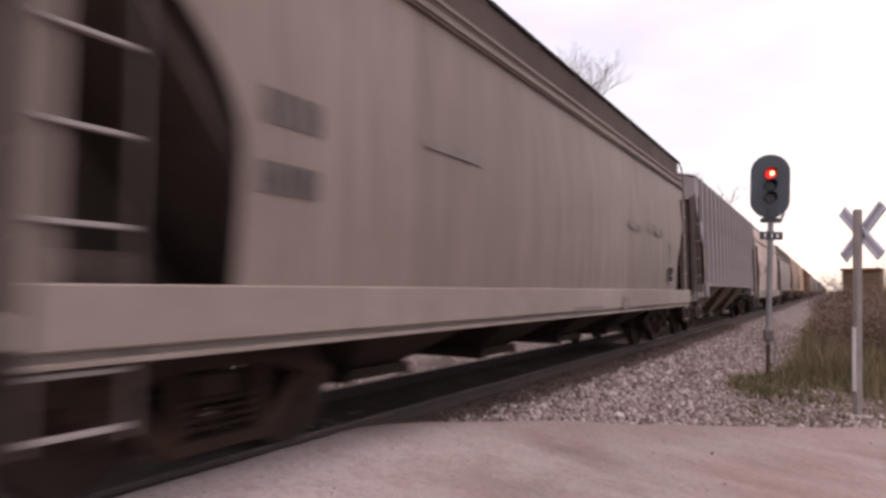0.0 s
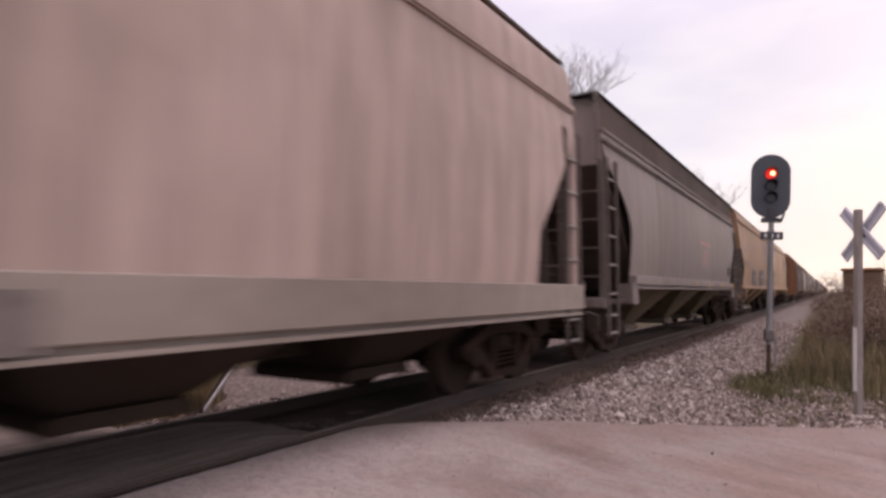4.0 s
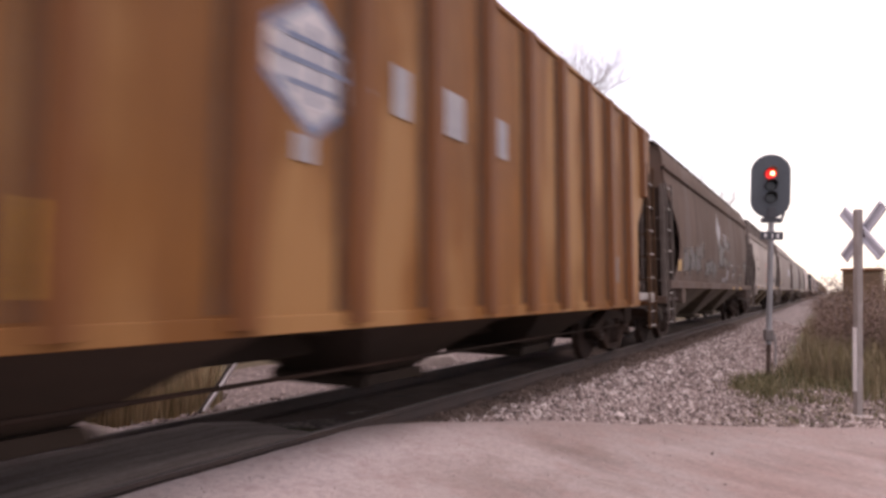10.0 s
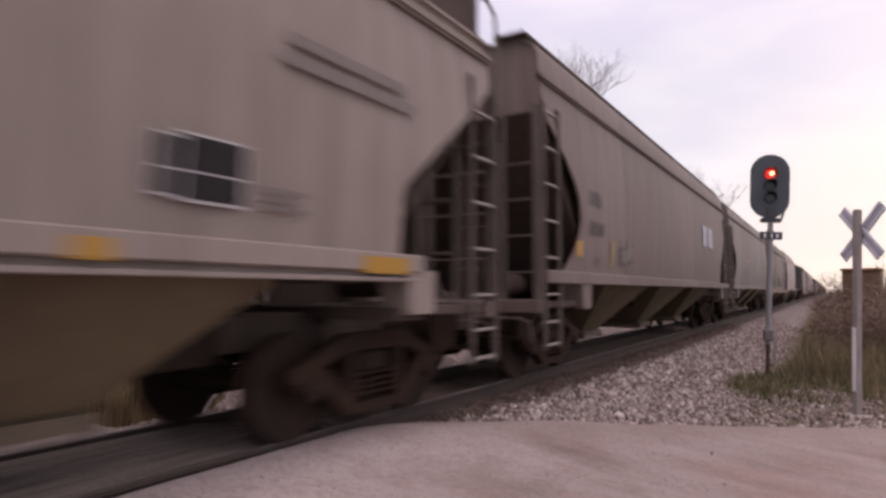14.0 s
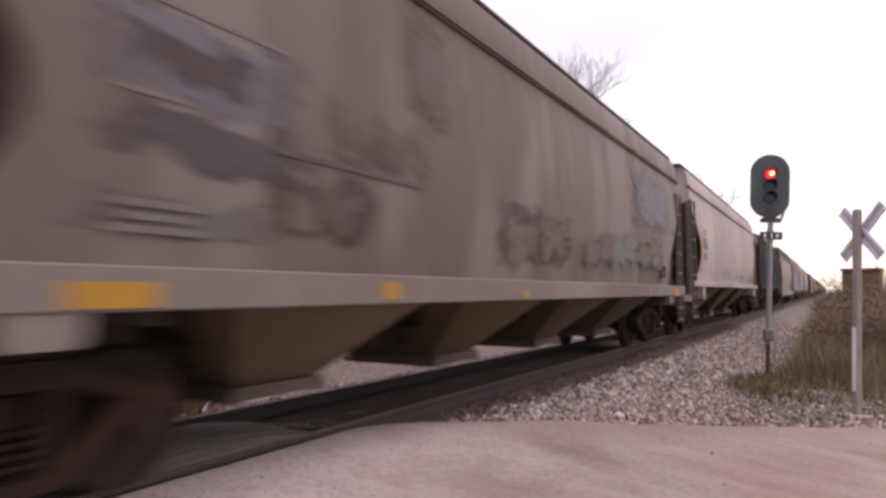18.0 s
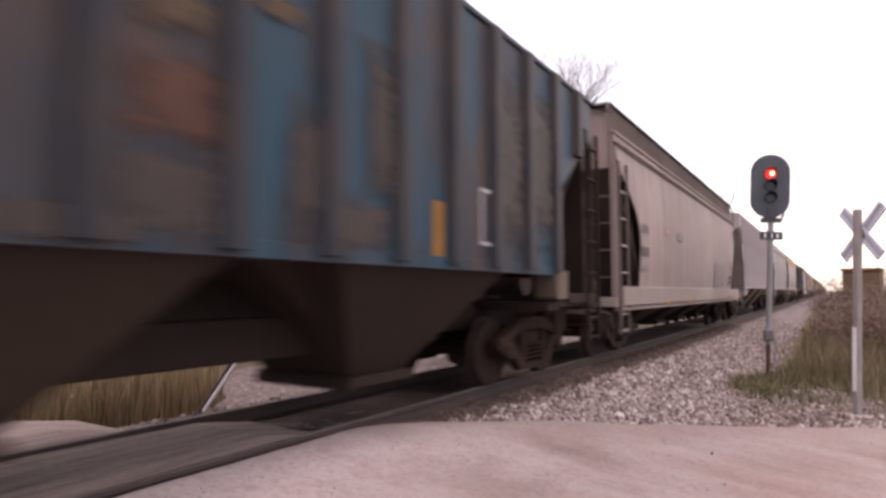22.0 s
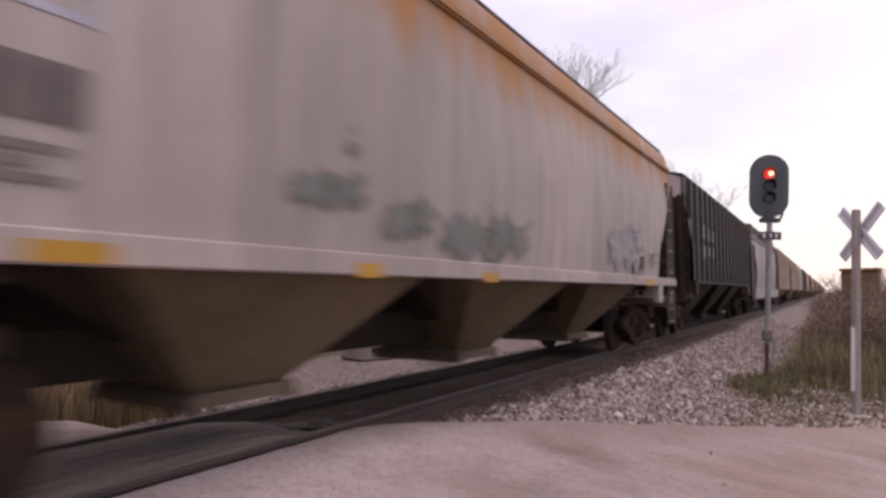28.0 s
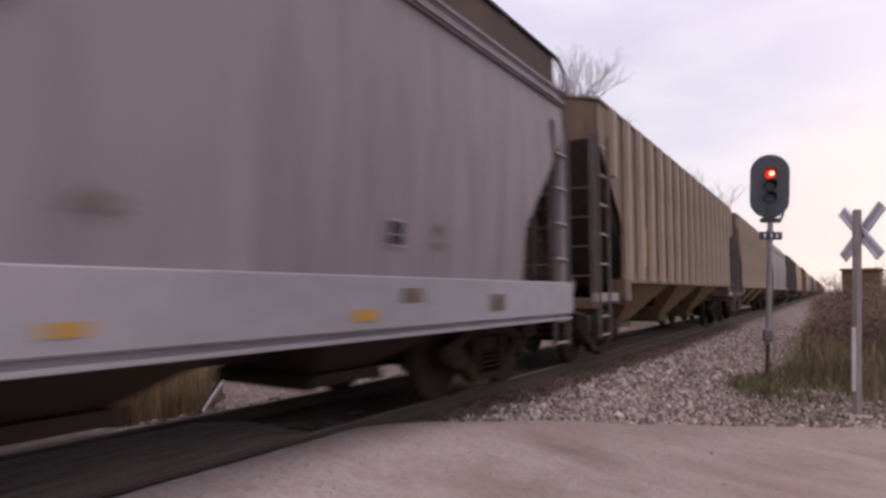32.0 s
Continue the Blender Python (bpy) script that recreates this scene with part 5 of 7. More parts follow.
def board_shape(c, half):
    """A running board: grating in a flat frame."""
    s = Shape()
    z = c.board if c.kind != "rib" else c.eave + 0.36
    x0, x1 = (0.35, 0.85) if c.kind == "rib" else (0.95, 1.42) if c.band and c.fascia else (0.85, 1.30)
    s.box(x0, x1, -half, half, z - 0.02, z - 0.004, 0.002)
    for x in (x0, x1):
        s.box(x - 0.02, x + 0.02, -half, half, z - 0.055, z, 0.006)
    return s


def bracket_shape(c):
    """A board bracket that stands on the roof."""
    z = c.board if c.kind != "rib" else c.eave + 0.36
    x0, x1 = (0.35, 0.85) if c.kind == "rib" else (0.95, 1.42) if c.band and c.fascia else (0.85, 1.30)
    roof = c.eave + (0.1 if c.kind == "rib" else 0.15)
    s = Shape().box(x0, x1, -0.04, 0.04, z - 0.085, z - 0.057, 0.004)
    s.prism([(-0.07, roof), (0.07, roof), (0.04, z - 0.06), (-0.04, z - 0.06)], x1 - 0.06, x1 - 0.02)
    return s.box(x0 + 0.02, x0 + 0.06, -0.04, 0.04, roof, z - 0.06, 0.004)


def board_rail_shape():
    """The bent rail that closes the board's end."""
    s = Shape()
    pts = [Vector((1.40, -0.05, 4.83)), Vector((1.42, 0.20, 4.80)), Vector((1.45, 0.34, 4.66)), Vector((1.47, 0.36, 4.30)), Vector((1.47, 0.36, 3.55))]
    return s.sweep(pts, 0.022, 7)


def side_patch(c, y0, y1, z0, z1, proud=0.007, wave=0.0, seed=0, ny=2, nz=4):
    """A patch of paint that follows the side sheet, 4 to 8 mm proud of it; wave: metres of unevenness at its rim."""
    s = Shape()
    if wave < 0:
        n = 4 if wave == -2 else 28
        ym, zm = (y0 + y1) / 2, (z0 + z1) / 2
        ring = []
        for k in range(n):
            g = 2 * math.pi * k / n
            fl = 1 - 0.75 * max(0.0, math.sin(g)) ** 1.5 if wave == -3 else 1
            ring.append((ym + (y1 - y0) / 2 * math.cos(g) * fl, zm + (z1 - z0) / 2 * math.sin(g)))
        for q in (1.0, 0.5):
            s.v += [(c.side(zm + (z - zm) * q) + proud, ym + (y - ym) * q, zm + (z - zm) * q) for y, z in ring]
        s.v.append((c.side(zm) + proud, ym, zm))
        for k in range(n):
            k2 = (k + 1) % n
            s.f += [(k, k2, n + k2, n + k), (n + k, n + k2, 2 * n)]
        return s
    if wave > 0:
        ny, nz = 10, 8
    for i in range(ny + 1):
        for j in range(nz + 1):
            y, z = y0 + (y1 - y0) * i / ny, z0 + (z1 - z0) * j / nz
            if wave > 0:
                cy, cz = i / ny * 2 - 1, j / nz * 2 - 1
                y += wave * noise.noise((seed + cz * 2.3, cy * 0.6, 1.0)) * abs(cy) * 2
                z += wave * noise.noise((seed + 9 + cy * 2.6, cz * 0.6, 2.0)) * abs(cz) * 2
            s.v.append((c.side(z) + proud, y, z))
    m = nz + 1
    s.f = [(i * m + j, (i + 1) * m + j, (i + 1) * m + j + 1, i * m + j + 1) for i in range(ny) for j in range(nz)]
    return s


def sill_patch(c, y0, y1, z0, z1):
    x = c.wide + 0.055
    return Shape().box(x - 0.002, x + 0.005, y0, y1, z0, z1, 0.001)


def make_car(c, label, wheels=None, marks=(), bays=3, near=True):
    car = thing("hopper_car", label, "railway car", group="cars of the freight train")
    L, E = c.length, c.end
    kid = "%s|%.2f|%.2f|%.2f|%.2f|%d|%.2f|%d|%.2f" % (c.kind, L, c.eave, c.sill_top, c.sill_low, c.fascia, c.board, c.band, c.gape)
    part("body", cached("body|" + kid, lambda: body_shell(c), True), c.paint, car)
    for sg in (-1, 1):
        part("end_sheet", cached("end_sheet|%d" % sg + kid, lambda: end_sheet(c, sg)), c.cap_paint, car, "pale upper end sheet" if c.cap_paint is not c.paint else "")
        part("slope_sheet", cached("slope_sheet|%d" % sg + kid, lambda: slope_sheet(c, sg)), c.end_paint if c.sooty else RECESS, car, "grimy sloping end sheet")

        def sill():
            s = Shape().box(c.wide - 0.10, c.wide + 0.05, -c.sill_end, c.sill_end, c.sill_low, c.sill_top, 0.012)
            if c.fascia:
                s.box(c.wide - 0.14, c.wide + 0.035, -c.sill_end, c.sill_end, c.sill_low - 0.085, c.sill_low - 0.05, 0.006)
                s.box(c.wide - 0.12, c.wide - 0.02, -c.sill_end, c.sill_end, c.sill_low - 0.06, c.sill_low + 0.01)
            if c.sill_top - c.sill_low > 0.25 and not c.fascia:
                s.box(c.wide - 0.16, c.wide + 0.075, -c.sill_end, c.sill_end, c.sill_low - 0.03, c.sill_low - 0.001, 0.006)
            return s
        if c.kind != "rib" or c.sill_top - c.sill_low > 0.01:
            part("side_sill", cached("side_sill|" + kid, sill), c.sill_paint, car, m=pose(0, 0, 0, 0, 0, 0 if sg > 0 else 180))
        # end platform, posts, ladders

        pieces = [("end_sill", lambda: Shape().box(-1.52, 1.52, E - 0.16, E, 1.00, 1.18, 0.015)),
                  ("draft_sill", lambda: Shape().box(-0.35, 0.35, E - 2.9, E + 0.1, 0.74, 1.08, 0.02)),
                  ("cross_beam", lambda: Shape().box(-1.5, 1.5, E - 1.9, E - 1.5, 1.02, 1.14, 0.01))]
        if near:
            # brake gear hung below the end: a reservoir across the car, its bracket plates and the pipes
            for sx in (-1, 1):
                part("bracket_plate", cached("bracket_plate", lambda: Shape().prism([(-0.30, 1.01), (0.30, 1.01), (0.24, 0.66), (-0.18, 0.60)], -0.02, 0.02)), TRUCK_IRON, car, m=pose(sx * 1.08, sg * (E - 0.48), 0, 0, 0, 0 if sg > 0 else 180))
            part("brake_reservoir", cached("brake_reservoir", lambda: Shape().tube((-1.02, 0, 0.80), (1.02, 0, 0.80), 0.17, None, 14), True), TRUCK_IRON, car, "dirty brake reservoir below the car's end", m=pose(0, sg * (E - 0.46), 0))
            part("train_pipe", cached("train_pipe", lambda: Shape().tube((-1.15, 0, 0.64), (1.15, 0, 0.64), 0.03, None, 8).tube((0.35, 0, 0.64), (0.35, 0.4, 0.70), 0.03, None, 8)), TRUCK_IRON, car, m=pose(0, sg * (E - 0.20), 0, 0, 0, 0 if sg > 0 else 180))
            pieces += [("walkway", lambda: Shape().box(1.28, 1.5, E - 1.495, E - 0.165, 1.06, 1.15, 0.01)), ("walkway", lambda: Shape().box(-1.5, -1.28, E - 1.495, E - 0.165, 1.06, 1.15, 0.01)),
                       ("stringer", lambda: Shape().box(0.85, 0.95, E - 1.495, E - 0.165, 1.02, 1.12, 0.01)), ("stringer", lambda: Shape().box(-0.95, -0.85, E - 1.495, E - 0.165, 1.02, 1.12, 0.01))]
        turn = pose(0, 0, 0, 0, 0, 0 if sg > 0 else 180)
        for i, (nm, fn) in enumerate(pieces):
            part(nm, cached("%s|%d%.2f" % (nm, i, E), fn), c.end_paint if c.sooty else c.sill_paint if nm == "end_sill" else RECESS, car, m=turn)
        part("coupler", cached("coupler", coupler_shape), TRUCK_IRON, car, m=pose(0, sg * (E + 0.05), 0, 0, 0, 180 if sg > 0 else 0))
        part("air_hose", cached("air_hose", lambda: Shape().tube((0.3, 0, 0.95), (0.32, 0.25, 0.80), 0.025, None, 7).tube((0.32, 0.25, 0.80), (0.2, 0.42, 0.45), 0.025, None, 7).tube((0.2, 0.42, 0.45), (0.05, 0.6, 0.38), 0.025, None, 7)), RUST, car, m=pose(0, sg * (E - 0.02), 0, 0, 0, 0 if sg > 0 else 180))
        zm = c.mouth()
        deep = c.fascia and c.sill_low < 1.1
        for sx in (-1, 1):
            def post():
                return Shape().box(-0.05, 0.05, -0.045, 0.20 if deep else 0.045, 1.16, zm + 0.05, 0.01)
            part("corner_post", cached("corner_post|" + kid, post), c.paint if deep else c.ladder, car, m=pose(sx * 1.47, sg * (E - 0.06), 0, 0, 0, 0 if sg < 0 else 180))
            push, drop = (0.16, -0.17) if c.kind == "rib" and sg > 0 else (0.0, -0.12) if deep and sg < 0 else (0.0, 0.0)
            foot = sg * (E - 0.10 + push)
            lad = part("side_ladder", cached("side_ladder|%.2f" % zm, lambda: ladder_shape(0.50, zm + 0.1, 0.54)), c.ladder, car, m=pose(sx * 1.56, foot, 0, 0, 0, 180 if sg > 0 else 0) if sx * sg > 0 else pose(sx * 1.56, foot - sg * 0.54, 0, 0, 0, 0 if sg > 0 else 180))
            for k in range(int((zm - 1.1) / 0.51) + 3 if near else 0):
                part("rung", cached("rung", lambda: rung_shape(0.54)), c.ladder if c.end_paint is DARK_END or (c.sooty and sg < 0) else RUNG, lad, m=pose(0, 0, 0.56 + 0.31 * k if k < 2 else 1.25 + drop + 0.51 * (k - 2)))
            if c.kind == "rib" and near:
                part("end_platform", cached("end_platform|%.2f" % E, lambda: Shape().box(-0.05, 0.05, 0, 1.25, 1.11, 1.26, 0.012)), RUNG if not c.sooty or c.end_paint is not DARK_END else c.end_paint, car, "dusty pale side platform at the car's end", m=pose(sx * 1.50, sg * (E + 0.02) - (1.25 if sg > 0 else 0), 0))
            el = part("end_ladder", cached("end_ladder|%.2f" % zm, lambda: Shape().box(-0.03, 0.03, -0.02, 0.02, 1.16, zm, 0.006)), c.ladder, car, m=pose(sx * 0.98, sg * (E - 0.06), 0))
            for k in range(4 if near else 0):
                part("rung", cached("end_rung", lambda: Shape().box(-0.24, 0.26, -0.014, 0.014, -0.014, 0.014, 0.005)), c.ladder, el, m=pose(sx * 0.24, sg * 0.03, 1.55 + 0.5 * k))
        if near:
            rails = Shape()
            for z in (1.75, 2.4, 3.0):
                rails.box(-0.95, 0.95, sg * (E - 0.04) - 0.02, sg * (E - 0.04) + 0.02, z - 0.02, z + 0.02, 0.006)
            part("end_rail", cached("end_rail|%d%.2f" % (sg, E), lambda: rails), c.ladder, car)
        if c.end_paint is DARK_END and near:
            part("end_panel", cached("end_panel|%.2f|%.2f" % (E, zm), lambda: Shape().box(-1.40, 1.40, E - 0.20, E - 0.165, 1.18, zm + 0.02, 0.006)), c.end_paint, car, "sooty upright end panel", m=turn)
        gus = cached("end_gusset|%d" % sg + kid, lambda: Shape().prism([(sg * (c.shell - 0.12), zm - 0.02), (sg * (c.shell - 2.2), c.sill_low), (sg * (c.shell - 2.2), zm - 0.02)], -0.012, 0.012))
        for sx in (-1, 1) if near else (1,):
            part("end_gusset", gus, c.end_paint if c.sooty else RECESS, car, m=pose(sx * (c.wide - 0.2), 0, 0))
        part("center_web", cached("center_web|%d" % sg + kid, lambda: Shape().prism([(sg * (c.shell - 0.3), 1.16), (sg * (c.shell - 0.3), zm - 0.3), (sg * (c.shell - 1.95), 1.16)], -0.02, 0.02)), RECESS, car, "dark upright web plate")
        if near:
            for sx in (-1, 1):
                part("inner_post", cached("inner_post|%.2f" % zm, lambda: Shape().box(-0.14, 0.14, -0.03, 0.03, 1.16, zm - 0.25, 0.01)), c.ladder, car, m=pose(sx * 0.62, sg * (c.shell - 0.34), 0))
        make_truck(car, sg * (L / 2 - (2.05 if c.kind == "rib" and sg > 0 else 2.25)), wheels)
        if near:
            part("uncoupling_lever", cached("uncoupling_lever", lambda: Shape().sweep([Vector(p) for p in ((0.1, 0.02, 0.98), (0.5, 0.06, 0.93), (1.25, 0.06, 0.93), (1.42, 0.06, 0.88), (1.44, 0.04, 0.62))], 0.016, 6)), LADDER, car, "thin uncoupling lever", m=pose(0, sg * (E + 0.02), 0, 0, 0, 0 if sg > 0 else 180))
            part("uncoupling_lever", cached("uncoupling_lever_b", lambda: Shape().sweep([Vector(p) for p in ((-0.5, 0.06, 0.93), (-1.25, 0.06, 0.93), (-1.42, 0.06, 0.88), (-1.44, 0.04, 0.62))], 0.016, 6)), LADDER, car, m=pose(0, sg * (E + 0.02), 0, 0, 0, 0 if sg > 0 else 180))
        if near and c.sill_low > 1.1:
            for sx in (-1, 1):
                part("jacking_pad", cached("jacking_pad|%.2f|%.2f" % (c.wide, c.sill_low), lambda: Shape().prism([(-0.22, c.sill_low + 0.02), (0.22, c.sill_low + 0.02), (0.19, max(1.04, c.sill_low - 0.34)), (0.16, max(1.0, c.sill_low - 0.38)), (-0.16, max(1.0, c.sill_low - 0.38)), (-0.19, max(1.04, c.sill_low - 0.34))], c.wide - 0.30, c.wide + 0.03)), HOPPER_DARK if c.end_paint is DARK_END and sg < 0 else GATE_DUST if c.sooty or c.hopper is HOPPER_DARK else c.sill_paint, car, "painted pad at the end of the truck bolster", m=pose(0, sg * (L / 2 - 2.28), 0, 0, 0, 0 if sx > 0 else 180))
        part("running_board", cached("running_board|" + kid, lambda: board_shape(c, c.shell + 0.12)), DARK_END if c.fascia and c.band else RECESS, car, "open grating running board along the roof", m=turn)
        nb = 11 if near else 0
        for k in range(nb):
            part("board_bracket", cached("board_bracket|" + kid, lambda: bracket_shape(c)), RUNG if c.fascia and c.band else c.ladder, car, m=turn @ pose(0, (k / (nb - 1) * 2 - 1) * (c.shell - 0.1), 0))
        # solid plate added; its dark colour stands for shade under the board
        if c.fascia and c.band:
            part("board_support", cached("board_support|" + kid, lambda: Shape().box(1.385, 1.405, -c.shell + 0.05, c.shell - 0.05, c.eave + 0.30, c.board - 0.06, 0.004)), RECESS, car, "dark lattice below the running board", m=turn)
        if c.fascia and c.band:
            part("board_rail", cached("board_rail", board_rail_shape), c.ladder, car, m=turn @ pose(0, c.shell - 0.05, 0))
            part("board_rail", cached("board_rail_b", lambda: mirror_y(board_rail_shape())), c.ladder, car, m=turn @ pose(0, -c.shell + 0.05, 0))
    # hopper bays
    span_y = 2 * (E - 2.55)
    half = span_y / bays / 2
    for k in range(bays):
        y = -span_y / 2 + half + 2 * half * k
        hp = part("hopper", cached("hopper|%.3f|%.2f|%.2f" % (half, c.sill_low, c.low), lambda: hopper_shape(half, c.sill_low + 0.02, c.low)), c.hopper, car, "dusty discharge hopper", m=pose(0, y, 0))
        # darker than the hopper's own sides, to paint in shade between bays
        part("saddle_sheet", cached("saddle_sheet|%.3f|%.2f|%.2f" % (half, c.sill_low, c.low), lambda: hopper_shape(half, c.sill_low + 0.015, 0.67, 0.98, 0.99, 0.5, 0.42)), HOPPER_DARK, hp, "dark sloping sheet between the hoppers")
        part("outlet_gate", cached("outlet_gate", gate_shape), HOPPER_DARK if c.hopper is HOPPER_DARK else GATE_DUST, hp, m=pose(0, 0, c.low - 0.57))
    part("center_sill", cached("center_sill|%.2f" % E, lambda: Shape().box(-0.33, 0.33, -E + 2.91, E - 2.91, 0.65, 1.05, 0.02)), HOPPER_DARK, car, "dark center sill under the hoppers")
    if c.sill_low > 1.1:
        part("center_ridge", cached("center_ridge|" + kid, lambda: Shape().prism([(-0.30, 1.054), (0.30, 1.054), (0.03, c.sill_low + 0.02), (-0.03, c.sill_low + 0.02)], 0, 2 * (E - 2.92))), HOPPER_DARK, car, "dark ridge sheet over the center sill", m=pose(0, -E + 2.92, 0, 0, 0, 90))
    if c.post_paint is POST["rusty_brown"]:
        part("brake_pipe", cached("brake_pipe|%.2f" % E, lambda: Shape().tube((1.1, -E + 1.2, 0.60), (1.1, E - 1.2, 0.60), 0.018, None, 6)), TRUCK_IRON, car, "thin brake pipe along the sill")
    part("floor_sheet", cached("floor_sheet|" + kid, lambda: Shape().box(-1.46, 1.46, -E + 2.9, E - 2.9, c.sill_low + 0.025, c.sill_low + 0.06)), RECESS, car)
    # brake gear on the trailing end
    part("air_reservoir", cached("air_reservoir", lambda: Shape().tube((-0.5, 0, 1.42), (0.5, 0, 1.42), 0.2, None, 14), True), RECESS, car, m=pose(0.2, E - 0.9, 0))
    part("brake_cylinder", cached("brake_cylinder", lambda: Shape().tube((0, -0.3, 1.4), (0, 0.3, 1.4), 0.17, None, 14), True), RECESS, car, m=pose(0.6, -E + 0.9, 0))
    wheel = Shape()
    wheel.sweep([Vector((0.28 * math.cos(2 * math.pi * k / 20), 0, 0.28 * math.sin(2 * math.pi * k / 20))) for k in range(21)], 0.016, 5)
    for k in range(4):
        a = math.pi * k / 2
        wheel.tube((0, 0.02, 0), (0.28 * math.cos(a), 0, 0.28 * math.sin(a)), 0.012, None, 5)
    part("brake_wheel", cached("brake_wheel", lambda: wheel), RUST, car, m=pose(-0.5, E + 0.02, 2.7))
    # roof hatches
    nh = 5
    top = c.eave + 0.18 if c.kind == "rib" else c.board - 0.1
    for k in range(nh):
        y = (k - (nh - 1) / 2) * (2 * c.shell - 1.4) / nh
        part("roof_hatch", cached("roof_hatch|%.2f" % c.shell, lambda: Shape().box(-0.32, 0.32, -(c.shell - 0.7) / nh + 0.06, (c.shell - 0.7) / nh - 0.06, 0, 0.12, 0.03)), c.paint, car, m=pose(0, y, top))
    # ribs
    if c.kind == "rib":
        n = c.posts
        z0, z1 = c.sill_top, c.eave + 0.02
        rib = cached("rib|%.2f|%.2f" % (z0, z1), lambda: rib_shape(z0, z1))
        for k in range(n):
            y = (k / (n - 1) * 2 - 1) * (c.shell - 0.72)
            low = z0
            while c.cut(low, y) > c.shell - abs(y) - 0.12:
                low += 0.05
            for sg in (-1, 1):
                part("rib", rib if low == z0 else cached("rib|%.2f|%.2f" % (low, z1), lambda: rib_shape(low, z1)), c.post_paint, car, m=pose(sg * (c.wide - 0.03), y, 0, 0, 0, 0 if sg > 0 else 180))
        # dark strips beside the ribs: rib shade painted in, with some grime
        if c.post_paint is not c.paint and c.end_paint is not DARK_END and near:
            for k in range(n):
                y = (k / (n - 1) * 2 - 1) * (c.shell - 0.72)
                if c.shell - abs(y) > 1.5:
                    part("seam", cached("seam|%.2f" % z0, lambda: Shape().box(-0.004, 0.004, -0.045, 0.045, z0 + 0.1, z1 - 0.05)), RIB_LINE_GREY if c.post_paint in (POST["silver"], POST["ribbed_grey"]) else RIB_LINE_RUST, car, "stained weld seam beside a rib", m=pose(c.wide - 0.024, y - 0.19, 0))
        part("bottom_chord", cached("bottom_chord|" + kid, lambda: Shape().box(c.wide - 0.05, c.wide - 0.012, -c.shell + 1.35, c.shell - c.gape, z0 - 0.05, z0 + 0.08, 0.006)), c.paint, car)
    for i, mk in enumerate(marks):
        name, mat, y0, y1, z0, z1 = mk[:6]
        wave = mk[6] if len(mk) > 6 else 0.0
        lab = mk[7] if len(mk) > 7 else ""
        if name == "reflective_strip" or name == "sill_plate":
            part(name, sill_patch(c, y0, y1, z0, z1), mat, car, lab)
        else:
            part(name, side_patch(c, y0, y1, z0, z1, 0.005 + 0.0012 * i, wave, len(name) + y0), mat, car, lab)
    return car


def rib_shape(z0, z1):
    """A pressed side post, hat-shaped in plan."""
    s = Shape()
    out = [(0.0, -0.13), (0.095, -0.08), (0.095, 0.08), (0.0, 0.13)]
    n = len(out)
    s.add([(x, y, z) for z in (z0, z1) for x, y in out], [(k, (k + 1) % n, n + (k + 1) % n, n + k) for k in range(n)] + [(3, 2, 1, 0), (4, 5, 6, 7)])
    return s


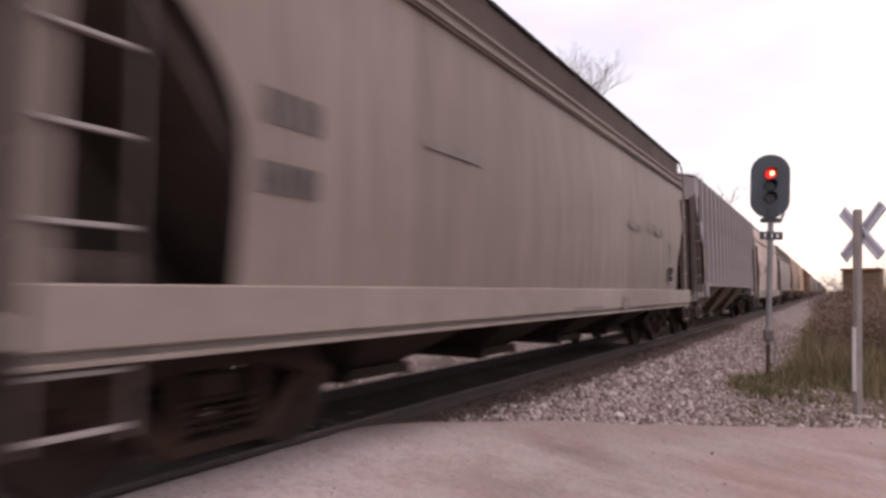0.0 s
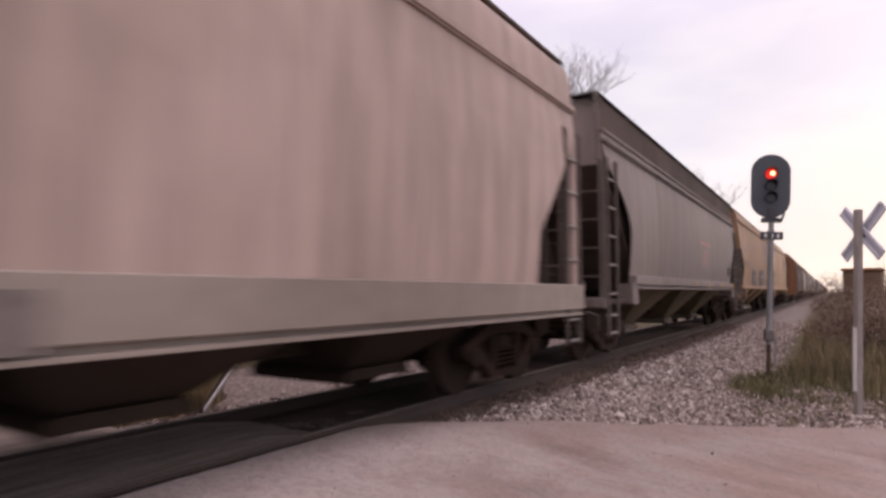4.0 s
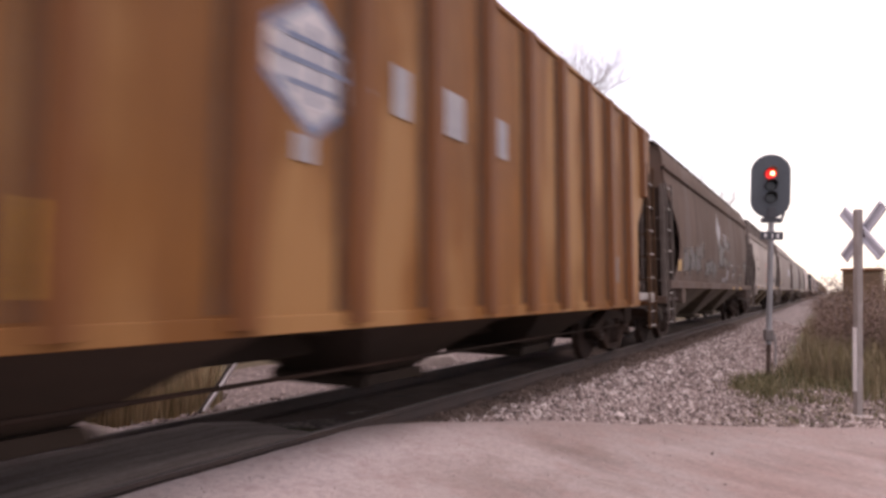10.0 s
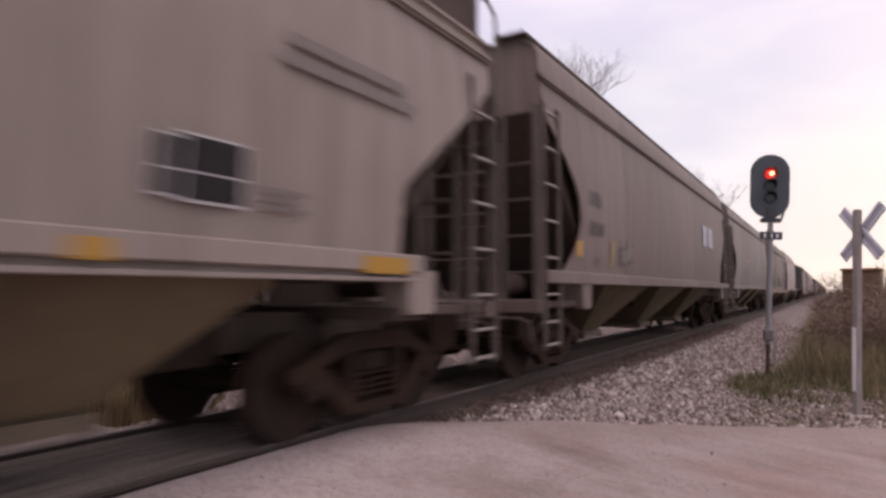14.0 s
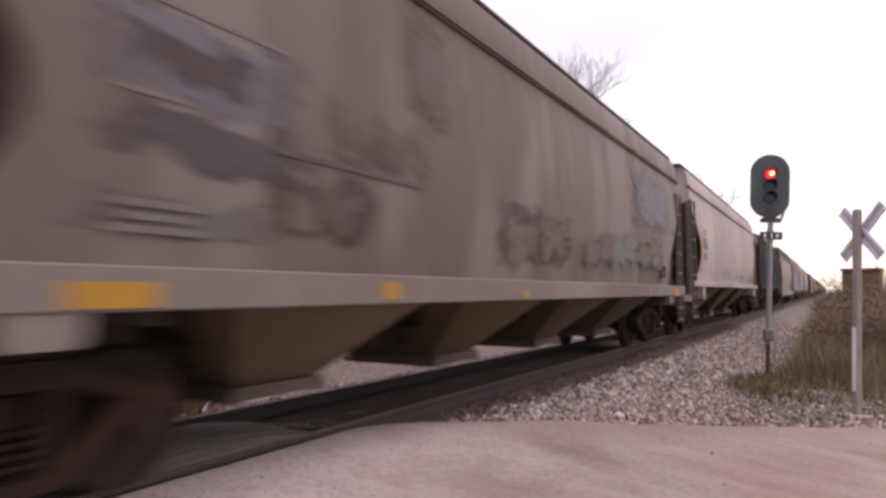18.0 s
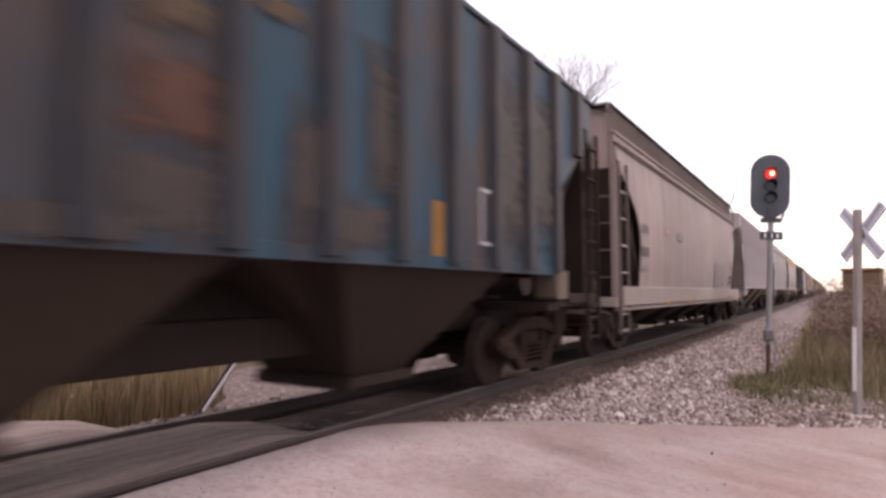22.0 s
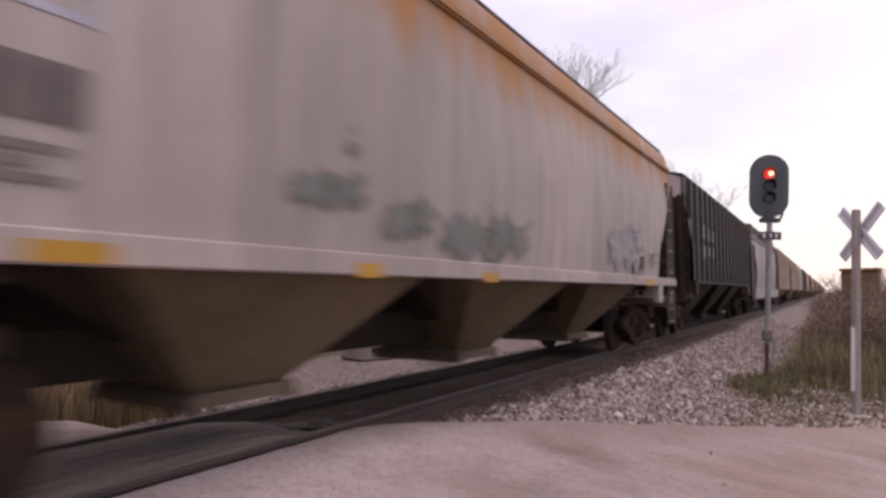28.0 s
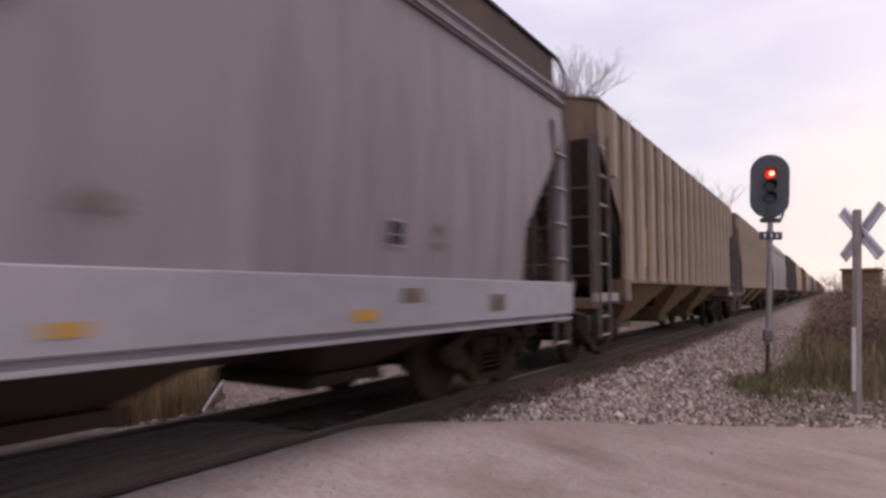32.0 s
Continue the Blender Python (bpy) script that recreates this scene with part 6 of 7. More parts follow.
# gaps between the cars: metres along the train at the mean time
GAPS = (-194.05, -175.85, -158.33, -140.94, -123.6, -105.1, -88.0, -70.5, -52.76, -34.26, -15.45, 3.3, 21.6, 39.96, 59.0, 77.6, 95.7, 113.47, 131.57, 149.8, 168.0, 185.65, 204.0, 222.3)
ROSTER = (
    ("round", "light_grey", 4.05, 1.60, 1.42, "light grey covered hopper car with rounded sides", False),
    ("round", "beige_grey", 4.05, 1.33, 0.99, "beige-grey rounded covered hopper car with a deep pale side sill", True),
    ("rib", "silver", 4.64, 1.50, 1.50, "silver-grey covered hopper car with upright side ribs", False),
    ("round", "pink_cream", 4.05, 1.39, 1.02, "pinkish cream rounded covered hopper car with a deep side sill", True),
    ("round", "light_grey", 3.93, 1.60, 1.42, "light grey covered hopper car with amber marks on its sill", True),
    ("step", "tan", 4.33, 1.57, 1.41, "tan covered hopper car with dark sprayed graffiti", False),
    ("step", "tan_b", 4.33, 1.57, 1.40, "sand-coloured covered hopper car with dark stencilled marks", False),
    ("rib", "rusty_brown", 4.66, 1.04, 1.04, "rusty orange-brown ribbed hopper car with a white diamond emblem", False),
    ("round", "dark_brown", 4.24, 1.55, 1.36, "dark brown-grey rounded hopper car, dirty and scrawled on", False),
    ("round", "pale_grey", 3.95, 1.62, 1.46, "pale grey rounded covered hopper car with amber sill marks", True),
    ("round", "grey_brown", 4.24, 1.58, 1.40, "grey-brown rounded covered hopper car", False),
    ("round", "patched_grey", 4.24, 1.53, 1.40, "grey covered hopper car with dark repainted patches", False),
    ("round", "dirty_white", 4.11, 1.43, 1.18, "dirty grey-white rounded hopper car with faded graffiti", False),
    ("round", "off_white", 4.23, 1.59, 1.43, "clean off-white rounded covered hopper car", False),
    ("rib", "blue", 4.36, 1.56, 1.56, "faded blue ribbed hopper car with rust and white letter blocks", False),
    ("round", "cream", 4.05, 1.38, 1.02, "beige rounded covered hopper car with a deep side sill", True),
    ("rib", "ribbed_grey", 4.63, 1.48, 1.48, "pale grey covered hopper car with upright side ribs", False),
    ("round", "cool_grey", 4.2, 1.60, 1.42, "cool grey rounded covered hopper car", False),
    ("round", "stained_white", 4.24, 1.60, 1.42, "white rounded hopper car with rust stains and grey graffiti", False),
    ("rib", "blue_rust", 4.42, 1.58, 1.58, "rusted blue-grey ribbed hopper car with pale letter squares", False),
    ("round", "lavender_grey", 4.05, 1.42, 0.97, "pale lavender-grey hopper car with a blue oval emblem", True),
    ("rib", "dusty_tan", 4.54, 1.50, 1.50, "dusty tan ribbed hopper car", False),
    ("rib", "dusty_tan", 4.54, 1.50, 1.50, "dusty tan ribbed hopper car, streaked with dirt", False),
)
MARKS = {}


# ---- painted marks: car, kind, colour, from and to along the car, from and to in height ----
COLOURS = {"dark": MARK_DARK, "soft": MARK_SOFT, "red": MARK_RED, "white": MARK_WHITE, "navy": MARK_NAVY, "pale": SPRAY_PALE, "brown": SPRAY_BROWN,
           "green": SPRAY_GREEN, "yellow": YELLOW, "yellowf": mat_plain("faded_amber_sheet", (0.42, 0.29, 0.10), (0.36, 0.26, 0.13), 5, 0.6),
           "bluegrey": mat_sprayed("blue_grey_cover_paint", (0.135, 0.135, 0.155), (0.175, 0.17, 0.185), 2), "tan": P["tan"], "paint": P["lavender_grey"], "palegrey": mat_sprayed("pale_blue_grey_spray", (0.27, 0.265, 0.285), (0.34, 0.325, 0.33), 2), "tanbrown": mat_sprayed("worn_brown_stencil", (0.27, 0.19, 0.14), (0.34, 0.235, 0.165), 5),
           "amber": mat_plain("dull_amber_sheet", (0.40, 0.18, 0.012), (0.30, 0.135, 0.02), 5, 0.6, gloss=0.25), "teal": mat_sprayed("dull_teal_paint", (0.05, 0.085, 0.115), (0.07, 0.09, 0.10), 3), "greypatch": mat_sprayed("grey_cover_paint", (0.13, 0.12, 0.113), (0.16, 0.146, 0.138), 1.2),
           "ink": mat_sprayed("blue_black_spray", (0.062, 0.056, 0.066), (0.105, 0.096, 0.108), 4), "lilac": mat_sprayed("pale_lilac_spray", (0.155, 0.125, 0.13), (0.185, 0.155, 0.165), 3), "slate": mat_sprayed("slate_grey_spray", (0.082, 0.07, 0.068), (0.10, 0.087, 0.084), 2), "soot": mat_sprayed("sooty_spray", (0.07, 0.053, 0.046), (0.085, 0.066, 0.058), 2), "ochre": mat_sprayed("ochre_rust", (0.105, 0.07, 0.03), (0.08, 0.05, 0.03), 3), "rustbrown": mat_sprayed("brown_rust_bloom", (0.048, 0.040, 0.036), (0.062, 0.046, 0.038), 3),
           "dim": mat_sprayed("faint_scrawl_on_dark_paint", (0.112, 0.083, 0.068), (0.135, 0.103, 0.088), 3), "rustred": mat_sprayed("bare_rusty_steel", (0.075, 0.032, 0.02), (0.10, 0.046, 0.028), 2)}


def mark(k, kind, colour, y0, y1, z0, z1):
    """Store one painted mark of car k as (name, material, y0, y1, z0, z1, waviness, label)."""
    rows, m = MARKS.setdefault(k, []), COLOURS[colour]
    thin = feathered(m)
    w, h = y1 - y0, z1 - z0
    if kind.startswith("word"):
        n = int(kind[4:])
        for i in range(n):
            a = y0 + w * i / n
            rows.append(("letter_bar", m, a, a + w / n * 0.78, z0 + h * 0.12, z1 - h * 0.12))
    elif kind.startswith("line"):
        n = int(kind[4:])
        for i in range(n):
            a = z0 + h * (i + 0.5) / n
            t = min(0.05, h / n * 0.3)
            rows.append(("lettering_line", m, y0 + 0.06 * (i % 2), y1 - 0.12 * (i % 3 == 1), a - t, a + t))
    elif kind == "placard":
        rows.append(("placard", MARK_WHITE, y0, y1, z0, z1, 0, "pale-edged consolidated stencil panel"))
        rows.append(("placard_panel", MARK_BLACK, y0 + 0.018, y1 - 0.018, z0 + h * 0.46, z1 - h * 0.04))
        rows.append(("placard_panel", MARK_BLACK, y0 + 0.018, y1 - 0.018, z0 + h * 0.05, z0 + h * 0.43))
    elif kind == "frame":
        t = min(w, h) * 0.12
        for a, b, c, d in ((y0, y1, z1 - t, z1), (y0, y1, z0, z0 + t), (y0, y0 + t, z0 + t, z1 - t), (y1 - t, y1, z0 + t, z1 - t)):
            rows.append(("emblem_bar", m, a, b, c, d))
    elif kind == "diamond":
        rows.append(("emblem", MARK_BLUE, y0, y1, z0, z1, -2, "pale blue diamond emblem"))
        rows.append(("emblem_field", m, y0 + w * 0.07, y1 - w * 0.07, z0 + h * 0.08, z1 - h * 0.08, -2, "white lattice field of the emblem"))
        for i in (-1, 0, 1):
            rows.append(("emblem_bar", MARK_BLUE, y0 + w * (0.5 + 0.17 * i - 0.02), y0 + w * (0.5 + 0.17 * i + 0.02), z0 + h * (0.22 + 0.06 * abs(i)), z1 - h * (0.22 + 0.06 * abs(i))))
            rows.append(("emblem_bar", MARK_BLUE, y0 + w * (0.22 + 0.06 * abs(i)), y1 - w * (0.22 + 0.06 * abs(i)), z0 + h * (0.5 + 0.15 * i - 0.02), z0 + h * (0.5 + 0.15 * i + 0.02)))
    elif kind == "emblem":
        rows.append(("emblem", m, y0, y1, z0, z1, -2, "grey diamond emblem"))
    elif kind == "oval":
        rows.append(("emblem", m, y0, y1, z0, z1, -1, "oval emblem"))
    elif kind == "flame":
        rows.append(("emblem", m, y0, y1, z0, z1, -3, "pointed upright emblem"))
    elif kind in ("graffiti", "graffitip"):
        if kind == "graffiti":
            n = max(2, int(w / 0.7))
            for i in range(n):
                a = y0 + w * i / n
                rows.append(("graffiti_stroke", thin, a - w / n * 0.1, a + w / n * 1.15, z0 + h * 0.1 * (i % 2), z1 - h * 0.14 * ((i + 1) % 2), min(0.22, h * 0.3), "sprayed graffiti"))
        else:
            rows.append(("graffiti_stroke", thin, y0, y1, z0, z1, min(0.1, h * 0.4), "sprayed graffiti highlight"))
    elif kind == "block":
        rows.append(("graffiti_stroke", m, y0, y1, z0, z1, min(0.05, h * 0.12), "blocky sprayed letter stroke"))
    elif kind == "smudge":
        rows.append(("paint_smear", thin, y0 - w * 0.1, y1 + w * 0.1, z0 + h * 0.05, z1 - h * 0.05, min(0.12, h * 0.3)))
    elif kind in ("strip",):
        rows.append(("reflective_strip", m, y0, y1, z0, z1, 0, "amber reflective strip on the sill"))
    elif kind in ("sill", "sillb"):
        rows.append(("sill_plate", m, y0, y1, z0, z1))
    elif kind == "vline":
        rows.append(("lettering_line", m, y0, y1, z0, z1))
    else:
        rows.append(("paint_panel", m, y0, y1, z0, z1))


mark(1, "line2", "brown", 3.65, 4.55, 2.56, 2.76)
mark(1, "smudge", "brown", 4.3, 5.05, 2.46, 2.64)
mark(1, "word4", "dark", -6.62, -6.04, 2.41, 2.74)
mark(1, "word5", "dark", -6.65, -6.07, 1.93, 2.22)
mark(1, "sill", "soft", -0.80, 0.53, 0.99, 1.06)
mark(1, "sillb", "soft", 1.67, 2.05, 0.97, 1.19)
mark(1, "smudge", "soft", 2.23, 3.15, 2.47, 2.67)
mark(1, "line1", "soft", -4.67, -3.54, 2.54, 2.89)
mark(1, "smudge", "soft", 2.88, 3.18, 2.46, 2.60)
mark(1, "smudge", "soft", 3.69, 3.88, 2.47, 2.60)
mark(1, "smudge", "soft", 4.44, 4.92, 2.50, 2.72)
mark(1, "line3", "soft", 5.75, 6.12, 2.11, 2.43)
mark(1, "placard", "dark", 5.67, 6.12, 1.50, 1.89)
mark(2, "word3", "soft", -5.88, -5.09, 2.58, 2.96)
mark(2, "word4", "soft", -6.01, -4.99, 2.05, 2.40)
mark(2, "panel", "yellowf", -6.72, -6.58, 1.88, 2.62)
mark(2, "panel", "yellowf", -3.64, -3.50, 1.66, 2.15)
mark(2, "panel", "brown", 1.01, 1.22, 1.53, 2.21)
mark(2, "placard", "dark", 5.18, 5.45, 1.90, 2.20)
mark(3, "word4", "soft", -6.25, -5.42, 2.58, 2.97)
mark(3, "word4", "soft", -6.01, -5.35, 2.05, 2.51)
mark(3, "line1", "soft", -3.66, -1.77, 2.53, 2.75)
mark(3, "sillb", "brown", -5.35, -4.81, 1.06, 1.26)
mark(3, "panel", "yellowf", -4.24, -4.10, 1.52, 1.99)
mark(3, "panel", "yellowf", -2.74, -2.60, 1.53, 1.99)
mark(3, "smudge", "soft", -3.71, -1.98, 2.40, 2.78)
mark(3, "sillb", "brown", -4.69, -4.55, 1.07, 1.26)
mark(3, "sillb", "soft", -0.14, 0.36, 0.99, 1.30)
mark(4, "line1", "red", 0.43, 2.16, 2.67, 2.83)
mark(4, "line5", "red", 0.80, 1.61, 2.05, 2.53)
mark(4, "line2", "soft", 0.55, 1.54, 1.76, 1.91)
mark(4, "line2", "soft", 6.13, 7.75, 2.90, 3.34)
mark(4, "line2", "soft", 6.85, 7.11, 1.87, 2.01)
mark(4, "placard", "dark", 6.13, 6.54, 1.85, 2.20)
mark(4, "strip", "yellow", -0.77, -0.59, 1.44, 1.55)
mark(4, "strip", "yellow", 1.34, 1.60, 1.41, 1.53)
mark(4, "strip", "yellow", 3.74, 4.07, 1.43, 1.53)
mark(4, "strip", "yellow", 4.24, 4.38, 1.45, 1.57)
mark(4, "strip", "yellow", 6.40, 6.97, 1.44, 1.58)
mark(5, "word4", "soft", -6.01, -5.23, 3.09, 3.40)
mark(5, "word5", "soft", -6.00, -4.68, 2.43, 2.72)
mark(5, "panel", "yellow", -6.55, -6.41, 1.86, 2.69)
mark(5, "smudge", "palegrey", -2.75, -1.95, 2.0, 2.55)
mark(5, "smudge", "slate", -3.3, -2.3, 1.55, 2.35)
mark(5, "block", "greypatch", -2.45, -1.45, 1.53, 2.30)
mark(5, "block", "ink", -2.62, -2.12, 2.14, 2.40)
mark(5, "block", "ink", -1.95, -1.50, 1.98, 2.30)
mark(5, "block", "ink", -2.37, -1.95, 1.90, 2.02)
mark(5, "block", "ink", -2.17, -1.76, 1.62, 1.84)
mark(5, "block", "greypatch", -1.40, -1.04, 1.74, 2.0)
mark(5, "block", "ink", -1.78, -1.12, 1.53, 1.80)
mark(5, "graffitip", "pale", -2.14, -1.83, 2.06, 2.12)
mark(5, "graffitip", "pale", -2.34, -1.85, 1.855, 1.90)
mark(5, "graffitip", "pale", -1.92, -1.40, 1.49, 1.54)
mark(5, "block", "greypatch", 0.45, 2.74, 1.47, 2.50)
mark(5, "block", "ink", 0.80, 1.24, 2.10, 2.46)
mark(5, "block", "ink", 1.29, 1.80, 2.12, 2.49)
mark(5, "block", "ink", 1.90, 2.76, 2.22, 2.50)
mark(5, "block", "ink", 0.40, 0.70, 1.93, 2.36)
mark(5, "block", "ink", 0.31, 0.66, 1.56, 1.84)
mark(5, "block", "ink", 0.80, 1.19, 1.49, 1.98)
mark(5, "block", "ink", 1.25, 1.80, 1.49, 2.02)
mark(5, "block", "ink", 1.85, 2.46, 1.49, 2.08)
mark(5, "graffitip", "pale", 0.76, 1.6, 2.02, 2.09)
mark(5, "graffitip", "pale", 1.55, 2.5, 2.08, 2.16)
mark(5, "graffitip", "pale", -0.17, 0.22, 1.72, 1.80)
mark(5, "smudge", "yellow", -1.13, -0.99, 2.06, 2.19)
mark(5, "frame", "navy", 3.75, 5.93, 3.18, 4.05)
mark(5, "word3", "navy", 4.32, 5.55, 3.38, 3.95)
mark(5, "word3", "dark", 3.55, 4.10, 2.64, 2.86)
mark(5, "word3", "soft", 5.40, 6.05, 2.62, 2.90)
mark(5, "panel", "yellow", 4.18, 4.33, 1.72, 2.21)
mark(5, "placard", "dark", 4.40, 4.86, 1.72, 2.07)
mark(5, "line3", "soft", 3.67, 4.08, 1.68, 1.86)
mark(5, "line3", "soft", 5.62, 6.10, 2.13, 2.44)
mark(5, "panel", "yellowf", 6.72, 6.88, 1.72, 2.26)
mark(5, "vline", "soft", 3.18, 3.32, 2.92, 4.27)
mark(6, "word4", "tanbrown", -6.25, -5.26, 2.91, 3.34)
mark(6, "word6", "tanbrown", -6.35, -5.05, 2.30, 2.76)
mark(6, "line3", "tanbrown", -6.44, -5.77, 1.77, 1.98)
mark(6, "panel", "yellowf", -6.81, -6.64, 1.78, 2.73)
mark(6, "panel", "yellowf", -4.40, -4.08, 1.70, 2.23)
mark(6, "smudge", "brown", 3.07, 3.24, 2.84, 3.03)
mark(6, "word2", "brown", 3.31, 3.80, 2.57, 2.89)
mark(6, "word3", "soot", 3.84, 5.50, 3.00, 3.95)
mark(6, "vline", "brown", 3.40, 3.52, 3.05, 4.12)
mark(6, "vline", "brown", 3.52, 3.75, 3.98, 4.10)
mark(6, "vline", "brown", 3.52, 3.75, 3.06, 3.16)
mark(6, "vline", "soft", 5.72, 5.94, 4.00, 4.11)
mark(6, "word3", "soft", 5.30, 5.94, 2.64, 2.93)
mark(6, "line4", "soft", 2.68, 2.90, 1.68, 1.96)
mark(6, "line3", "soft", 3.56, 3.77, 1.70, 1.83)
mark(6, "line3", "soft", 5.48, 5.83, 1.90, 2.16)
mark(6, "placard", "dark", 4.21, 4.56, 1.72, 2.04)
mark(6, "vline", "soft", 5.94, 6.08, 2.89, 4.11)
mark(7, "diamond", "white", -2.95, -1.48, 2.42, 3.56)
mark(7, "panel", "palegrey", -2.40, -2.20, 2.24, 2.44)
mark(7, "panel", "palegrey", -1.23, -0.96, 2.86, 3.33)
mark(7, "panel", "palegrey", -0.36, 0.03, 2.87, 3.35)
mark(7, "panel", "palegrey", 0.70, 1.05, 2.86, 3.32)
mark(7, "panel", "yellow", -4.13, -3.99, 1.25, 1.74)
mark(7, "panel", "yellow", -1.74, -1.60, 1.23, 1.73)
mark(7, "panel", "soft", 5.20, 5.55, 1.45, 1.91)
mark(8, "panel", "yellow", -7.27, -6.91, 1.82, 2.11)
mark(8, "emblem", "palegrey", -1.05, -0.02, 2.72, 4.0)
mark(8, "emblem", "greypatch", -0.95, -0.12, 2.85, 3.87)
mark(8, "oval", "palegrey", -0.78, -0.29, 3.08, 3.64)
mark(8, "line3", "lilac", 0.3, 1.3, 2.95, 3.4)
mark(8, "graffiti", "slate", -6.64, -4.16, 1.85, 2.50)
mark(8, "smudge", "soot", -5.2, -3.6, 2.3, 2.7)
mark(8, "graffiti", "slate", -3.4, -1.2, 1.8, 2.35)
mark(8, "smudge", "slate", -0.7, 0.45, 2.0, 3.1)
mark(8, "smudge", "slate", 0.45, 1.98, 2.82, 3.22)
mark(8, "vline", "lilac", 0.43, 1.95, 2.78, 2.81)
mark(8, "vline", "lilac", 0.5, 1.94, 3.26, 3.29)
mark(8, "smudge", "soot", 0.30, 1.22, 2.10, 2.62)
mark(8, "smudge", "soot", 1.40, 2.20, 2.18, 2.50)
mark(8, "smudge", "lilac", 0.98, 1.70, 1.60, 2.22)
mark(8, "smudge", "lilac", -0.1, 0.95, 1.60, 1.85)
mark(8, "smudge", "lilac", 2.60, 3.22, 1.76, 2.10)
mark(8, "smudge", "soot", 3.0, 3.6, 2.0, 2.27)
mark(8, "smudge", "palegrey", 2.16, 2.65, 2.24, 2.34)
mark(8, "smudge", "lilac", 3.06, 3.44, 2.26, 2.33)
mark(8, "smudge", "lilac", 4.08, 4.66, 2.28, 2.36)
mark(8, "smudge", "soot", 5.95, 7.0, 2.15, 2.65)
mark(8, "frame", "soft", 4.82, 5.35, 1.62, 2.0)
mark(8, "smudge", "soot", 4.87, 5.3, 1.66, 1.96)
mark(8, "strip", "yellow", 2.46, 2.73, 1.35, 1.46)
mark(8, "strip", "yellow", 4.30, 4.78, 1.34, 1.46)
mark(9, "word4", "dark", -6.19, -5.54, 2.86, 3.14)
mark(9, "word6", "dark", -6.21, -5.07, 2.34, 2.65)
mark(9, "word5", "soft", -6.20, -5.49, 1.97, 2.11)
mark(9, "line2", "soft", -6.16, -5.49, 1.80, 1.96)
mark(9, "word3", "soft", -6.75, -6.56, 1.72, 1.88)
mark(9, "frame", "red", -1.62, 0.02, 1.88, 2.91)
mark(9, "vline", "soft", 1.61, 1.80, 1.74, 3.33)
mark(9, "placard", "dark", 4.44, 4.78, 1.84, 2.21)
mark(9, "strip", "yellow", -6.67, -6.12, 1.46, 1.60)
mark(9, "strip", "yellow", -4.08, -3.90, 1.45, 1.56)
mark(9, "strip", "yellow", -1.67, -1.33, 1.44, 1.55)
mark(9, "strip", "yellow", 1.39, 2.18, 1.45, 1.56)
mark(9, "line2", "soft", 5.39, 6.98, 2.87, 3.19)
mark(9, "placard", "dark", 4.60, 5.09, 1.82, 2.24)
mark(9, "line3", "soft", 5.22, 5.65, 1.83, 2.01)
mark(9, "strip", "yellow", 4.00, 4.20, 1.45, 1.57)
mark(9, "strip", "yellow", 6.25, 6.87, 1.44, 1.58)
mark(10, "word4", "dark", -6.85, -6.19, 2.65, 2.96)
mark(10, "word5", "dark", -6.80, -6.05, 2.17, 2.47)
mark(10, "panel", "yellow", -7.41, -7.14, 1.83, 2.07)
mark(10, "panel", "yellowf", -5.66, -5.52, 1.72, 2.17)
mark(10, "line3", "soft", -6.50, -6.19, 1.72, 1.87)
mark(10, "word2", "pale", 3.56, 5.52, 2.58, 3.41)
mark(10, "graffiti", "soft", -5.15, -4.29, 1.77, 2.21)
mark(11, "panel", "greypatch", -4.92, -2.00, 1.59, 2.34)
mark(11, "graffiti", "soft", -5.43, -5.15, 1.56, 1.81)
mark(11, "line1", "red", -3.25, -2.20, 2.57, 2.89)
mark(11, "smudge", "red", -2.32, -2.15, 2.64, 2.88)
mark(11, "strip", "yellow", -3.84, -3.66, 1.39, 1.53)
mark(11, "strip", "yellow", -1.67, -1.42, 1.41, 1.55)
mark(11, "strip", "yellow", 0.89, 1.20, 1.41, 1.51)
mark(11, "line3", "pale", 0.24, 0.40, 1.64, 1.77)
mark(11, "line4", "soft", 0.80, 1.07, 1.66, 1.79)
mark(11, "panel", "soft", 2.12, 2.88, 1.68, 2.54)
mark(11, "line1", "dark", 4.02, 6.27, 2.53, 2.86)
mark(11, "placard", "dark", 4.84, 5.24, 1.72, 2.01)
mark(11, "strip", "yellow", 1.29, 1.51, 1.38, 1.51)
mark(11, "strip", "yellow", 5.62, 6.20, 1.37, 1.50)
mark(12, "smudge", "bluegrey", -6.6, -5.25, 2.40, 3.02)
mark(12, "smudge", "slate", -6.5, -5.2, 2.02, 2.44)
mark(12, "smudge", "soot", -6.45, -5.7, 2.55, 2.85)
mark(12, "vline", "soft", -6.52, -5.36, 2.97, 3.0)
mark(12, "vline", "soft", -6.58, -6.1, 2.40, 2.43)
mark(12, "smudge", "greypatch", -6.7, -5.5, 1.62, 1.88)
mark(12, "smudge", "soot", -5.4, -4.3, 1.72, 2.2)
mark(12, "smudge", "dim", -3.85, -3.2, 2.8, 4.05)
mark(12, "smudge", "soot", -1.9, 0.3, 1.65, 2.4)
mark(12, "graffiti", "brown", -5.32, -4.54, 1.70, 2.08)
mark(12, "graffiti", "brown", -4.83, -3.61, 2.33, 2.82)
mark(12, "vline", "dark", -5.46, -3.6, 2.25, 2.29)
mark(12, "graffiti", "brown", -1.85, 0.18, 1.63, 2.37)
mark(12, "smudge", "bluegrey", 3.84, 7.0, 2.47, 3.99)
mark(12, "line3", "soft", -6.58, -5.94, 1.60, 1.82)
mark(12, "strip", "yellow", -6.82, -6.32, 1.20, 1.34)
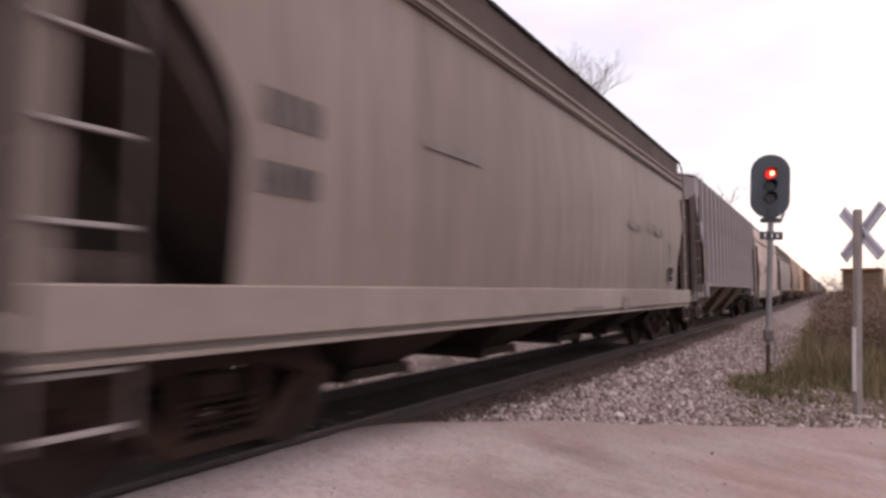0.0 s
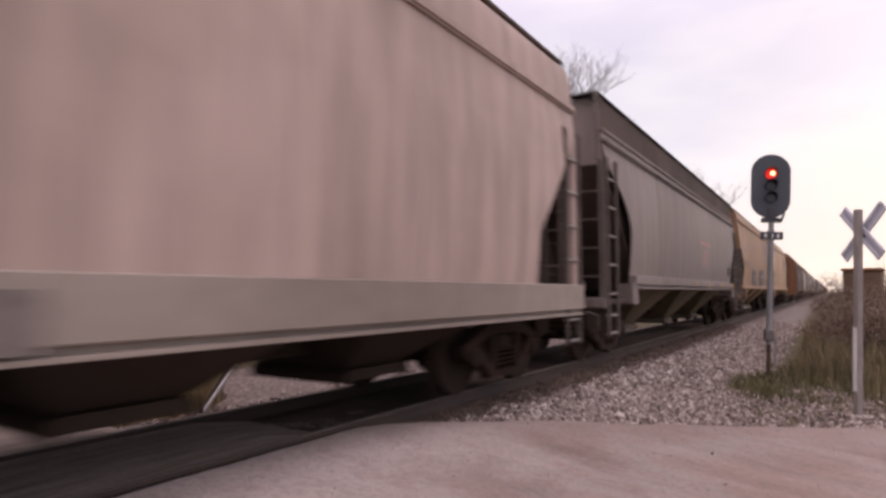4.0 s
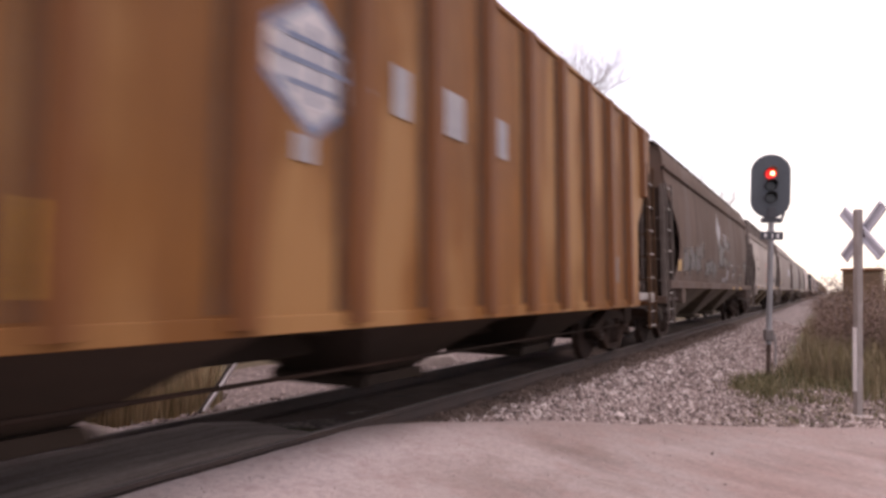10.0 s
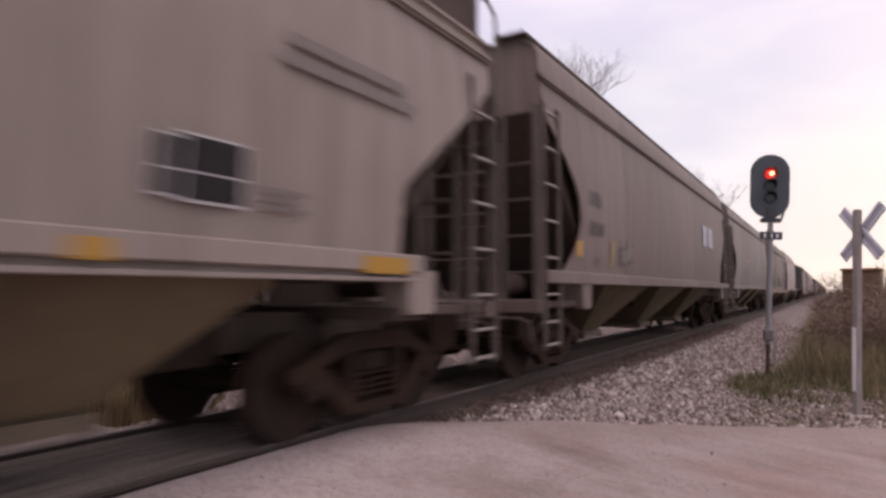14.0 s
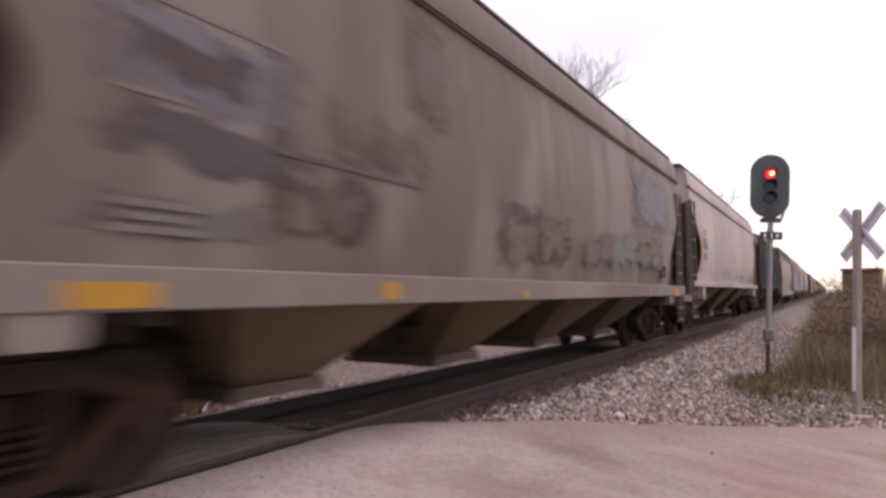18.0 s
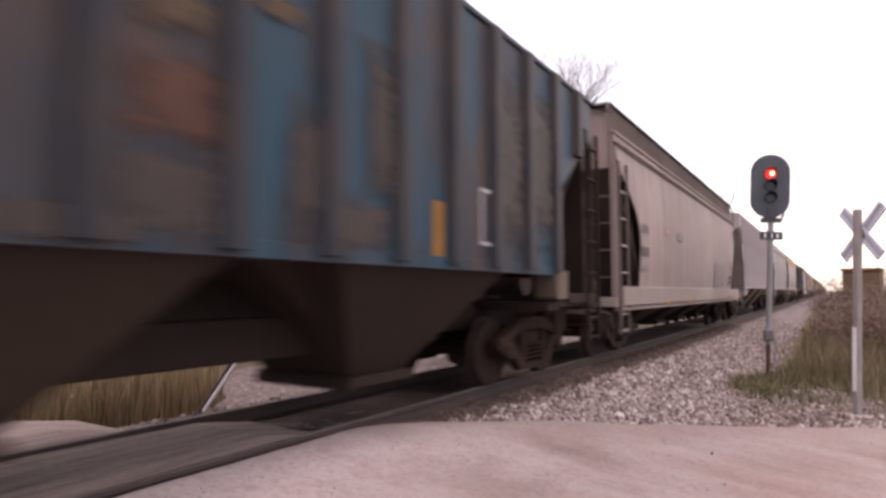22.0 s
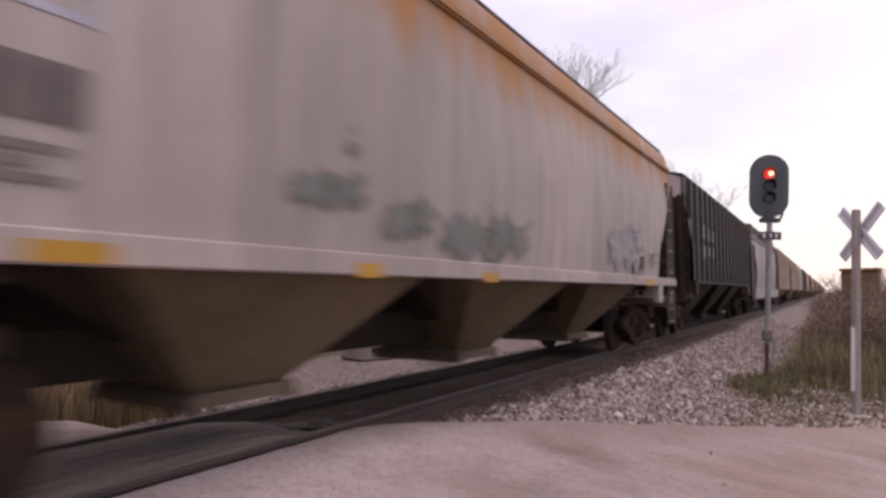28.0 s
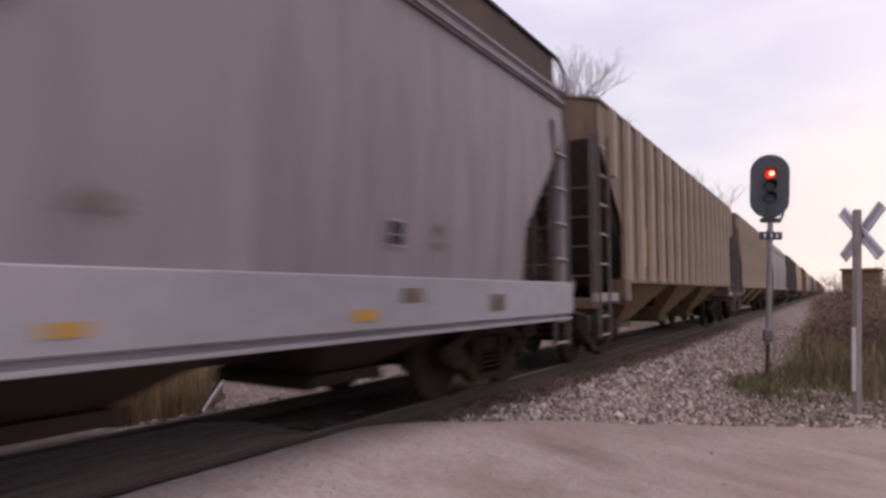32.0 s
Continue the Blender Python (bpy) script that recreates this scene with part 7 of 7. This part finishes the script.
mark(12, "strip", "yellow", -4.29, -4.05, 1.22, 1.37)
mark(12, "strip", "yellow", -1.51, -1.37, 1.21, 1.30)
mark(12, "graffiti", "green", 2.40, 3.90, 1.66, 2.42)
mark(12, "graffiti", "brown", 3.90, 5.90, 1.75, 2.40)
mark(12, "graffiti", "brown", 0.90, 2.30, 1.60, 2.30)
mark(12, "graffiti", "green", 4.44, 4.96, 1.86, 2.10)
mark(12, "graffiti", "green", 5.20, 5.72, 1.82, 2.12)
mark(12, "placard", "soft", 6.04, 6.44, 1.57, 1.91)
mark(12, "strip", "yellow", 4.60, 4.74, 1.22, 1.35)
mark(12, "strip", "yellow", 7.03, 7.61, 1.17, 1.35)
mark(13, "word3", "soft", -7.10, -6.40, 2.57, 3.01)
mark(13, "word3", "soft", -7.00, -6.34, 2.22, 2.49)
mark(13, "panel", "yellow", -7.42, -7.28, 1.86, 2.97)
mark(13, "word4", "soft", -6.99, -6.54, 2.99, 3.22)
mark(13, "word5", "soft", -6.98, -6.23, 2.57, 2.80)
mark(13, "panel", "yellow", -1.51, -1.37, 1.73, 2.23)
mark(13, "panel", "yellow", 1.15, 1.35, 1.70, 2.24)
mark(13, "line4", "soft", -2.77, -2.47, 1.73, 2.03)
mark(13, "line3", "soft", -3.37, -3.23, 1.74, 1.86)
mark(13, "line3", "soft", -0.35, -0.12, 1.73, 1.93)
mark(13, "sillb", "soft", -2.37, -2.12, 1.45, 1.55)
mark(13, "sillb", "soft", -1.63, -1.41, 1.43, 1.56)
mark(13, "smudge", "soft", 2.13, 2.61, 1.76, 2.04)
mark(13, "panel", "yellowf", 4.38, 4.56, 1.65, 2.14)
mark(13, "panel", "yellowf", 7.45, 7.62, 1.64, 2.70)
mark(13, "placard", "dark", 5.50, 5.92, 1.69, 2.02)
mark(13, "line3", "soft", 4.76, 5.15, 1.65, 1.83)
mark(13, "line3", "soft", 6.66, 7.12, 2.08, 2.37)
mark(13, "line2", "soft", 6.50, 7.40, 1.62, 1.78)
mark(13, "line2", "soft", 3.70, 4.08, 1.64, 1.76)
mark(14, "panel", "tanbrown", -7.16, -7.00, 1.67, 2.68)
mark(14, "panel", "white", -5.66, -5.20, 2.42, 3.28)
mark(14, "panel", "white", -4.82, -4.43, 2.38, 3.32)
mark(14, "panel", "white", -4.02, -3.52, 2.45, 3.35)
mark(14, "panel", "amber", -4.16, -3.92, 1.62, 2.23)
mark(14, "panel", "white", -1.50, -1.18, 1.71, 2.22)
mark(14, "panel", "amber", 1.38, 1.52, 1.64, 2.16)
mark(14, "panel", "greypatch", 1.20, 1.34, 1.65, 2.15)
mark(14, "panel", "amber", 3.76, 3.92, 1.63, 2.18)
mark(14, "frame", "white", 4.71, 5.05, 1.80, 2.44)
mark(14, "panel", "brown", 6.78, 6.92, 1.65, 2.69)
mark(14, "smudge", "rustred", 0.68, 1.42, 2.15, 2.76)
mark(14, "smudge", "rustbrown", 0.60, 1.30, 1.56, 2.20)
mark(14, "smudge", "ochre", 0.74, 1.24, 2.82, 3.12)
mark(14, "smudge", "ochre", 1.5, 2.05, 3.2, 3.42)
mark(14, "smudge", "rustbrown", 1.92, 2.32, 1.58, 2.85)
mark(14, "smudge", "rustbrown", 2.40, 3.05, 1.58, 2.12)
mark(14, "smudge", "rustbrown", 2.78, 3.2, 1.9, 3.6)
mark(14, "smudge", "rustbrown", 5.1, 5.75, 1.6, 4.2)
mark(14, "smudge", "rustbrown", 5.9, 6.8, 1.6, 4.3)
mark(14, "smudge", "rustbrown", 0.0, 0.75, 1.56, 1.80)
mark(14, "smudge", "rustbrown", -2.6, -1.6, 1.6, 2.6)
mark(14, "smudge", "rustbrown", -6.6, -5.9, 1.6, 3.0)
mark(14, "smudge", "ochre", -3.2, -2.4, 2.6, 3.4)
mark(15, "word4", "dark", -6.82, -6.24, 2.46, 2.71)
mark(15, "word5", "dark", -6.85, -6.23, 1.98, 2.25)
mark(15, "line2", "soft", -6.76, -6.25, 1.69, 1.82)
mark(15, "word3", "soft", -6.46, -6.28, 1.55, 1.63)
mark(15, "smudge", "red", -4.76, -4.39, 2.60, 2.79)
mark(15, "smudge", "soft", -3.38, -2.79, 2.54, 2.78)
mark(15, "panel", "soft", 2.56, 4.81, 1.41, 2.24)
mark(15, "strip", "yellow", -4.89, -4.62, 0.99, 1.12)
mark(15, "strip", "yellow", -2.31, -1.93, 0.97, 1.10)
mark(15, "smudge", "soft", 4.29, 4.48, 2.60, 2.72)
mark(15, "line2", "soft", 5.85, 6.40, 2.18, 2.46)
mark(15, "placard", "dark", 5.78, 6.37, 1.55, 1.89)
mark(15, "sillb", "soft", 5.17, 5.73, 1.09, 1.16)
mark(15, "strip", "yellow", 4.20, 4.40, 0.97, 1.08)
mark(15, "strip", "yellow", 6.93, 7.53, 0.96, 1.14)
mark(16, "word4", "soft", -6.29, -4.79, 2.68, 2.98)
mark(16, "word5", "soft", -6.28, -4.35, 2.26, 2.51)
mark(16, "line2", "soft", -6.20, -5.00, 1.89, 2.09)
mark(16, "smudge", "soft", -2.37, -2.23, 2.57, 2.67)
mark(16, "smudge", "soft", -1.53, -1.39, 2.63, 2.77)
mark(16, "panel", "yellowf", 1.07, 1.30, 1.64, 2.20)
mark(16, "panel", "brown", 0.78, 0.92, 1.60, 2.16)
mark(16, "panel", "yellowf", 3.48, 3.64, 1.88, 2.18)
mark(16, "placard", "dark", 4.62, 5.05, 1.86, 2.18)
mark(17, "word4", "soft", -6.83, -5.40, 3.02, 3.43)
mark(17, "word5", "soft", -7.00, -5.25, 2.52, 2.92)
mark(17, "panel", "brown", 7.05, 7.19, 2.61, 2.90)
mark(17, "line2", "soft", 6.63, 7.11, 2.15, 2.29)
mark(18, "frame", "pale", -6.65, -5.75, 2.67, 3.09)
mark(18, "word4", "dark", -6.58, -5.84, 2.77, 2.98)
mark(18, "word5", "dark", -6.80, -5.77, 2.07, 2.48)
mark(18, "line3", "soft", -6.80, -5.86, 1.80, 2.03)
mark(18, "graffiti", "green", -4.35, -3.55, 1.94, 2.27)
mark(18, "graffiti", "green", -3.19, -2.48, 1.76, 2.18)
mark(18, "graffiti", "green", -2.28, -0.32, 1.61, 2.21)
mark(18, "graffiti", "palegrey", 3.23, 5.36, 1.67, 2.54)
mark(18, "line2", "soft", -3.77, -3.63, 2.37, 2.67)
mark(18, "strip", "yellow", -6.08, -5.64, 1.43, 1.54)
mark(18, "strip", "yellow", -3.68, -3.37, 1.40, 1.52)
mark(18, "strip", "yellow", -1.57, -1.23, 1.39, 1.50)
mark(18, "placard", "dark", 5.17, 5.48, 1.72, 2.02)
mark(18, "graffiti", "palegrey", 4.77, 5.16, 2.13, 2.56)
mark(18, "graffiti", "palegrey", 4.77, 4.91, 1.63, 1.93)
mark(18, "line3", "soft", 6.13, 6.53, 1.87, 2.13)
mark(18, "strip", "yellow", 5.43, 6.18, 1.41, 1.55)
mark(19, "panel", "white", -5.38, -4.93, 2.95, 3.37)
mark(19, "panel", "white", -4.50, -4.08, 2.92, 3.33)
mark(19, "panel", "white", -3.61, -3.25, 2.93, 3.31)
mark(19, "panel", "white", -5.41, -4.97, 2.35, 2.72)
mark(19, "panel", "white", -4.53, -4.12, 2.43, 2.72)
mark(19, "panel", "white", -3.65, -3.29, 2.42, 2.74)
mark(19, "panel", "brown", -7.01, -6.70, 1.57, 2.75)
mark(19, "panel", "amber", -2.69, -2.55, 1.60, 2.10)
mark(19, "panel", "amber", -1.14, -1.00, 1.62, 2.11)
mark(19, "panel", "amber", 0.59, 0.73, 1.58, 2.08)
mark(19, "panel", "amber", 2.36, 2.50, 1.59, 2.09)
mark(19, "panel", "amber", 4.09, 4.27, 1.62, 2.06)
mark(19, "frame", "white", 4.88, 5.40, 1.80, 2.45)
mark(19, "line4", "white", 4.96, 5.32, 1.88, 2.36)
mark(19, "panel", "white", 6.32, 6.58, 1.92, 2.14)
mark(19, "panel", "amber", 6.90, 7.08, 1.62, 2.63)
mark(19, "panel", "teal", -1.99, -1.85, 1.63, 2.18)
mark(20, "word4", "soft", -6.27, -5.46, 2.68, 2.98)
mark(20, "word5", "soft", -6.27, -5.47, 2.16, 2.45)
mark(20, "line3", "soft", -6.31, -5.66, 1.60, 1.80)
mark(20, "flame", "navy", -0.43, 0.94, 2.45, 3.82)
mark(20, "flame", "white", -0.10, 0.60, 2.67, 3.46)
mark(20, "oval", "soft", -0.43, 0.53, 1.87, 2.34)
mark(20, "oval", "paint", -0.23, 0.22, 1.99, 2.21)
mark(20, "strip", "yellow", -7.05, -6.39, 1.02, 1.15)
mark(20, "strip", "yellow", -4.15, -3.83, 1.05, 1.15)
mark(20, "sillb", "soft", -5.55, -5.38, 1.15, 1.33)
mark(20, "placard", "soft", 3.72, 3.98, 1.69, 1.92)
mark(20, "line3", "soft", 4.46, 4.68, 1.71, 1.96)
mark(20, "strip", "yellow", 0.98, 1.17, 1.06, 1.14)
mark(20, "strip", "yellow", 3.21, 3.50, 1.05, 1.14)
mark(20, "sillb", "brown", 3.86, 4.19, 1.19, 1.32)
mark(20, "sillb", "brown", 5.50, 5.85, 1.07, 1.26)
mark(20, "smudge", "soft", 1.1, 1.37, 1.69, 1.84)
mark(21, "panel", "yellowf", -5.94, -5.22, 1.82, 2.65)
mark(21, "word3", "soft", -4.36, -2.78, 3.63, 4.18)

cars, rolling = [], []
for k, (kind, paint, eave, s_top, s_low, label, fascia) in enumerate(ROSTER):
    length = GAPS[k + 1] - GAPS[k]
    dark = paint in ("blue", "blue_rust", "dark_brown", "rusty_brown")
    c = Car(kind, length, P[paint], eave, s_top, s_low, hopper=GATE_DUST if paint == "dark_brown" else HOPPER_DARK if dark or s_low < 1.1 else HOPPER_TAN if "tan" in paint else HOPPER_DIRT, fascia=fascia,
            sill_paint=LILAC_SILL if paint == "lavender_grey" else PALE_SILL if s_low < 1.1 and fascia else DULL_SILL if k == 12 else None, end_paint=DARK_END if "blue" in paint else POST[paint] if paint == "rusty_brown" else None,
            gape=1.75 if k == 9 else 1.2 if k == 1 else 1.45 if fascia else 1.08 if paint in ("silver", "rusty_brown") else 1.35 if "blue" in paint or paint == "ribbed_grey" else 1.2, posts=14 if paint == "rusty_brown" else 18, post_paint=POST.get(paint), board=4.95 if paint in ("pink_cream", "dark_brown", "grey_brown", "off_white", "tan", "tan_b") else 4.85, band=k != 3)
    c.low = 0.57 if "tan" in paint else 0.42 if kind == "rib" else 0.50
    wheels = []
    car = make_car(c, label, wheels, MARKS.get(k, ()), bays=4 if s_low < 1.1 and fascia or k == 12 else 3)
    cars.append((car, (GAPS[k] + GAPS[k + 1]) / 2))
    rolling.append((wheels, (GAPS[k] + GAPS[k + 1]) / 2))

# the rest of the train, out to the horizon
far_rng = random.Random(4)
TAIL = (("round", "light_grey", 4.2, 1.6, 1.42), ("rib", "dark_grey", 4.6, 1.5, 1.5), ("step", "tan", 4.33, 1.57, 1.41), ("rib", "rusty_brown", 4.66, 1.04, 1.04), ("round", "pale_grey", 4.2, 1.6, 1.42), ("round", "grey_brown", 4.24, 1.58, 1.4))
TAIL_LABEL = ("light grey rounded hopper car far down the train", "dark grey ribbed hopper car far down the train", "tan covered hopper car far down the train", "rusty brown ribbed hopper car far down the train", "pale grey rounded hopper car far down the train", "grey-brown rounded hopper car far down the train")
models = []
at = GAPS[-1]
for k in range(26):
    i = k if k < 6 else far_rng.randrange(6)
    if k < 6:
        kind, paint, eave, s_top, s_low = TAIL[i]
        c = Car(kind, 18.2, P[paint], eave, s_top, s_low, hopper=HOPPER_DARK if "dark" in paint or "brown" in paint else HOPPER_DIRT, post_paint=POST.get(paint))
        car = make_car(c, TAIL_LABEL[i], near=False)
        models.append(car)
    else:
        car = copy_thing(models[i], pose(0, 0, 0))
    cars.append((car, at + 9.1))
    at += 18.2


def motions():
    """The train rolls past; wheels turn while they are near."""
    times = [k for k in range(33)]
    for car, u in cars:
        walk(car, [(t, pose(0, u - displacement(t), 0)) for t in times])
    for wheels, u in rolling:
        for ws, off, sg in wheels:
            near = [k for k in range(961) if -14 < u + off - displacement(k / 30) < 42]
            rest = pose(0, sg * 0.89, WHEEL_R)
            if not near:
                continue
            start = displacement(near[0] / 30)
            rows = [] if near[0] == 0 else [(0, rest)]
            last = rest
            for k in near:
                last = pose(0, sg * 0.89, WHEEL_R, math.degrees((displacement(k / 30) - start) / WHEEL_R) % 360)
                rows.append((k / 30, last))
            if near[-1] < 960:
                rows.append((32.0, last))
            if len(rows) > 1:
                walk(ws, rows)


motions()
